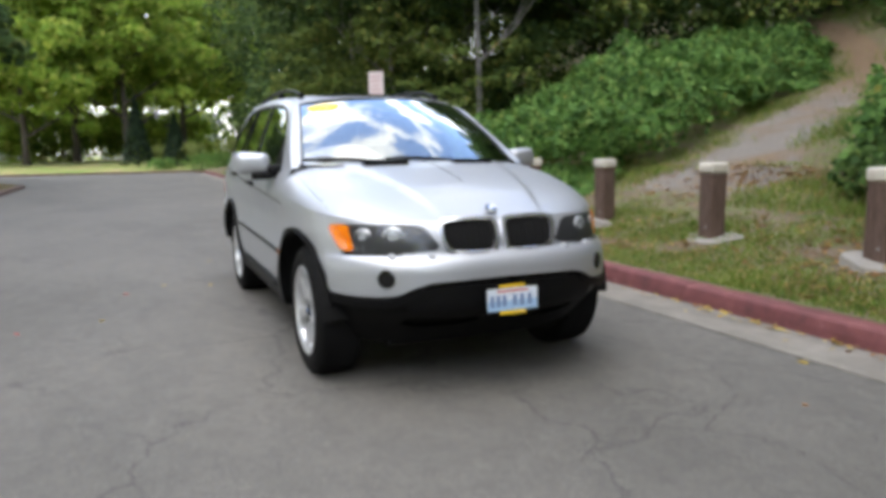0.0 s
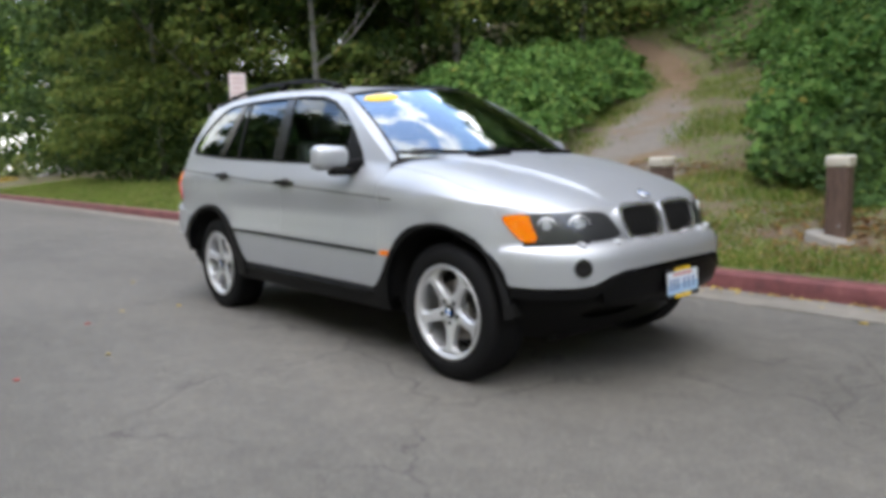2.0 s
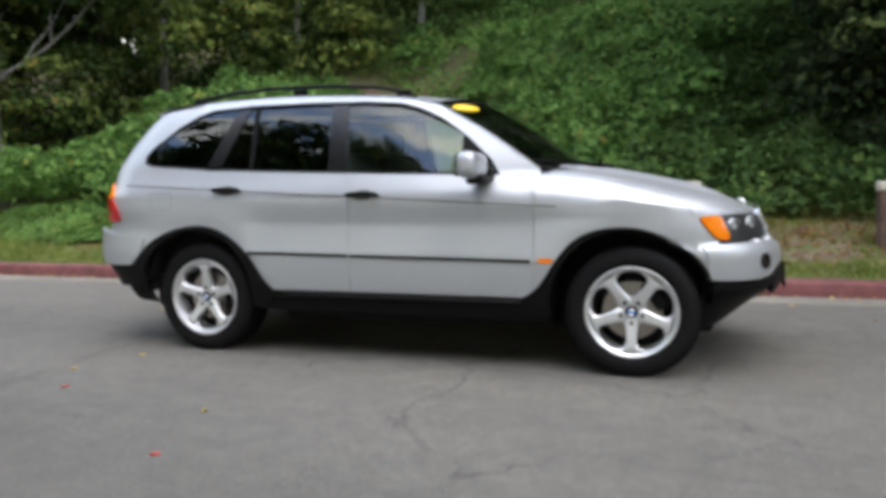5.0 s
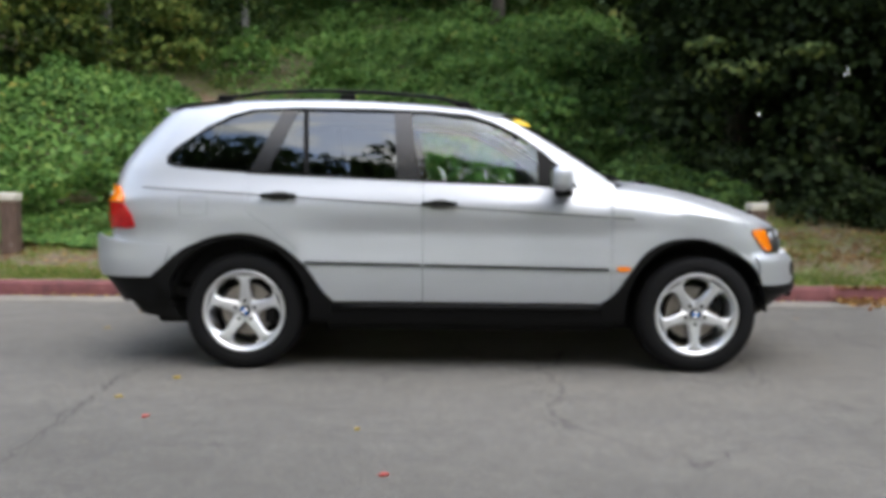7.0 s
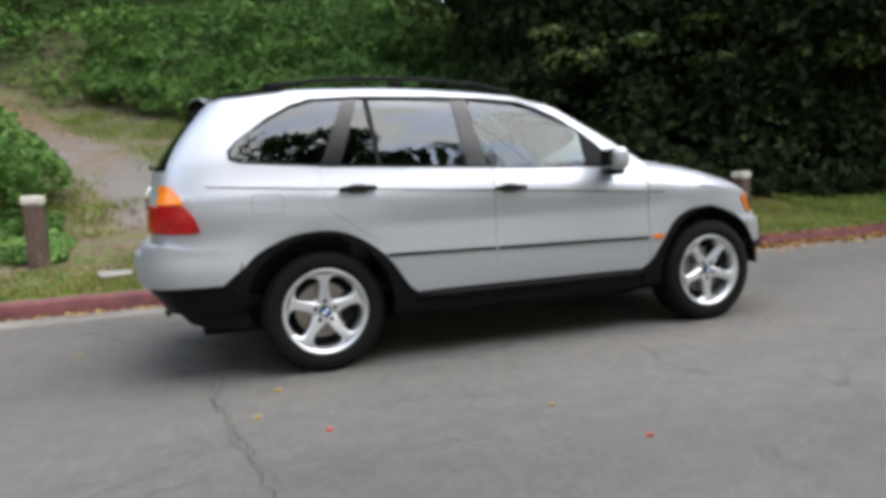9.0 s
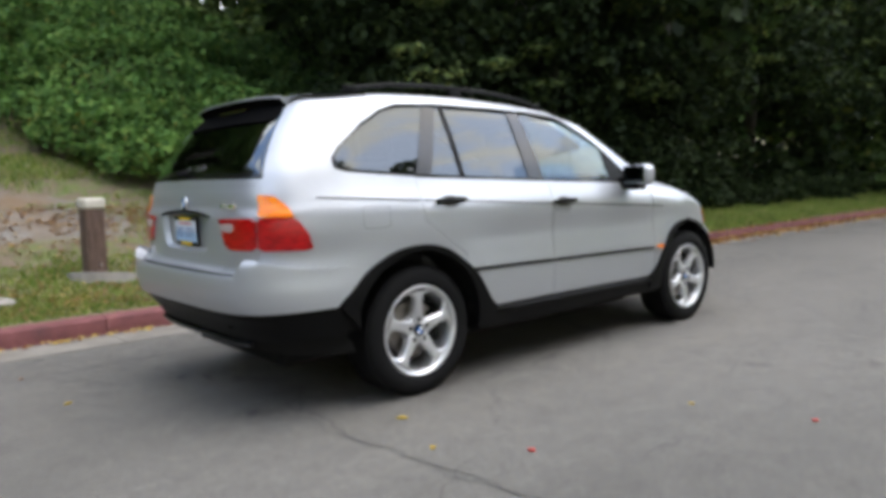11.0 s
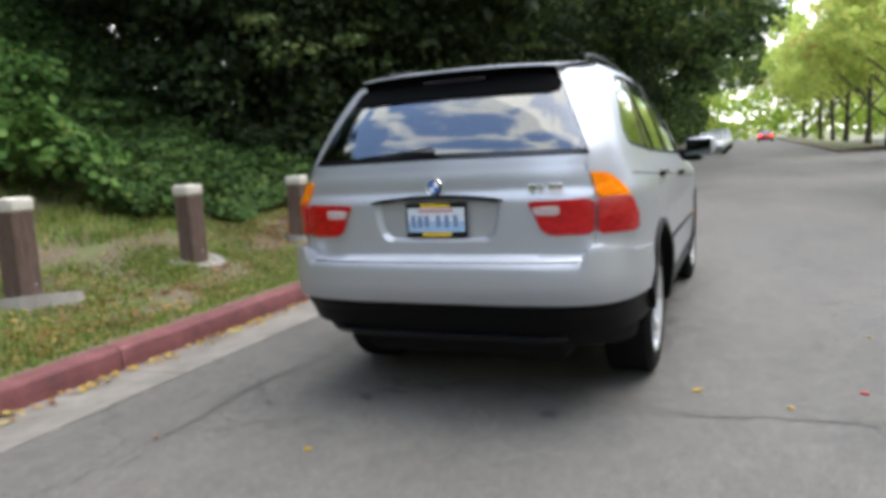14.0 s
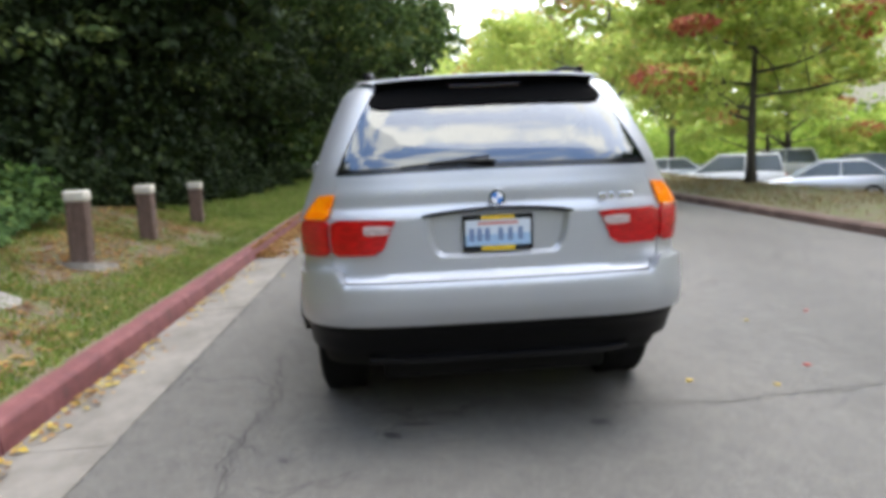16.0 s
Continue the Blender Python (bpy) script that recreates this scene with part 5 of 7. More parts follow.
lo = part_smooth("lower_bumper", bm, BLACK_PLASTIC, rb, "black plastic lower bumper")
bm = panel(bmesh.new(), [(S_TAIL, 0.37), (RY(0.50), 0.372), (RY(0.62), 0.39), (RY(0.62), 0.41), (RY(0.5), 0.397), (S_TAIL, 0.394)], off=0.012, depth=0.05, step=0.05)
part_smooth("bumper_lip", bm, BLACK_GLOSS, rb)
for y0 in (0.47, -0.47):
    bm = revolve(bmesh.new(), [(0.028, 0.0), (0.030, -0.10), (0.025, -0.104), (0.024, -0.02)], 20, 'x')
    part_smooth("tailpipe", bm, DARK, rb, "dark tailpipe", pos=pose(-2.24, y0, 0.50))
# sills and wheel-arch trims
for sd in (R, L):
    sill = sheet("sill", BLACK_PLASTIC, car, [(-0.97, 0.31), (0.95, 0.31), (0.90, 0.43), (-0.93, 0.436)], off=0.008, depth=0.08, sides=sd, step=0.08)
    bm = bmesh.new()
    tube(bm, [(x, sd[0] * (half_w(0.41) + 0.012), 0.408) for x in np.linspace(-0.88, 0.84, 9)], [0.016] * 9, 8)
    part("sill_edge", bm, BLACK_PLASTIC, sill, smooth=True)
    for cx, outer, a0, a1 in ((XR_ARCH, [(-1.925, 0.575), (-1.855, 0.655), (-1.755, 0.765), (-1.61, 0.836), (-1.42, 0.862), (-1.27, 0.838), (-1.145, 0.772), (-1.02, 0.668), (-0.95, 0.565), (-0.905, 0.495), (-0.85, 0.445), (-0.86, 0.34), (-0.985, 0.33)], -8, 172),
                              (XF_ARCH, [(1.815, 0.43), (1.806, 0.54), (1.788, 0.60), (1.725, 0.70), (1.585, 0.80), (1.385, 0.848), (1.19, 0.826), (1.045, 0.731), (0.945, 0.570), (0.88, 0.485), (0.81, 0.440), (0.82, 0.34), (0.955, 0.33)], 188, 4)):
        line = outer[:-2]
        for _ in range(2):
            line = [line[0]] + [q for a, b in zip(line, line[1:]) for q in ((a[0] * 0.75 + b[0] * 0.25, a[1] * 0.75 + b[1] * 0.25), (a[0] * 0.25 + b[0] * 0.75, a[1] * 0.25 + b[1] * 0.75))] + [line[-1]]
        ringo = line + outer[-2:] + (disc(cx, 0.39, 0.436, 34, a0, a1) if cx < 0 else disc(cx, 0.39, 0.436, 34, a1, a0)[::-1])
        ringo = [(s_x(x) if abs(x) > 1.0 else x, z) for x, z in ringo]
        sheet("arch_trim", BLACK_PLASTIC, car, ringo, off=0.020, depth=0.05, sides=sd, step=0.05, label="black plastic wheel-arch trim")
        bm = bmesh.new()
        g = sd[0]
        prof = [(cx + 0.45 * math.cos(radians(a)), 0.39 + 0.45 * math.sin(radians(a))) for a in range(0, 181, 10)]
        r0 = [bm.verts.new((x, g * 0.90, z)) for x, z in prof]
        r1 = [bm.verts.new((x, g * 0.52, z)) for x, z in prof]
        for i in range(len(prof) - 1):
            bm.faces.new((r0[i], r0[i + 1], r1[i + 1], r1[i]))
        bm.faces.new(r1)
        part("wheel_well", bm, DARK, car)
# underbody
for nm, box in (("rear_tray", (-2.1, -0.95, -0.55, 0.55, 0.23, 0.46)), ("floor_pan", (-0.95, 0.95, -0.84, 0.84, 0.285, 0.44)), ("transmission_cover", (-0.95, 0.95, -0.62, 0.62, 0.205, 0.284)), ("engine_tray", (0.95, 1.85, -0.55, 0.55, 0.21, 0.46))):
    part(nm, box_bm(*box, 0.03), DARK, car)
for x in (-AXLE, AXLE):
    bm = bmesh.new()
    tube(bm, [(x, -0.75, HUB_Z), (x, 0.75, HUB_Z)], [0.035, 0.035], 10)
    part("axle", bm, DARK, car, smooth=True)


# wheels
def wheel(m):
    bm = revolve(bmesh.new(), [(0.248, 0.105), (0.258, 0.120), (0.288, 0.132), (0.325, 0.128), (0.352, 0.115), (0.364, 0.095), (0.368, 0.05), (0.368, -0.05), (0.364, -0.095), (0.352, -0.115), (0.30, -0.13), (0.232, -0.105)], 64)
    tread = bmesh.new()
    for k in range(72):
        a = 2 * math.pi * k / 72
        mm = Matrix.Rotation(-a, 4, 'Y')
        for o0, o1 in ((0.035, 0.105), (-0.105, -0.035)):
            add_box(tread, 0.363, 0.3695, o0, o1, -0.011, 0.011, m=mm @ Matrix.Rotation(0.25 if o0 > 0 else -0.25, 4, 'X'))
    w = part_smooth("wheel", bm, RUBBER, car, "alloy wheel with five spokes and a black tyre", pos=m)
    for f in w.data.polygons:
        f.use_smooth = True
    tagged(part("tread", tread, RUBBER, w), kind="stuff")
    bm = revolve(bmesh.new(), [(0.257, 0.108), (0.258, 0.121), (0.252, 0.126), (0.244, 0.119), (0.234, 0.113), (0.229, 0.104), (0.226, 0.07), (0.219, -0.10), (0.238, -0.11)], 64)
    rim = part_smooth("rim", bm, ALLOY, w)
    for f in rim.data.polygons:
        f.use_smooth = True
    for k in range(5):
        bm = bmesh.new()
        secs = ((0.045, 0.034, 0.095, 0.05), (0.078, 0.040, 0.099, 0.05), (0.105, 0.034, 0.103, 0.05), (0.135, 0.0295, 0.107, 0.045), (0.165, 0.028, 0.110, 0.04), (0.188, 0.031, 0.112, 0.04), (0.206, 0.044, 0.113, 0.035), (0.220, 0.072, 0.113, 0.03), (0.233, 0.112, 0.112, 0.03))
        rings = []
        for r, hw, top, th in secs:
            rings.append([bm.verts.new((r * math.sin(x / r), o, r * math.cos(x / r))) for x, o in ((-hw, top - th), (-hw, top - 0.010), (-hw * 0.66, top), (hw * 0.66, top), (hw, top - 0.010), (hw, top - th))])
        for a, b in zip(rings, rings[1:]):
            for i in range(5):
                bm.faces.new((a[i], a[i + 1], b[i + 1], b[i]))
        bmesh.ops.recalc_face_normals(bm, faces=bm.faces[:])
        part("spoke", bm, ALLOY, w, smooth=False, pos=Matrix.Rotation(2 * math.pi * k / 5, 4, 'Y'))
        # bolt coloured black to paint the shade inside its recess
        bm = revolve(bmesh.new(), [(0.0001, 0.112), (0.011, 0.112), (0.0125, 0.106), (0.0125, 0.09)], 10)
        part("dark_bolt_recess", bm, DARK, w, pos=Matrix.Rotation(2 * math.pi * k / 5, 4, 'Y') @ Matrix.Translation((0, -0.010, 0.062)))
    bm = revolve(bmesh.new(), [(0.0001, 0.088), (0.074, 0.090), (0.082, 0.08), (0.085, 0.02)], 32)
    part("hub", bm, ALLOY, w)
    cap_m = Matrix.Translation((0, 0.093, 0)) @ Matrix.Rotation(math.pi / 2, 4, 'Z')
    bm = revolve(bmesh.new(), [(0.0001, 0.012), (0.028, 0.012), (0.034, 0.009), (0.035, 0.0)], 24, 'x')
    hc = part_smooth("hub_cap", bm, BLACK_GLOSS, w, "small round hub cap", pos=cap_m)
    for k in range(4):
        bm = bmesh.new()
        ring = [bm.verts.new((0.0128, 0.024 * math.cos(math.pi / 2 * (k + i / 5)), 0.024 * math.sin(math.pi / 2 * (k + i / 5)))) for i in range(6)]
        o = bm.verts.new((0.0128, 0, 0))
        for a, c in zip(ring, ring[1:]):
            bm.faces.new((o, a, c))
        part_smooth("badge_quarter", bm, BADGE_BLUE if k % 2 else BADGE_WHITE, hc)
    bm = revolve(bmesh.new(), [(0.075, 0.03), (0.165, 0.03), (0.165, 0.0), (0.075, 0.0)], 40)
    part("brake_disc", bm, STEEL, w)
    part("brake_caliper", box_bm(-0.19, -0.11, -0.02, 0.055, -0.09, 0.09, 0.02), DARK, w)
    bm = revolve(bmesh.new(), [(0.0001, -0.04), (0.215, -0.04), (0.215, -0.06)], 40)
    part("wheel_back", bm, DARK, w)
    return w


for cx in (AXLE, -AXLE):
    wheel(pose(cx, 0.775, HUB_Z))
    wheel(pose(cx, -0.775, HUB_Z, 0, 0, 180) @ Matrix.Rotation(math.pi / 5 if cx > 0 else 0.0, 4, 'Y'))

# door mirrors
for g in (-1, 1):
    bm = bmesh.new()
    add_box(bm, -0.062, 0.058, -0.115, 0.115, -0.076, 0.076, 0.052, seg=5)
    for v in bm.verts:
        v.co.x += 0.10 * max(0, abs(v.co.y) - 0.03) * -0.6
        v.co.z *= 1 - 0.10 * (v.co.y * -g > 0)
    mr = part("door_mirror", bm, SILVER, car, "silver door mirror on a black foot", smooth=True, pos=pose(0.548, g * 1.02, 1.203, 0, 0, g * 10))
    part("mirror_glass", box_bm(-0.070, -0.061, -0.098, 0.098, -0.062, 0.062, 0.003), MIRROR_GLASS, mr)
    bm = bmesh.new()
    add_box(bm, -0.05, 0.06, -g * 0.06 - 0.07, -g * 0.06 + 0.07, -0.108, -0.055, 0.02, seg=2)
    add_box(bm, -0.045, 0.055, -g * 0.145 - 0.05, -g * 0.145 + 0.05, -0.10, -0.01, 0.02, seg=2)
    part("mirror_foot", bm, BLACK_PLASTIC, mr, "black plastic foot", smooth=True)

# cabin
bm = bmesh.new()
add_box(bm, -2.1, 0.95, -0.80, 0.80, 0.44, 0.50, 0.01)
add_box(bm, -2.15, -1.25, -0.74, 0.74, 0.50, 0.98, 0.02)
part("cabin_floor", bm, DARK, car)
bm = bmesh.new()
add_box(bm, 0.62, 1.02, -0.74, 0.74, 0.80, 1.12, 0.07, seg=3)
add_box(bm, 0.55, 0.75, 0.18, 0.56, 1.05, 1.17, 0.05, seg=3)
add_box(bm, 0.0, 0.7, -0.13, 0.13, 0.5, 0.85, 0.04)
dash = part("dashboard", bm, LEATHER, car, smooth=False)
bm = revolve(bmesh.new(), [(0.175 + 0.014 * math.cos(a), 0.014 * math.sin(a)) for a in np.linspace(0, 2 * math.pi, 8, endpoint=False)], 32, 'x', closed=True)
add_box(bm, -0.02, 0.02, -0.17, 0.17, -0.03, 0.03, 0.01)
add_box(bm, -0.03, 0.03, -0.06, 0.06, -0.07, 0.05, 0.015)
part("steering_wheel", bm, LEATHER, car, pos=pose(0.44, 0.37, 1.03, 0, 24, 0))


def car_seat(x, y, w):
    bm = bmesh.new()
    add_box(bm, -0.26, 0.26, -w / 2, w / 2, 0.0, 0.16, 0.05, seg=3)
    s = part("seat", bm, LEATHER, car, "dark leather seat", smooth=True, pos=pose(x, y, 0.62))
    bm = bmesh.new()
    add_box(bm, -0.07, 0.07, -w / 2 + 0.01, w / 2 - 0.01, 0.0, 0.62, 0.055, m=pose(-0.24, 0, 0.10, 0, -14, 0), seg=3)
    part("backrest", bm, LEATHER, s, smooth=True)
    for y0 in ((0,) if w < 0.8 else (-0.42, 0.0, 0.42)):
        bm = bmesh.new()
        add_box(bm, -0.045, 0.045, -0.13, 0.13, 0.65, 0.82, 0.04, m=pose(-0.24, y0, 0.10, 0, -12, 0), seg=3)
        part("headrest", bm, LEATHER, s, smooth=True)


car_seat(-0.12, 0.37, 0.54)
car_seat(-0.12, -0.37, 0.54)
car_seat(-0.95, 0.0, 1.34)
part("inside_mirror", box_bm(0.33, 0.36, -0.12, 0.12, 1.50, 1.56, 0.012), BLACK_PLASTIC, car)
# ---- plants ----
RNG = np.random.default_rng(7)


def leaf_mesh(name, centres, sizes, materials, outward=None, lean=0.6, slim=0.62, pick_mat=None, droop=0.0):
    """Many small folded leaves as one mesh: each has a base, a tip and two lobes."""
    n = len(centres)
    nrm = RNG.normal(size=(n, 3))
    nrm /= np.linalg.norm(nrm, axis=1, keepdims=True)
    if outward is not None:
        nrm = outward * lean + nrm * (1 - lean)
        nrm /= np.linalg.norm(nrm, axis=1, keepdims=True) + 1e-9
    ax = np.cross(nrm, RNG.normal(size=(n, 3)))
    ax[:, 2] -= droop
    ax -= nrm * np.sum(ax * nrm, 1, keepdims=True)
    ax /= np.linalg.norm(ax, axis=1, keepdims=True) + 1e-9
    sd = np.cross(nrm, ax)
    s = sizes[:, None]
    base, tip = centres - ax * s * 0.5, centres + ax * s * 0.5 - nrm * s * 0.10
    a = centres + sd * s * slim * 0.5 + nrm * s * 0.10 - ax * s * 0.08
    b = centres - sd * s * slim * 0.5 + nrm * s * 0.10 - ax * s * 0.08
    co = np.stack([base, a, tip, b], 1).reshape(-1, 3)
    k = np.arange(n)[:, None] * 4
    tris = np.stack([k + np.array([[0, 1, 2]]), k + np.array([[0, 2, 3]])], 1).reshape(-1, 3)
    me = bpy.data.meshes.new(name)
    me.vertices.add(len(co))
    me.vertices.foreach_set("co", co.astype(np.float32).ravel())
    me.loops.add(tris.size)
    me.loops.foreach_set("vertex_index", tris.astype(np.int32).ravel())
    me.polygons.add(len(tris))
    me.polygons.foreach_set("loop_start", np.arange(0, tris.size, 3, dtype=np.int32))
    me.polygons.foreach_set("loop_total", np.full(len(tris), 3, dtype=np.int32))
    if pick_mat is not None:
        me.polygons.foreach_set("material_index", np.repeat(pick_mat, 2).astype(np.int32))
    me.update(calc_edges=True)
    for m in materials if isinstance(materials, (list, tuple)) else [materials]:
        me.materials.append(m)
    return me


def clump_points(centres, radii, per, squash=0.75, top=0.35):
    """Places over the skins of rough balls, thicker on their upper sides; with the outward ways."""
    n = len(centres)
    idx = np.repeat(np.arange(n), per)
    d = RNG.normal(size=(len(idx), 3))
    d /= np.linalg.norm(d, axis=1, keepdims=True)
    d[:, 2] = np.where((d[:, 2] < -0.2) & (RNG.random(len(idx)) < 0.6), -d[:, 2], d[:, 2])
    r = radii[idx] * (0.72 + 0.38 * RNG.random(len(idx)))
    p = centres[idx] + d * r[:, None] * np.array([1, 1, squash])
    out = d.copy()
    out[:, 2] += top
    return p, out / np.linalg.norm(out, axis=1, keepdims=True)


IVY = mat_leaf("bramble_leaf", [(0.0, (0.035, 0.090, 0.022)), (0.35, (0.075, 0.165, 0.040)), (0.7, (0.125, 0.245, 0.062)), (0.97, (0.19, 0.29, 0.08)), (1.0, (0.24, 0.22, 0.05))])
# the same ivy with the wood's shade put into darker leaf colours
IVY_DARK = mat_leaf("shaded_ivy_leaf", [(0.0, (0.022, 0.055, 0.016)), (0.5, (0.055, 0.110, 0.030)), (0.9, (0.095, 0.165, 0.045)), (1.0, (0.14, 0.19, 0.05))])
WOOD_LEAF = mat_leaf("woodland_leaf", [(0.0, (0.026, 0.050, 0.017)), (0.5, (0.054, 0.098, 0.028)), (0.9, (0.10, 0.150, 0.040)), (1.0, (0.18, 0.19, 0.05))])
SPRAY_LEAF = mat_leaf("hanging_spray_leaf", [(0.0, (0.036, 0.064, 0.022)), (0.5, (0.068, 0.105, 0.034)), (1.0, (0.15, 0.18, 0.055))])
MAPLE_LEAF = mat_leaf("vine_maple_leaf", [(0.0, (0.062, 0.105, 0.024)), (0.5, (0.115, 0.165, 0.036)), (0.9, (0.19, 0.225, 0.055)), (1.0, (0.24, 0.19, 0.05))])
STREET_LEAF = mat_leaf("street_tree_leaf", [(0.0, (0.29, 0.38, 0.09)), (0.5, (0.42, 0.52, 0.13)), (0.85, (0.54, 0.60, 0.19)), (1.0, (0.60, 0.46, 0.14))], 0.6, 0.75)
RED_LEAF = mat_leaf("reddened_leaf", [(0.0, (0.34, 0.075, 0.05)), (0.6, (0.46, 0.12, 0.075)), (1.0, (0.50, 0.27, 0.09))])
POPLAR_LEAF = mat_leaf("far_tree_leaf", [(0.0, (0.17, 0.28, 0.055)), (0.5, (0.28, 0.40, 0.075)), (0.9, (0.42, 0.49, 0.11)), (1.0, (0.48, 0.45, 0.13))], 0.6, 0.7)
SHRUB_LEAF = mat_leaf("shrub_leaf", [(0.0, (0.10, 0.14, 0.04)), (0.6, (0.18, 0.22, 0.07)), (1.0, (0.27, 0.29, 0.10))])
CONIFER_LEAF = mat_leaf("conifer_needles", [(0.0, (0.010, 0.022, 0.012)), (1.0, (0.030, 0.055, 0.026))])
GRASS = mat_leaf("grass_blade", [(0.0, (0.085, 0.155, 0.027)), (0.5, (0.155, 0.240, 0.046)), (0.75, (0.24, 0.28, 0.080)), (1.0, (0.40, 0.32, 0.15))])
DRY_GRASS = mat_leaf("dry_grass_blade", [(0.0, (0.15, 0.10, 0.055)), (0.5, (0.25, 0.18, 0.095)), (0.85, (0.34, 0.26, 0.14)), (1.0, (0.20, 0.24, 0.08))])
DEAD_LEAF = mat_leaf("fallen_leaf", [(0.0, (0.16, 0.065, 0.03)), (0.4, (0.26, 0.12, 0.05)), (0.7, (0.36, 0.21, 0.09)), (1.0, (0.42, 0.30, 0.10))], 0.7)
YELLOW_LEAF = mat_leaf("yellow_fallen_leaf", [(0.0, (0.36, 0.22, 0.06)), (0.5, (0.48, 0.34, 0.07)), (1.0, (0.55, 0.47, 0.16))], 0.7)
PINK_LEAF = mat_leaf("red_fallen_leaf", [(0.0, (0.45, 0.06, 0.06)), (1.0, (0.55, 0.14, 0.12))], 0.7)
# woodland leaf darkened so its colour carries the wood's deep shade
DARK_LEAF = mat_leaf("shade_dark_leaf", [(0.0, (0.012, 0.021, 0.009)), (0.5, (0.022, 0.038, 0.014)), (0.93, (0.038, 0.060, 0.020)), (1.0, (0.070, 0.095, 0.03))])
BARK = mat_bark("brown_bark", (0.030, 0.024, 0.019), (0.095, 0.078, 0.062))
PALE_BARK = mat_bark("grey_alder_bark", (0.10, 0.095, 0.085), (0.30, 0.285, 0.26))


def stuff(name, me, label, category):
    ob = new(name, me)
    return tagged(ob, label, category, kind="stuff")


# brambles and ivy on the bank, in hummocks
def bank(name, x0, x1, y0, y1, n, size, label, keep, hump=0.45, mats=None):
    x, y = RNG.uniform(x0, x1, n * 3), RNG.uniform(y0, y1, n * 3)
    ok = keep(x, y)
    x, y = x[ok][:n], y[ok][:n]
    h = hump * (0.55 + 0.55 * fbm(x, y, 1.15, 5.0) + 0.28 * fbm(x, y, 3.1, 9.0))
    e = 0.05
    hx = hump * (0.55 * (fbm(x + e, y, 1.15, 5.0) - fbm(x - e, y, 1.15, 5.0)) + 0.28 * (fbm(x + e, y, 3.1, 9.0) - fbm(x - e, y, 3.1, 9.0))) / (2 * e)
    hy = hump * (0.55 * (fbm(x, y + e, 1.15, 5.0) - fbm(x, y - e, 1.15, 5.0)) + 0.28 * (fbm(x, y + e, 3.1, 9.0) - fbm(x, y - e, 3.1, 9.0))) / (2 * e)
    edge = np.clip(trail_gap(x, y) / np.interp(y, [9.0, 11.5], [0.7, 1.3]), 0.15, 1) * np.clip((y - 4.2) / 0.7, 0.2, 1)
    depth = RNG.random(len(x)) ** 2
    z = land(x, y) + np.maximum(h, 0.04) * edge * (1 - 0.55 * depth) + 0.03
    out = np.stack([-hx, -hy - 0.26, np.ones_like(x)], 1)
    out /= np.linalg.norm(out, axis=1, keepdims=True)
    s = size * (0.6 + 0.7 * RNG.random(len(x)))
    me = leaf_mesh(name, np.stack([x, y, z], 1), s, mats or IVY, out, 0.62, 0.8)
    return stuff(name, me, label, "brambles")


left_keep = lambda x, y: (trail_gap(x, y) > 0.42 + 0.3 * fbm(x, y, 1.7, 1.0)) & (x < np.interp(y, TX, TRAIL_X)) & (y > 4.75 + 0.35 * fbm(x, y, 1.3, 2.0))
right_keep = lambda x, y: (x < 3.9 + 0.9 * fbm(x, y, 1.1, 7.0) + 0.25 * np.clip(y - 6, 0, 9)) & (trail_gap(x, y) > 1.05 + 0.8 * ss(7.0, 9.0, y) * (1 - ss(12.5, 14.0, y)) - 0.35 * ss(12.0, 14.0, y) + 0.45 * fbm(x, y, 1.3, 4.0)) & (x > np.interp(y, TX, TRAIL_X)) & (y > 4.75 - 0.12 * np.clip(x, 0, 6) + 0.3 * fbm(x, y, 1.6, 6.0))
bank("bramble_bank", -13, -2, 4.6, 15, 52000, 0.105, "green bramble thicket covering the bank", left_keep, 1.3)
bank("ivy_bank", -4, 9, 4.0, 15.5, 60000, 0.095, "green ivy and brambles on the slope", lambda x, y: right_keep(x, y) & (x < 0.4 + 0.5 * fbm(x, y, 1.2, 2.5) + 0.45 * np.clip(y - 5.5, 0, 9)), 0.95)
# shade near the wood comes from the darker ivy colour here
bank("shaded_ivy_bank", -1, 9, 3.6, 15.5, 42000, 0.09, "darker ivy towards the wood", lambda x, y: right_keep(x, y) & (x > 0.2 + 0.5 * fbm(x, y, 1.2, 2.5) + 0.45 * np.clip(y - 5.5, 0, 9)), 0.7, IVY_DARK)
bank("verge_weeds", -10, -3.0, 3.1, 5.2, 15000, 0.075, "low leafy weeds below the brambles", lambda x, y: (y > 3.55 + 0.45 * fbm(x, y, 1.5, 12.0)) & (x < -3.3 + 0.4 * fbm(x, y, 1.9, 14.0) - 0.5 * np.clip(y - 4.2, 0, 1)), 0.35)
bank("upper_brambles", -16, 9, 13.2, 26, 52000, 0.14, "brambles higher up the slope", lambda x, y: trail_gap(x, y) > 0.45 + 0.3 * fbm(x, y, 1.8, 3.0), 0.7)


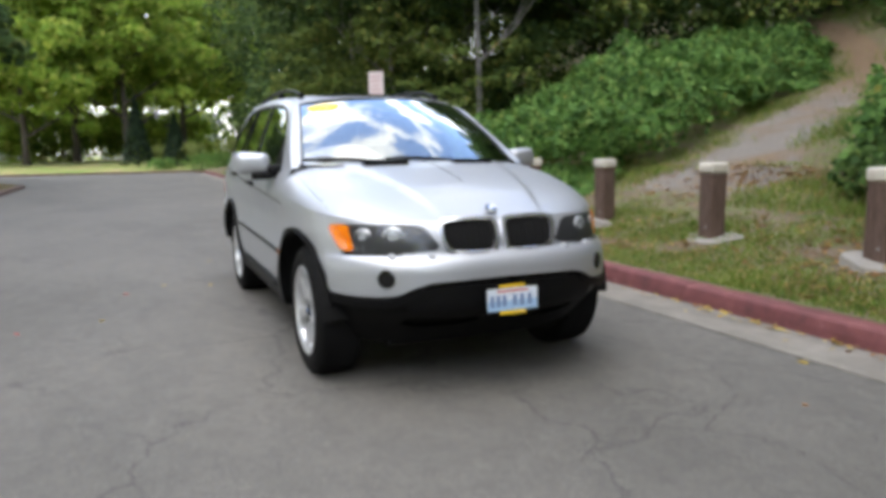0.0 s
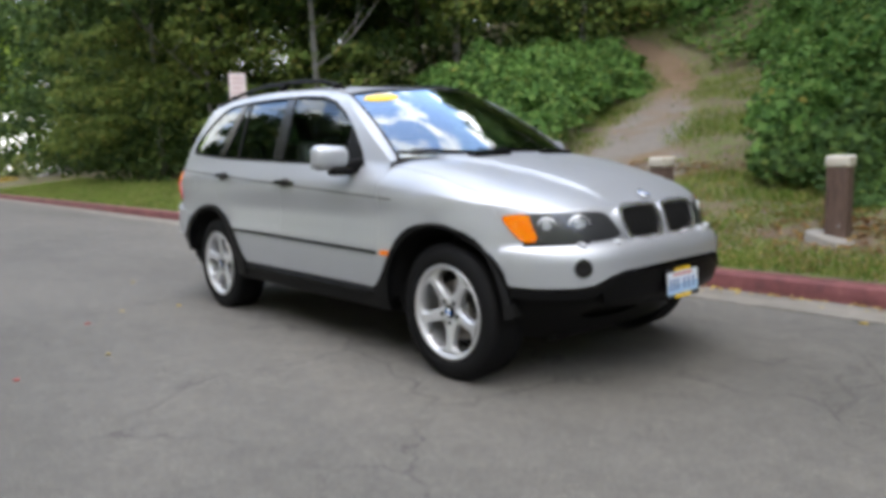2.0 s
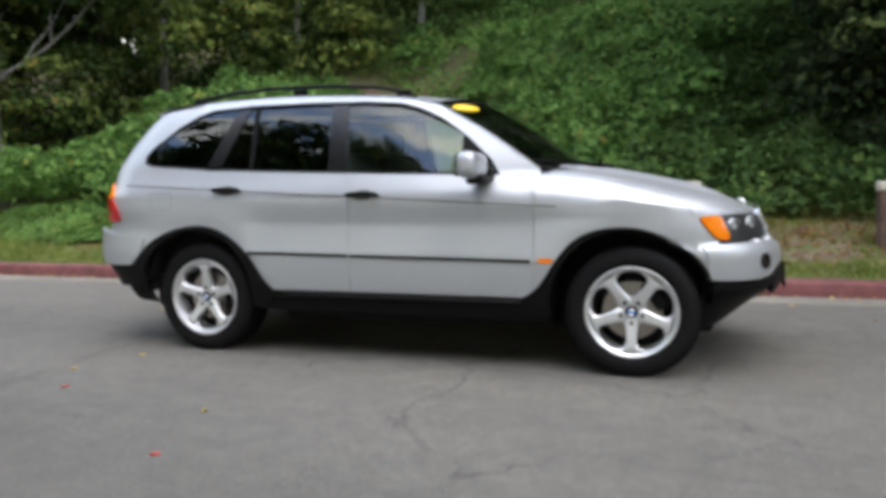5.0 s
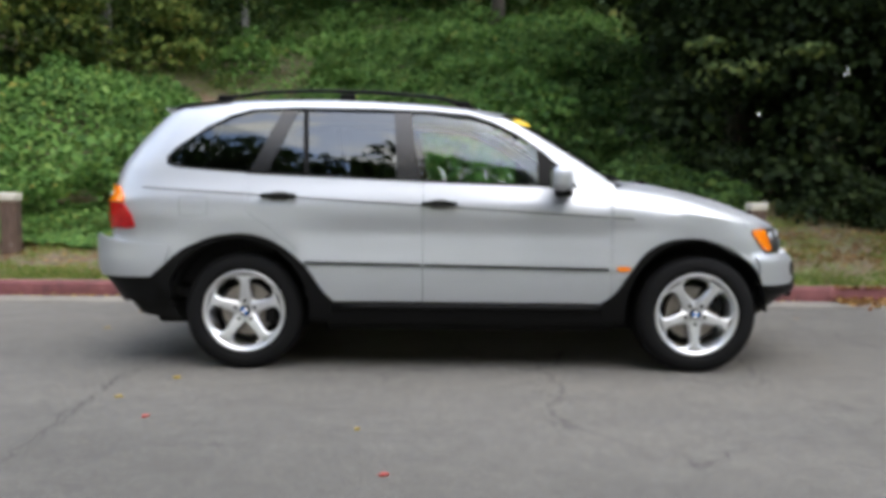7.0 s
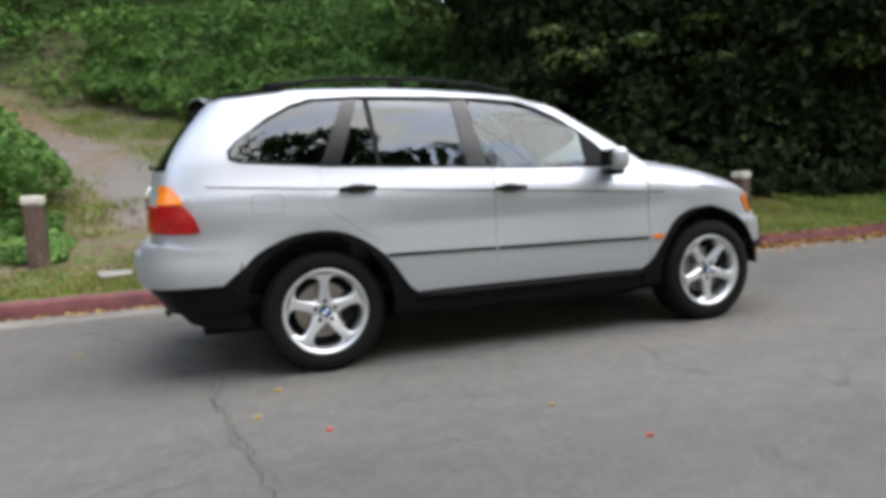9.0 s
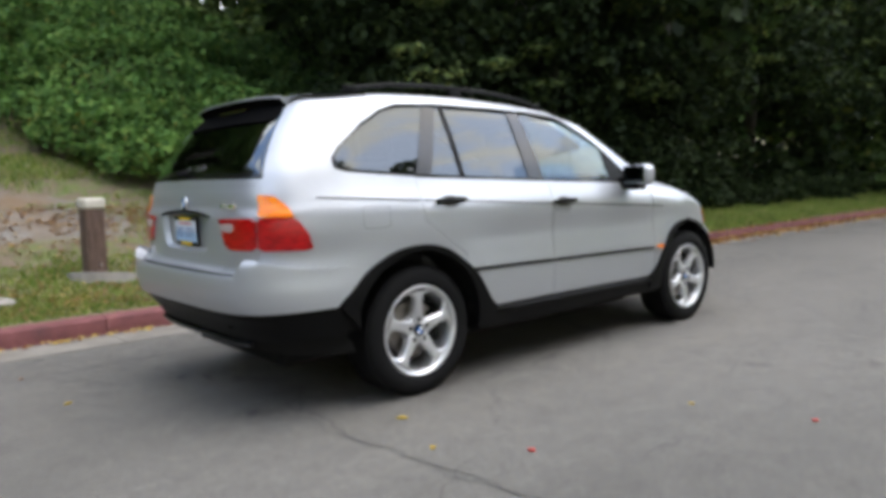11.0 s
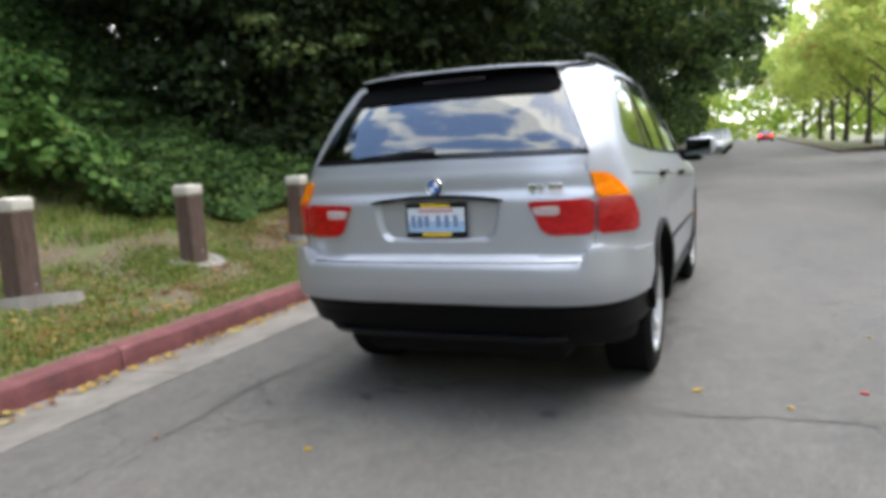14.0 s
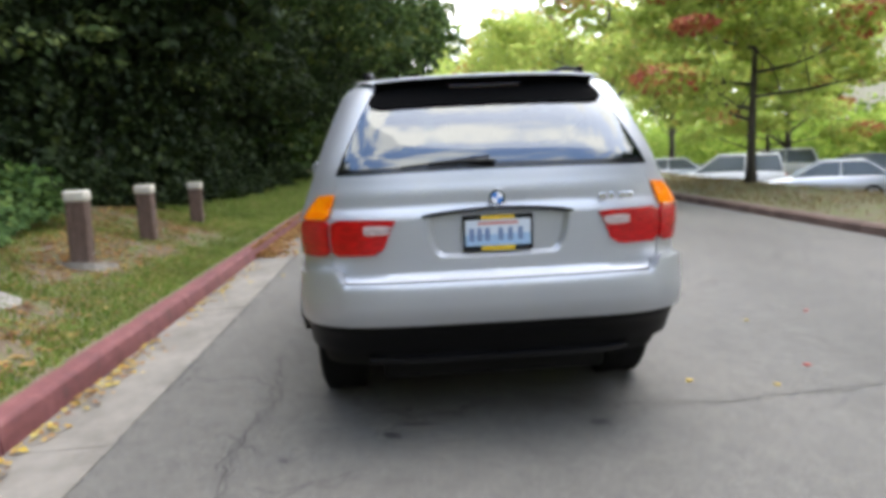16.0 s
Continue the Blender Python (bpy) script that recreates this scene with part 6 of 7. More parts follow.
# taller hummocks and arching sprays that break the bank's outline
def hummocks(name, label, n, x0, x1, y0, y1, keep, lift, rspan, size, mats, per=150):
    x, y = RNG.uniform(x0, x1, n * 6), RNG.uniform(y0, y1, n * 6)
    ok = keep(x, y)
    x, y = x[ok][:n], y[ok][:n]
    edge = np.clip(trail_gap(x, y) / np.interp(y, [9.0, 11.5], [1.1, 1.6]), 0.1, 1)
    c = np.stack([x, y, land(x, y) + lift * edge * RNG.uniform(0.4, 1.0, len(x))], 1)
    p, out = clump_points(c, RNG.uniform(rspan[0], rspan[1], len(c)) * (0.4 + 0.6 * edge), per, 0.6)
    s = size * (0.5 + 1.0 * RNG.random(len(p)))
    return stuff(name, leaf_mesh(name, p, s, mats, out, 0.5, 0.8), label, "brambles")


hummocks("bramble_hummocks", "rounded bramble hummocks on the bank", 85, -13, -2.5, 5.2, 14, left_keep, 0.95, (0.3, 0.75), 0.12, IVY)
hummocks("ivy_hummocks", "leafy hummocks among the ivy", 95, -3, 8, 5.4, 15, lambda x, y: right_keep(x, y) & (x < 0.6 + 0.45 * np.clip(y - 5.5, 0, 9)), 0.75, (0.25, 0.65), 0.11, IVY)
# hummocks in the ivy colour that has the shade painted in
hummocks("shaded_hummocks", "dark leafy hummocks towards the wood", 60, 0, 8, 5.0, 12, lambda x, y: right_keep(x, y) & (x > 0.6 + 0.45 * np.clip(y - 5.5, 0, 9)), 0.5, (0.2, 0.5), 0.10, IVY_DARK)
hummocks("upper_hummocks", "leafy hummocks higher up the slope", 90, -14, 8, 14, 25, lambda x, y: trail_gap(x, y) > 0.9, 0.6, (0.4, 0.9), 0.16, IVY)


# trees
def limb(bm, p, d, length, r, depth, tips, sides=7):
    pts, radii = [p], [r]
    q, dd = Vector(p), Vector(d).normalized()
    n = 4
    for i in range(n):
        dd = (dd + Vector((random.uniform(-1, 1), random.uniform(-1, 1), random.uniform(-0.4, 0.7))) * 0.16).normalized()
        q = q + dd * length / n
        pts.append(q.copy())
        radii.append(r * (1 - 0.62 * (i + 1) / n))
    tube(bm, pts, radii, sides, cap=False)
    tips.append(q.copy())
    if depth > 0:
        for i in range(1, n + 1):
            for _ in range(1 if i < n else 2):
                a = random.uniform(0, 2 * math.pi)
                nd = (dd * 0.7 + Vector((math.cos(a), math.sin(a), random.uniform(0.0, 0.6))) * 0.8).normalized()
                limb(bm, pts[i], nd, length * random.uniform(0.5, 0.7), radii[i] * 0.65, depth - 1, tips, 5)


def make_tree(name, label, height, trunk_r, clear, bark, leaf, leaf_size, per, clump_r, spread=1.0, depth=2, lean=(0, 0), red=None, limbs=7, rise=(0.25, 0.8), flat=0.7):
    """One tree at the origin: trunk with limbs, and a crown of leaf clumps at the limbs' ends."""
    root = empty(name)
    bm = bmesh.new()
    pts, radii, tips = [], [], []
    for i in range(9):
        t = i / 8
        pts.append(Vector((lean[0] * t * height + 0.12 * math.sin(3 * t + trunk_r * 40) * t, lean[1] * t * height + 0.10 * math.cos(4 * t) * t, height * 0.86 * t)))
        radii.append(trunk_r * (1.25 if i == 0 else 1 - 0.82 * t))
    tube(bm, pts, radii, 10)
    for i in range(limbs):
        t = clear + (1 - clear) * (i + 0.3) / limbs
        k = min(int(t * 8), 7)
        p = pts[k].lerp(pts[k + 1], t * 8 - k)
        a = i * 2.4 + random.uniform(-0.4, 0.4)
        limb(bm, p, (math.cos(a), math.sin(a), random.uniform(*rise)), height * spread * (0.36 - 0.20 * t), trunk_r * (0.5 - 0.3 * t), depth - 1, tips)
    part("trunk", bm, bark, root, smooth=True)
    tips.append(pts[-1])
    c = np.array([tuple(v) for v in tips])
    c = np.concatenate([c, c + RNG.normal(size=c.shape) * clump_r * 0.8])
    rad = clump_r * (0.6 + 0.8 * RNG.random(len(c)))
    p, out = clump_points(c, rad, per, flat)
    s = leaf_size * (0.6 + 0.8 * RNG.random(len(p)))
    pick_m = None
    mats = [leaf]
    if red is not None:
        mats = [leaf, RED_LEAF]
        which = (RNG.random(len(c)) < red).astype(int)
        pick_m = np.repeat(which, per)
    me = leaf_mesh("crown", p, s, mats, out, 0.45, 0.75, pick_m)
    ob = new("crown", me)
    ob.parent = root
    return tagged(root, label, "tree")


def plant(tree, places, group):
    """Sets the first tree and copies of it at (x, y, z, turn, scale)."""
    tagged(tree, group=group)
    for i, (x, y, z, rz, sc) in enumerate(places):
        m = pose(x, y, z, 0, 0, rz)
        if i == 0:
            tree.matrix_basis = m @ Matrix.Diagonal((sc, sc, sc, 1))
        else:
            ob = copy_thing(tree, m)
            ob.scale = (sc, sc, sc)


hz = lambda x, y: float(land(x, y)) - 0.08
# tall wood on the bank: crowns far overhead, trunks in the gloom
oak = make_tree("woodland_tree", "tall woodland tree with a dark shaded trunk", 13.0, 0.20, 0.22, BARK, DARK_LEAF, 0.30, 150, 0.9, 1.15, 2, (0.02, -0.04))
plant(oak, [(x, y, hz(x, y), r, s) for x, y, r, s in ((6.4, 8.6, 70, 1.05), (9.5, 7.0, 140, 0.95), (13.0, 6.8, 200, 1.1), (17.5, 6.4, 20, 1.0), (23.0, 6.2, 90, 1.05), (29.0, 6.0, 160, 1.0), (36.0, 6.0, 230, 1.1), (44.0, 6.5, 40, 1.1),
                                                     (9.5, 12.0, 50, 1.1), (1.5, 21.0, 120, 1.2), (-4.0, 23.5, 180, 1.2), (-9.0, 24.0, 250, 1.2), (14.0, 11.5, 10, 1.15), (20.0, 11.0, 75, 1.15))], "tall trees of the wood")
alder = make_tree("alder_tree", "slender pale-barked tree at the wood's edge", 11.0, 0.115, 0.30, PALE_BARK, WOOD_LEAF, 0.24, 130, 0.75, 1.0, 2, (0.03, -0.03))
plant(alder, [(x, y, hz(x, y), r, s) for x, y, r, s in ((-13.6, 7.7, 0, 1.0), (-9.6, 14.5, 80, 1.0), (-12.0, 11.5, 150, 1.1), (-16.5, 8.6, 210, 1.0), (-19.5, 7.2, 270, 1.05), (-24.0, 7.0, 20, 1.1), (-11.0, 17.0, 100, 1.2), (-15.5, 13.0, 190, 1.2), (-20.5, 11.5, 300, 1.2), (-6.6, 17.6, 260, 1.1), (-28.0, 9.5, 10, 1.15), (7.6, 5.7, 33, 0.8), (11.6, 5.3, 133, 0.85), (6.1, 6.6, 300, 0.85), (5.0, 8.0, 140, 0.9))], "pale trees of the wood")
# undergrowth that closes the wood's edge
def thicket(name, label, places, per, size, leaf, squash=0.8, rspan=(0.5, 1.0), lean=0.5):
    c = np.array([(x, y, z) for x, y, z in places])
    rad = RNG.uniform(rspan[0], rspan[1], len(c))
    p, out = clump_points(c, rad, per, squash)
    s = size * (0.6 + 0.8 * RNG.random(len(p)))
    return stuff(name, leaf_mesh(name, p, s, leaf, out, lean, 0.75), label, "undergrowth")


def scatter(n, x0, x1, y_near, y_far, z0, z1, power=1.6):
    """Random places, thickest towards the near edge y_near(x)."""
    x = RNG.uniform(x0, x1, n)
    y = np.array([y_near(v) for v in x]) + (y_far - np.array([y_near(v) for v in x])) * RNG.random(n) ** power
    z = land(x, y) + RNG.uniform(z0, z1, n)
    return np.stack([x, y, z], 1)


edge_right = hermite([(1.0, 9.0), (2.5, 7.4), (4.0, 5.9), (6.0, 5.1), (9.0, 4.6), (15.0, 4.2), (30.0, 3.9), (60.0, 3.7), (130.0, 3.7)])
under = scatter(380, 3.2, 13.0, lambda v: edge_right(v) + 0.4, 10.5, 0.2, 3.4)
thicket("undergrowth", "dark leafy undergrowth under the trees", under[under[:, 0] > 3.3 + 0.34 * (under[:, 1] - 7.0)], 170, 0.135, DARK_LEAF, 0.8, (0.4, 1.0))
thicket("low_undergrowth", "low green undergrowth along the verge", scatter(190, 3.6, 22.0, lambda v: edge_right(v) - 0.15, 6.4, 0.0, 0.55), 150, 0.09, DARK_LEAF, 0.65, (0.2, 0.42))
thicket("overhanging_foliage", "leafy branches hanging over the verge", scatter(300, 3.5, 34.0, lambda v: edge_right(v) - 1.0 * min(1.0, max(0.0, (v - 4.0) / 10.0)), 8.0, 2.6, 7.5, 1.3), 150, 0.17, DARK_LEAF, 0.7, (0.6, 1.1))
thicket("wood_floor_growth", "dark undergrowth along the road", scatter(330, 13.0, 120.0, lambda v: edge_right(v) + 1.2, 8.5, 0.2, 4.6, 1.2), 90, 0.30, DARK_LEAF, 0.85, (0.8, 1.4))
thicket("roadside_boughs", "leafy boughs reaching out over the kerb", scatter(420, 15.0, 80.0, lambda v: -2.2, 6.0, 5.2, 11.5, 1.0), 110, 0.24, WOOD_LEAF, 0.6, (0.7, 1.3))
thicket("far_wood", "shaded wood along the road", scatter(330, 13.0, 110.0, lambda v: edge_right(v) + 0.2, 12.0, 0.2, 8.5, 1.3), 90, 0.34, WOOD_LEAF, 0.8, (0.9, 1.6))
edge_left = hermite([(-60.0, 5.0), (-30.0, 5.0), (-20.0, 5.6), (-14.0, 7.0), (-10.5, 10.0), (-8.0, 16.5), (-4.0, 20.5)])
thicket("shaded_undergrowth", "dark undergrowth under the pale trees", scatter(330, -30.0, -6.0, lambda v: edge_left(v) + 0.9, 17.0, 0.2, 3.4), 120, 0.17, WOOD_LEAF, 0.8, (0.6, 1.1))
thicket("vine_maple", "yellow-green vine maple sprays before the wood", scatter(260, -30.0, -7.0, lambda v: edge_left(v) - 0.6, 13.0, 1.3, 5.6, 1.8), 110, 0.14, MAPLE_LEAF, 0.42, (0.5, 1.0), 0.7)
thicket("high_foliage", "high foliage closing the wood overhead", scatter(200, -34.0, -6.0, lambda v: edge_left(v) + 1.5, 22.0, 4.6, 10.0, 1.0), 110, 0.30, WOOD_LEAF, 0.7, (0.9, 1.6))
thicket("upper_wood", "dense shaded wood at the head of the trail", scatter(420, -26.0, 14.0, lambda v: 25.0, 32.0, 0.3, 10.0, 1.2), 100, 0.34, WOOD_LEAF, 0.8, (1.0, 1.7))
thicket("hanging_sprays", "lighter sprays hanging from the wood's edge", np.concatenate([scatter(12, 3.4, 9.0, lambda v: max(2.3, edge_right(v) - 1.3), 5.6, 1.9, 4.6, 1.2), scatter(115, 8.0, 26.0, lambda v: edge_right(v) - 0.8, 6.5, 2.3, 7.5, 1.2)]), 95, 0.10, SPRAY_LEAF, 0.32, (0.25, 0.65), 0.7)
# crowns above the view, added only to darken the slope below
thicket("unseen_shade_canopy", "unseen crowns added to shade the slope", scatter(130, 1.2, 9.0, lambda v: 4.6, 10.0, 5.4, 8.6, 1.0), 110, 0.22, DARK_LEAF, 0.6, (0.8, 1.3))
# deep wood behind all, a dark mass of big leaves
thicket("deep_wood", "deep wood closing the view", np.stack([RNG.uniform(-60, 110, 1500), RNG.uniform(32, 40, 1500), RNG.uniform(3, 26, 1500)], 1), 70, 0.9, WOOD_LEAF, 0.9, (1.6, 3.0))
thicket("end_wood", "green wood rising past the junction", np.concatenate([np.stack([RNG.uniform(-46, -30, 130), RNG.uniform(6.5, 20, 130), RNG.uniform(0.6, 9, 130)], 1)]), 110, 0.34, WOOD_LEAF, 0.85, (1.0, 1.7))


thicket("roadside_wood", "shaded wood rising beside the far stretch of road", np.stack([RNG.uniform(-64, -26, 360), RNG.uniform(5.6, 17, 360), RNG.uniform(0.8, 14, 360)], 1), 120, 0.32, WOOD_LEAF, 0.85, (1.0, 1.8))


top = np.random.default_rng(77)
thicket("hilltop_wood", "dark wood standing along the top of the slope", np.stack([top.uniform(-4, 17, 230), top.uniform(23, 30, 230), top.uniform(5.5, 14, 230)], 1), 90, 0.36, WOOD_LEAF, 0.8, (1.0, 1.7))

# grass on the verges, in tufts of thin blades
def grass_mesh(name, x, y, z, h, mat):
    n = len(x)
    a = RNG.uniform(0, 2 * math.pi, n)
    w = 0.004 + 0.004 * RNG.random(n)
    lean_x, lean_y = RNG.normal(0, 0.4, n) * h, RNG.normal(0, 0.4, n) * h
    c = np.stack([x, y, z], 1)
    side = np.stack([np.cos(a) * w, np.sin(a) * w, np.zeros(n)], 1)
    mid = c + np.stack([lean_x * 0.35, lean_y * 0.35, h * 0.6], 1)
    tip = c + np.stack([lean_x, lean_y, h], 1)
    co = np.stack([c - side, c + side, mid + side * 0.8, mid - side * 0.8, tip], 1).reshape(-1, 3)
    k = np.arange(n)[:, None] * 5
    tris = np.concatenate([k + np.array([[0, 1, 2]]), k + np.array([[0, 2, 3]]), k + np.array([[3, 2, 4]])], 1).reshape(-1, 3)
    me = bpy.data.meshes.new(name)
    me.vertices.add(len(co))
    me.vertices.foreach_set("co", co.astype(np.float32).ravel())
    me.loops.add(tris.size)
    me.loops.foreach_set("vertex_index", tris.astype(np.int32).ravel())
    me.polygons.add(len(tris))
    me.polygons.foreach_set("loop_start", np.arange(0, tris.size, 3, dtype=np.int32))
    me.polygons.foreach_set("loop_total", np.full(len(tris), 3, dtype=np.int32))
    me.update(calc_edges=True)
    me.materials.append(mat)
    return me


n = 260000
x, y = RNG.uniform(-9, 12, n), 2.53 + RNG.random(n) ** 1.15 * 3.6
worn = 1 - ss(-0.2, 0.7, trail_gap(x, y))
patch = fbm(x, y, 1.7, 11.0) + 0.5 * fbm(x, y, 5.0, 3.0) + 0.55 * ss(3.3, 2.55, -(-y)) + 0.9 * np.clip(3.0 - y, 0, 0.5) - 0.7 * worn * ss(3.6, 5.0, y) + 0.18
ok = patch + RNG.normal(0, 0.24, n) > 0.27
x, y = x[ok], y[ok]
h = (0.022 + 0.04 * RNG.random(len(x))) * (0.7 + 0.5 * np.clip(fbm(x, y, 2.5, 1.0), 0, 1))
stuff("verge_grass", grass_mesh("verge_grass", x, y, land(x, y) - 0.004, h, GRASS), "patchy green and straw-coloured grass on the verge", "grass")
n = 230000
x, y = RNG.uniform(-12, 3, n), RNG.uniform(4.4, 16.5, n)
gap = trail_gap(x, y)
ok = (gap > -0.08 + 0.22 * RNG.normal(0, 1, n)) & (gap < 2.6) & (fbm(x, y, 1.4, 8.0) + 0.5 * fbm(x, y, 4.0, 2.0) + RNG.normal(0, 0.30, n) > 0.10)
x, y = x[ok], y[ok]
stuff("slope_grass", grass_mesh("slope_grass", x, y, land(x, y) - 0.004, 0.04 + 0.08 * RNG.random(len(x)), GRASS), "loose green grass along the trail", "grass")
n = 60000
x = RNG.uniform(-34, -7, n)
y = 2.53 + RNG.random(n) * 4.0
h = 0.06 + 0.10 * RNG.random(n)
g = grass_mesh("rough_grass", x, y, land(x, y) - 0.004, h, GRASS)
stuff("rough_grass", g, "rough green grass below the wood", "grass")
n = 60000
x = 7.5 + 32 * RNG.random(n) ** 1.5
y = 2.55 + RNG.random(n) * 2.2
stuff("wood_edge_grass", grass_mesh("wood_edge_grass", x, y, land(x, y) - 0.004, 0.05 + 0.08 * RNG.random(n), GRASS), "green grass between the kerb and the wood", "grass")
n = 70000
x, y = RNG.uniform(-26, 22.9, n), -5.82 - RNG.random(n) * 4.5
ok = fbm(x, y, 0.8, 2.0) + RNG.normal(0, 0.4, n) > 0.0
x, y = x[ok], y[ok]
stuff("strip_grass", grass_mesh("strip_grass", x, y, far_side(x, y) - 0.004, 0.04 + 0.06 * RNG.random(len(x)), DRY_GRASS), "dry grass on the strip across the road", "grass")


# fallen leaves: on the verge, in the gutter, a few on the road
def litter(name, x, y, z, size, mat, label, flat=0.9, pick=None):
    up = np.tile(np.array([[0.0, 0.0, 1.0]]), (len(x), 1))
    return stuff(name, leaf_mesh(name, np.stack([x, y, z], 1), size, mat, up, flat, 0.8, pick), label, "leaves")


n = 24000
x, y = RNG.uniform(-9, 11, n), 2.6 + RNG.random(n) * 3.4
ok = fbm(x, y, 1.3, 21.0) + RNG.normal(0, 0.45, n) > 0.2 - 0.45 * ss(-0.5, 2.0, x) * ss(3.0, 4.0, y)
x, y = x[ok], y[ok]
litter("leaf_litter", x, y, land(x, y) + 0.012, 0.045 + 0.04 * RNG.random(len(x)), DEAD_LEAF, "brown fallen leaves on the verge")
n = 1500
x, y = RNG.uniform(-10, 12, n), KERB_Y - 0.02 - np.abs(RNG.normal(0, 0.085, n))
ok = fbm(x, y * 0, 1.1, 4.0) + RNG.normal(0, 0.6, n) > 0.0
x, y = x[ok], y[ok]
litter("gutter_leaves", x, y, np.full(len(x), 0.014), 0.03 + 0.032 * RNG.random(len(x)), [YELLOW_LEAF, DEAD_LEAF], "yellow and brown fallen leaves lying in the gutter", 0.75, (RNG.random(len(x)) < 0.5).astype(int))

n = 3600
x, y = 4.0 + 34 * RNG.random(n) ** 1.4, KERB_Y + 0.05 - np.abs(RNG.normal(0, 0.22, n))
litter("leaf_drift", x, y, np.where(y > KERB_Y, 0.152, 0.014 + 0.035 * np.clip((y - KERB_Y + 0.22) / 0.22, 0, 1) * RNG.random(n)), 0.05 + 0.04 * RNG.random(n), DEAD_LEAF, "brown fallen leaves drifted along the kerb", 0.6)


def fallen_leaf(x, y, size, mat, label, turn):
    """One leaf lying on the road."""
    bm = bmesh.new()
    pts = [(-0.5, 0), (-0.15, 0.28), (0.2, 0.32), (0.5, 0.0), (0.2, -0.30), (-0.15, -0.30)]
    top = [bm.verts.new((a * size, b * size, 0.006 + 0.005 * abs(b) * 3)) for a, b in pts]
    bot = [bm.verts.new((a * size, b * size, 0.0025 + 0.003 * abs(b) * 3)) for a, b in pts]
    bm.faces.new(top)
    bm.faces.new(bot[::-1])
    for i in range(6):
        bm.faces.new((top[i], bot[i], bot[(i + 1) % 6], top[(i + 1) % 6]))
    ob = part("fallen_leaf", bm, mat, None, label, pos=pose(x, y, 0, 0, 0, turn))
    tagged(ob, category="leaf", group="leaves on the road")


for x, y, s, m, l, r in ((-0.375, -2.60, 0.065, PINK_LEAF, "pinkish fallen leaf lying on the asphalt", 20), (-1.612, -1.886, 0.07, PINK_LEAF, "red fallen leaf lying on the asphalt", 75), (-1.747, -1.13, 0.085, YELLOW_LEAF, "yellow fallen leaf lying on the asphalt", 130),
                         (-2.92, 0.44, 0.07, YELLOW_LEAF, "yellow fallen leaf lying on the asphalt", 10), (-3.0, 1.25, 0.05, DEAD_LEAF, "brown fallen leaf lying on the asphalt", 50), (3.05, 1.2, 0.05, DEAD_LEAF, "brown fallen leaf lying on the asphalt", 10),
                         (-0.55, -2.05, 0.05, YELLOW_LEAF, "yellow fallen leaf lying on the asphalt", 80), (-1.9, -1.55, 0.06, YELLOW_LEAF, "yellow fallen leaf lying on the asphalt", 33), (2.55, 1.78, 0.09, YELLOW_LEAF, "yellow fallen leaf lying by the gutter", 15), (-3.3, -1.0, 0.05, YELLOW_LEAF, "yellow fallen leaf lying on the asphalt", 60)):
    fallen_leaf(x, y, s * 0.72, m, l, r)
# ---- bollards on the verge ----
POST_WOOD = mat_bark("weathered_post_timber", (0.060, 0.036, 0.026), (0.155, 0.098, 0.075))
POST_CAP = mat_concrete("post_cap_paint", (0.42, 0.39, 0.32), (0.66, 0.63, 0.55))


def bollard(x, y, top, turn, lean):
    g = float(land(x, y))
    root = tagged(empty("bollard", pose(x, y, g - 0.03, lean, lean * 0.6, turn)), "square brown timber bollard with a cream painted cap", "bollard", "bollards along the verge")
    h = top - g + 0.03
    bm = box_bm(-0.092, 0.092, -0.092, 0.092, -0.15, h - 0.10, 0.012, seg=2)
    part("post", bm, POST_WOOD, root)
    bm = box_bm(-0.103, 0.103, -0.103, 0.103, h - 0.105, h, 0.022, seg=3)
    part("cap", bm, POST_CAP, root, "cream painted cap")
    bm = bmesh.new()
    bmesh.ops.create_uvsphere(bm, u_segments=10, v_segments=6, radius=0.014)
    part("bolt", bm, STEEL, root, smooth=True, pos=pose(0.03, -0.092, 0.14))
    return g


def footing(x, y, turn):
    g = float(land(x, y))
    bm = bmesh.new()
    ring = [(0.30 * math.cos(a) * (1 + 0.16 * math.sin(3 * a + x)), 0.24 * math.sin(a) * (1 + 0.12 * math.cos(2 * a + x))) for a in np.linspace(0, 2 * math.pi, 18, endpoint=False)]
    lo, hi = [bm.verts.new((a * 1.08, b * 1.08, -0.12)) for a, b in ring], [bm.verts.new((a, b, 0.014 + 0.195 * b)) for a, b in ring]
    bm.faces.new(hi)
    for i in range(18):
        bm.faces.new((lo[i], lo[(i + 1) % 18], hi[(i + 1) % 18], hi[i]))
    bmesh.ops.recalc_face_normals(bm, faces=bm.faces[:])
    tagged(part("footing", bm, PAD, None, "rough concrete footing round a timber bollard", pos=pose(x + 0.04, y - 0.02, g, 0, 0, turn)), category="footing", group="bollard footings")


for x, top, turn, lean in ((-5.62, 1.11, 8, 0.6), (-3.62, 1.12, -4, -0.8), (-1.88, 1.125, 3, 0.5), (-0.08, 1.10, -5, 0.0), (1.72, 1.085, 4, 0.8), (3.66, 1.05, 0, -0.5), (5.85, 0.99, 6, 0.5)):
    bollard(x, 3.58, top, turn, lean)
for x, turn in ((-0.08, 0), (1.72, 70), (-1.88, 140)):
    footing(x, 3.58, turn)
# flat cover of pale concrete in the grass
g = float(land(-2.75, 3.1))
tagged(part("ground_cover", box_bm(-0.16, 0.16, -0.11, 0.11, -0.04, 0.022, 0.01), PAD, None, "small pale concrete cover set in the grass", pos=pose(-2.85, 3.05, g, 8, 0, 12)), category="cover")

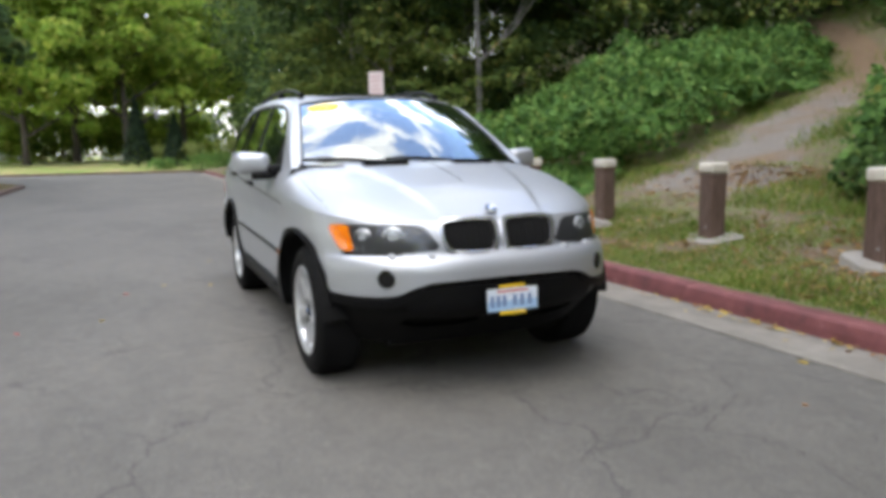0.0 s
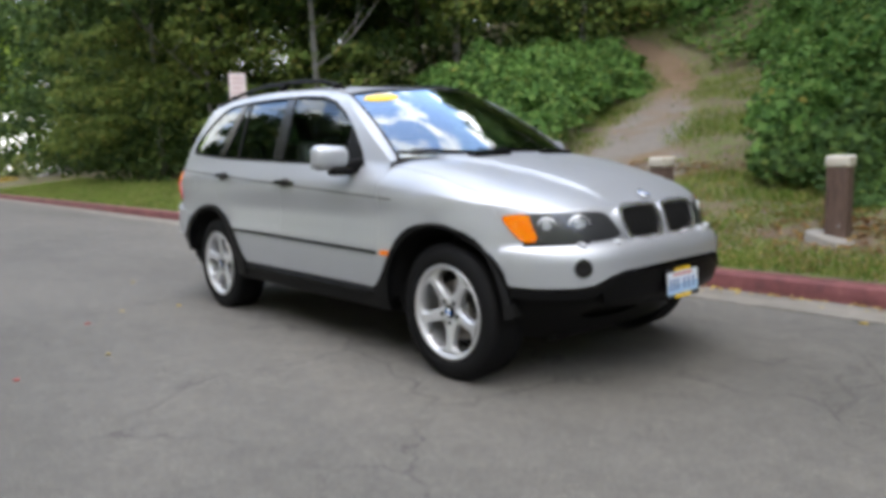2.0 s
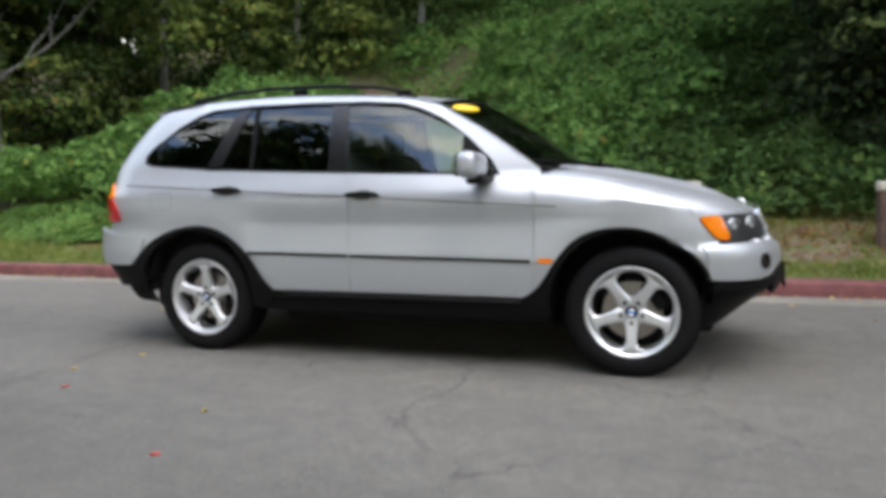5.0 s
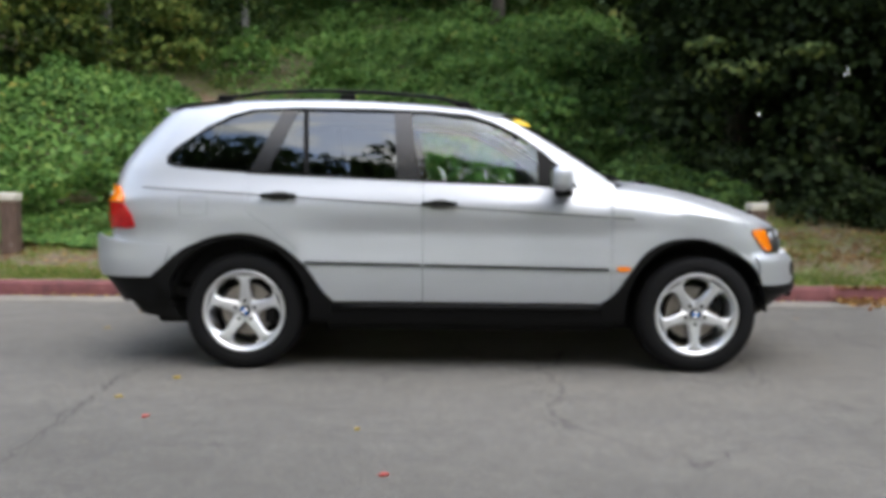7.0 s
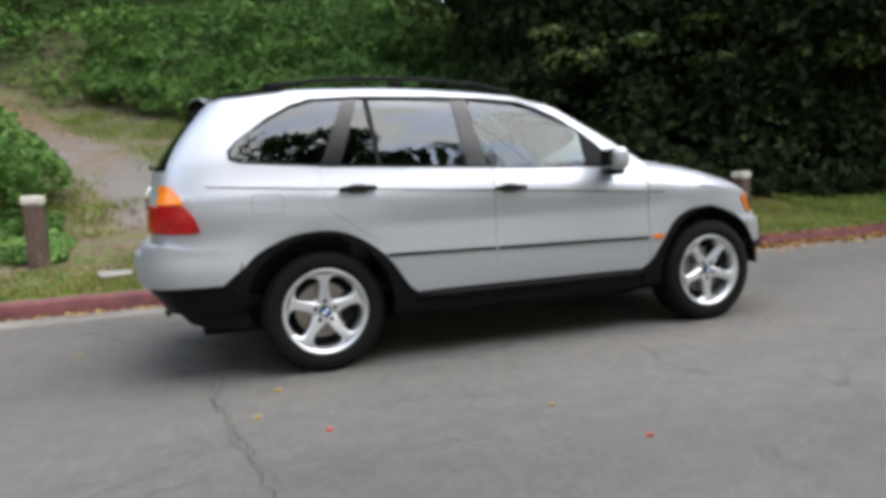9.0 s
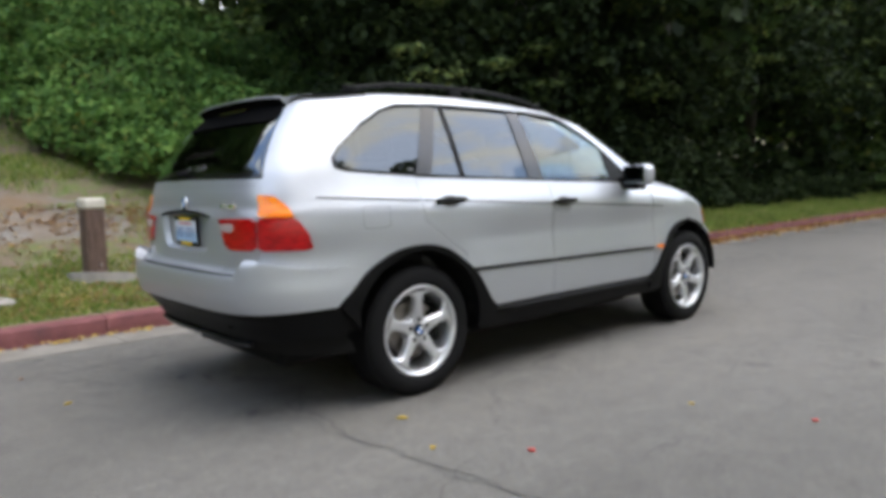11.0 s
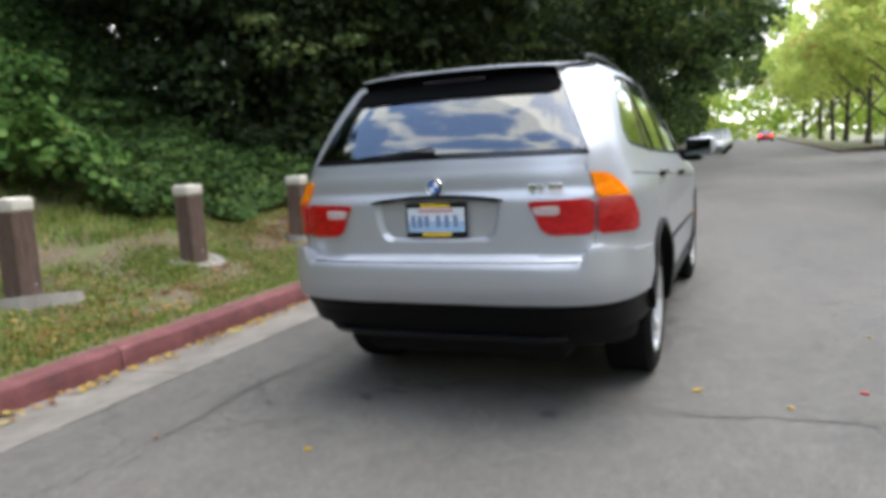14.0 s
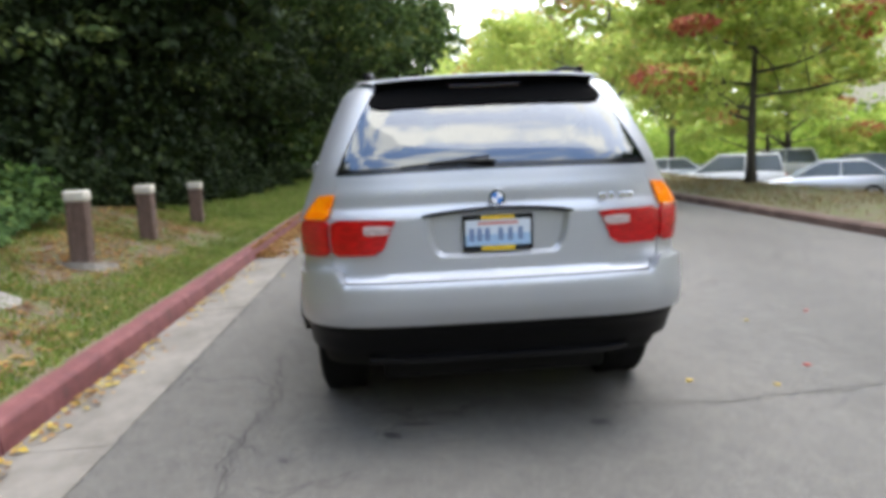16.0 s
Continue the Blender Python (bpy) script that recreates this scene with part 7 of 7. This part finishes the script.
# ---- roadside sign ----
SIGN_WHITE = mat_plain("sign_face", (0.62, 0.53, 0.52), 0.55, 0, 12, 0.15, 0.0)
SIGN_PRINT = mat_plain("sign_print", (0.50, 0.33, 0.32), 0.6)
GALV = mat_plain("galvanised_steel", (0.33, 0.34, 0.35), 0.45, 0.6, 40, 0.3, 0.1)
sx, sy = -8.75, 2.93
sg = float(land(sx, sy))
sign = tagged(empty("road_sign", pose(sx, sy, sg - 0.05, 0, 0, -32)), "small pale road sign on a galvanised post in the grass", "sign")
part("post", box_bm(-0.03, 0.03, -0.022, 0.022, -0.2, 2.9 - sg, 0.006), GALV, sign, "galvanised steel post")
board = part("board", box_bm(0.031, 0.036, -0.155, 0.155, 2.37 - sg, 2.9 - sg, 0.012), SIGN_WHITE, sign, "pale board with faded red print")
for z, w in ((2.78, 0.10), (2.70, 0.11), (2.61, 0.07), (2.52, 0.11), (2.45, 0.09)):
    part("printed_bar", box_bm(0.0361, 0.0375, -w, w, z - sg, z - sg + 0.028), SIGN_PRINT, board)


# ---- parked cars, seen far off ----
def far_car(name, label, paint, m, tall=False, lit=False):
    root = tagged(empty(name, m), label, "car", "cars parked far off")
    hw, roof, belt = 0.88, 1.68 if tall else 1.44, 1.02 if tall else 0.92
    tail_x = -2.25
    secs = [(-2.30, 0.45, 0.74, belt - 0.22), (-2.22, 0.28, 0.84, belt - 0.06), (-1.6, 0.22, hw, belt), (0.0, 0.20, hw, belt), (0.9, 0.20, hw, belt - 0.02), (1.6, 0.22, hw, belt - 0.13), (2.1, 0.26, 0.82, belt - 0.24), (2.25, 0.40, 0.70, belt - 0.36)]
    bm = bmesh.new()
    rows = []
    for x, zb, w, zt in secs:
        half = [(w * 0.92, zb), (w, zb + 0.14), (w * 1.01, (zb + zt) / 2 + 0.05), (w * 0.97, zt - 0.05), (w * 0.86, zt), (w * 0.4, zt + 0.035)]
        rows.append([bm.verts.new((x, yy, z)) for yy, z in half] + [bm.verts.new((x, -yy, z)) for yy, z in half[::-1]])
    for a, b in zip(rows, rows[1:]):
        for i in range(len(a)):
            j = (i + 1) % len(a)
            bm.faces.new((a[i], a[j], b[j], b[i]))
    bm.faces.new(rows[0])
    bm.faces.new(rows[-1][::-1])
    bmesh.ops.recalc_face_normals(bm, faces=bm.faces[:])
    part("body", bm, paint, root, smooth=True)
    x0, x1, x2, x3 = (-2.2, -2.0, 0.15, 1.05) if tall else (-1.85, -1.15, 0.15, 1.05)

    def house(bm, shrink, z0, z1):
        vs = []
        for x, z, w in ((x0, z0, hw * 0.88), (x3, z0, hw * 0.88), (x2, z1, hw * 0.68), (x1, z1, hw * 0.68)):
            vs.append((bm.verts.new((x, w + shrink, z)), bm.verts.new((x, -w - shrink, z))))
        for (a, b), (c, d) in zip(vs, vs[1:] + vs[:1]):
            bm.faces.new((a, c, d, b))
        bm.faces.new([v[0] for v in vs])
        bm.faces.new([v[1] for v in vs][::-1])
        bmesh.ops.recalc_face_normals(bm, faces=bm.faces[:])
        return bm
    part("glasshouse", house(bmesh.new(), 0.0, belt - 0.02, roof - 0.04), FAR_GLASS, root, "dark glass")
    part("roof", box_bm(x1 - 0.03, x2 + 0.05, -hw * 0.70, hw * 0.70, roof - 0.06, roof, 0.025), paint, root)
    for sgn in (1, -1):
        for xa, xb in ((x3, x2), ((x1 + x2) / 2 + 0.1, (x1 + x2) / 2 + 0.1), (x0, x1)):
            bm = bmesh.new()
            tube(bm, [(xa, sgn * (hw * 0.88 + 0.004), belt - 0.02), (xb, sgn * (hw * 0.68 + 0.004), roof - 0.03)], [0.035, 0.03], 6)
            part("pillar", bm, paint, root)
        for cx in (1.38, -1.35):
            bm = revolve(bmesh.new(), [(0.20, 0.09), (0.29, 0.10), (0.315, 0.07), (0.315, -0.07), (0.29, -0.10), (0.20, -0.09)], 28)
            w = part("wheel", bm, RUBBER, root, smooth=True, pos=pose(cx, sgn * (hw - 0.07), 0.315))
            bm = revolve(bmesh.new(), [(0.001, 0.075), (0.08, 0.08), (0.19, 0.07), (0.205, 0.09)], 20)
            part("rim", bm, ALLOY, w, pos=Matrix.Rotation(0 if sgn > 0 else math.pi, 4, 'Z'))
        part("tail_lamp", box_bm(-2.305, -2.15, sgn * 0.62 - 0.13, sgn * 0.62 + 0.13, belt - 0.24, belt - 0.10, 0.02), RED_LENS if not lit else LIT_RED, root)
        part("headlamp", box_bm(2.05, 2.20, sgn * 0.58 - 0.15, sgn * 0.58 + 0.15, belt - 0.40, belt - 0.28, 0.02), CLEAR_LENS, root)
    return root


k = Mat("lit_brake_lamp", (0.6, 0.02, 0.02), 0.3)
k.b.inputs["Emission Color"].default_value = (1.0, 0.03, 0.03, 1)
k.b.inputs["Emission Strength"].default_value = 3.0
LIT_RED = k.m
FAR_GLASS = mat_plain("far_car_glass", (0.10, 0.12, 0.13), 0.15)
WHITE_PAINT = mat_paint("white_car_paint", (0.72, 0.72, 0.72), 0.0, 0.3)
GREY_PAINT = mat_paint("pale_grey_car_paint", (0.50, 0.52, 0.55), 0.5, 0.3)
DARK_PAINT = mat_paint("dark_car_paint", (0.04, 0.045, 0.06), 0.4, 0.3)
LOT = -1.10
for x, y, rz, paint, tall, lab in ((18.6, -14.4, 63, GREY_PAINT, False, "pale silver saloon car parked in the car park"), (17.6, -17.6, 63, GREY_PAINT, False, "pale silver saloon car parked at the row's end"), (22.6, -12.6, 63, WHITE_PAINT, True, "white estate car parked in the car park"),
                                   (28.6, -17.5, 66, WHITE_PAINT, True, "white van-like car parked in the next row"), (29.5, -12.6, 66, GREY_PAINT, False, "pale grey saloon car parked in the car park"), 
                                   (23.5, -18.5, 64, DARK_PAINT, False, "dark saloon car parked in the next row"), (36.5, -12.8, 68, WHITE_PAINT, False, "white saloon car parked in the car park"), (46, -12.5, 95, WHITE_PAINT, False, "white saloon car parked in the car park"), (52, -12.5, 95, DARK_PAINT, True, "dark estate car parked in the car park")):
    far_car("parked_car", lab, paint, pose(x, y, LOT + float(0.02), 0, 0, rz), tall)
for x, y, paint, lab, tall in ((46.0, 0.85, GREY_PAINT, "pale grey saloon car parked at the kerb", False), (52.5, 0.85, WHITE_PAINT, "white saloon car parked at the kerb", False), (59.0, 0.85, GREY_PAINT, "pale grey estate car parked at the kerb", True), (66.0, 0.85, WHITE_PAINT, "white van-like car parked at the kerb", True)):
    far_car("parked_car", lab, paint, pose(x, y, 0, 0, 0, 180), tall)
far_car("stopped_car", "red car standing far down the road with lit brake lamps", mat_paint("red_car_paint", (0.35, 0.03, 0.03), 0.1, 0.3), pose(95, -3.4, 0), False, True)

# ---- trees across the road ----
maple = make_tree("street_tree", "young maple with green and partly reddened leaves", 5.4, 0.12, 0.30, BARK, STREET_LEAF, 0.14, 175, 0.62, 1.75, 2, (0, 0), 0.10, 12, (0.0, 0.35), 0.42)
fz = lambda x, y: float(far_side(x, y)) - 0.05
plant(maple, [(x, y, fz(x, y), r, s) for x, y, r, s in ((10.8, -7.8, 0, 1.0), (27.5, -17.0, 100, 1.1), (17.0, -21.0, 20, 0.9))], "maples on the strip")
ash = make_tree("roadside_tree", "leafy green tree with forking limbs by the kerb", 8.6, 0.16, 0.16, BARK, STREET_LEAF, 0.18, 120, 0.78, 1.25, 2, (0.0, 0.02), 0.03, 9)
plant(ash, [(x, y, fz(x, y), r, s) for x, y, r, s in ((23.0, -8.2, 0, 1.0), (37.5, -8.0, 90, 1.0), (46.0, -8.2, 160, 1.1), (55.0, -8.0, 220, 1.1), (66.0, -8.2, 10, 1.1), (80.0, -8.4, 80, 1.2), (31.0, -20.0, 50, 1.2), (42.0, -18.0, 140, 1.3), (98.0, -8.0, 120, 1.3))], "roadside trees across the road")

far_x = np.concatenate([RNG.uniform(28, 120, 260), RNG.uniform(-60, 30, 120)])
far_y = np.concatenate([RNG.uniform(-60, -24, 260), RNG.uniform(-50, -34, 120)])
thicket("far_trees", "green trees beyond the car park", np.stack([far_x, far_y, -0.8 + RNG.random(380) * np.where(far_x > 48, 6.5, 3.0)], 1), 100, 0.46, POPLAR_LEAF, 0.85, (1.2, 2.2))
thicket("lot_trees", "leafy trees behind the car park", np.stack([RNG.uniform(26, 115, 260), RNG.uniform(-36, -26, 260), RNG.uniform(-0.6, 1.0, 260)], 1), 100, 0.46, POPLAR_LEAF, 0.85, (1.2, 2.2))
hedge_x = RNG.uniform(12, 60, 150)
thicket("car_park_hedge", "clipped green hedge behind the cars", np.stack([hedge_x, -23 + RNG.normal(0, 0.5, 150), RNG.uniform(-0.2, 1.6, 150)], 1), 70, 0.22, POPLAR_LEAF, 0.85, (0.6, 1.0))
thicket("road_end_trees", "pale green trees closing the end of the road", np.stack([RNG.uniform(95, 150, 300), RNG.uniform(-40, 8, 300), RNG.uniform(0.5, 17, 300)], 1), 80, 0.75, POPLAR_LEAF, 0.85, (1.6, 2.8))
thicket("garden_bushes", "green bushes under the far trees", np.stack([RNG.uniform(-74, -70, 110), RNG.uniform(-12, 6, 110), RNG.uniform(0.6, 4.0, 110)], 1), 80, 0.4, POPLAR_LEAF, 0.85, (1.0, 1.7))
thicket("garden_trees", "green trees between the far houses", np.stack([RNG.uniform(-79, -72, 150), RNG.uniform(-16, 6, 150), RNG.uniform(2.0, 10.5, 150)], 1), 80, 0.45, POPLAR_LEAF, 0.85, (1.1, 1.9))
thicket("end_trees", "tall green trees behind the houses", np.stack([RNG.uniform(-112, -74, 260), RNG.uniform(-60, 9, 260), RNG.uniform(1, 17, 260)], 1), 80, 0.6, POPLAR_LEAF, 0.85, (1.6, 2.8))
# ---- building behind the car park ----
CREAM = mat_concrete("cream_render", (0.50, 0.43, 0.34), (0.64, 0.56, 0.46), 0.8)
BRICK_RED = mat_concrete("red_brown_band", (0.26, 0.11, 0.08), (0.36, 0.17, 0.12), 0.85)
WINDOW_DARK = mat_plain("window_glass", (0.04, 0.05, 0.06), 0.08)
blk = tagged(empty("office_building", pose(62, -48, -1.6, 0, 0, -38)), "cream three-storey building with red-brown bands", "building")
part("wall", box_bm(-17, 17, -6, 6, 0, 11), CREAM, blk)
for i in range(3):
    part("band", box_bm(-17.1, 17.1, -6.1, 6.1, 3.1 + 3.5 * i, 3.9 + 3.5 * i), BRICK_RED, blk)
    for j in range(12):
        w = part("window", box_bm(-16 + j * 2.75, -14.2 + j * 2.75, 5.95, 6.06, 1.0 + 3.5 * i, 2.8 + 3.5 * i), WINDOW_DARK, blk)
        part("window_frame", box_bm(-16.08 + j * 2.75, -14.12 + j * 2.75, 5.96, 6.12, 0.86 + 3.5 * i, 1.0 + 3.5 * i), CREAM, w)
part("roof", box_bm(-17.4, 17.4, -6.4, 6.4, 11, 11.5), BRICK_RED, blk)

# ---- past the junction: houses, shrubs, conifers, tall trees ----
HOUSE_WHITE = mat_concrete("pale_boarding", (0.52, 0.56, 0.60), (0.66, 0.70, 0.73), 0.7)
ROOF_GREY = mat_concrete("grey_shingle", (0.09, 0.09, 0.10), (0.16, 0.16, 0.17), 0.9)
for x, y, w, rz in ((-92, -22, 16, 6), (-90, 2, 13, -4)):
    h = tagged(empty("house", pose(x, y, 0.3, 0, 0, rz)), "pale boarded house behind the trees", "house", "houses past the junction")
    part("wall", box_bm(-5, 5, -w / 2, w / 2, 0, 3.6), HOUSE_WHITE, h)
    bm = bmesh.new()
    a = [bm.verts.new(v) for v in ((-5.4, -w / 2 - 0.4, 3.5), (5.4, -w / 2 - 0.4, 3.5), (0, -w / 2 - 0.4, 5.8))]
    b = [bm.verts.new(v) for v in ((-5.4, w / 2 + 0.4, 3.5), (5.4, w / 2 + 0.4, 3.5), (0, w / 2 + 0.4, 5.8))]
    for i in range(3):
        bm.faces.new((a[i], a[(i + 1) % 3], b[(i + 1) % 3], b[i]))
    bm.faces.new(a)
    bm.faces.new(b[::-1])
    part("roof", bm, ROOF_GREY, h)
    for j in range(3):
        yy = -w / 2 + w * (j + 0.5) / 3
        part("window", box_bm(4.98, 5.04, yy - 1.1, yy + 1.1, 0.9, 2.6), WINDOW_DARK, h)
far_car("parked_car", "white estate car parked before the houses", WHITE_PAINT, pose(-78, -13, 0.62, 0, 0, 92), True)
far_car("parked_car", "white saloon car parked before the houses", WHITE_PAINT, pose(-79, -20, 0.62, 0, 0, 88), False)

poplar = make_tree("tall_tree", "tall green tree past the junction", 15.0, 0.28, 0.16, BARK, POPLAR_LEAF, 0.42, 120, 1.15, 0.95, 2, (0.0, 0.0), None, 10)
plant(poplar, [(x, y, 0.3, r, s) for x, y, r, s in ((-58, -17, 0, 1.0), (-57, -9, 80, 0.95), (-60, -2, 160, 1.1), (-66, -13, 40, 1.2), (-67, -23, 120, 1.2), (-64, -6, 200, 1.2), (-68, 3, 280, 1.2), (-61, -30, 70, 1.1), (-75, -30, 190, 1.3), (-74, 9, 10, 1.3))], "tall trees past the junction")
screen_trees = make_tree("roadside_screen_tree", "tall leafy tree behind the strip across the road", 15.0, 0.26, 0.12, BARK, WOOD_LEAF, 0.40, 105, 1.15, 1.0, 2, (0.0, 0.0), None, 10)
plant(screen_trees, [(x, y, fz(x, y), r, s) for x, y, r, s in ((-4.5, -15.5, 0, 1.05), (-11.5, -15.0, 80, 1.1), (-18.0, -14.0, 150, 1.05), (-24.5, -12.5, 220, 1.05), (3.0, -18.0, 300, 1.1), (-32.0, -13.5, 260, 1.0), (10.5, -19.5, 40, 1.0), (13.5, -26.5, 190, 1.1))], "tall trees across the road")


def shrub(name, label, x, y, r, h, leaf, size, per=900, cone=False, group="shrubs past the junction"):
    root = tagged(empty(name, pose(x, y, 0.13 + 0.028 * max(0, -44 - x) - 0.03)), label, "shrub", group)
    bm = bmesh.new()
    tube(bm, [(0, 0, -0.1), (0, 0, h * 0.5), (0.03, 0, h * (0.95 if cone else 0.7))], [0.06, 0.05, 0.015], 7)
    part("stem", bm, BARK, root, smooth=True)
    if cone:
        t = RNG.random(per) ** 0.7
        a = RNG.uniform(0, 2 * math.pi, per)
        rr = r * (1 - t) * (0.75 + 0.35 * RNG.random(per))
        p = np.stack([rr * np.cos(a), rr * np.sin(a), 0.15 + t * h], 1)
        out = np.stack([np.cos(a), np.sin(a), np.full(per, 0.3)], 1)
    else:
        c = np.stack([RNG.normal(0, r * 0.35, 14), RNG.normal(0, r * 0.35, 14), RNG.uniform(0.3, 0.75, 14) * h], 1)
        p, out = clump_points(c, np.full(14, r * 0.55), per // 14, 0.8)
        p[:, 2] = np.maximum(p[:, 2], 0.03)
    ob = new("foliage", leaf_mesh("foliage", p, size * (0.6 + 0.8 * RNG.random(len(p))), leaf, out, 0.5, 0.75))
    ob.parent = root
    return root


for x, y, r, h in ((-48.5, 2.2, 1.1, 1.9), (-49.0, 5.0, 1.2, 2.2), (-48.0, 7.6, 1.2, 2.3), (-46.5, 10.2, 1.2, 2.0), (-50.5, 0.4, 1.0, 1.6), (-45.0, 13.0, 1.2, 2.0)):
    shrub("shrub", "rounded grey-green shrub on the lawn", x, y, r, h, SHRUB_LEAF, 0.17)
for x, y, r, h in ((-50.0, -1.3, 1.1, 4.8), (-49.0, 1.2, 1.0, 3.6)):
    shrub("conifer", "narrow dark green conifer on the lawn", x, y, r, h, CONIFER_LEAF, 0.22, 2200, True)
for x, y, r, h in ((-45.6, 0.2, 1.0, 0.55), (-45.8, 2.6, 1.3, 0.75), (-46.0, 4.0, 1.2, 0.8)):
    shrub("low_hedge", "low dark green hedge at the lawn's edge", x, y, r, h, IVY, 0.13)
shrub("flower_bed", "bed of yellow flowers at the lawn's edge", -44.9, 5.6, 0.7, 0.35, YELLOW_LEAF, 0.12, 500)
bm = bmesh.new()
bmesh.ops.create_icosphere(bm, subdivisions=3, radius=1.0)
for v in bm.verts:
    v.co *= 1 + 0.18 * noise.noise(v.co * 2.1)
    v.co.x *= 1.3
    v.co.y *= 1.5
    v.co.z *= 0.75
tagged(part("boulder", bm, PAD, None, "large pale boulder among the shrubs", smooth=True, pos=pose(-45.6, 8.6, 0.45)), category="rock")
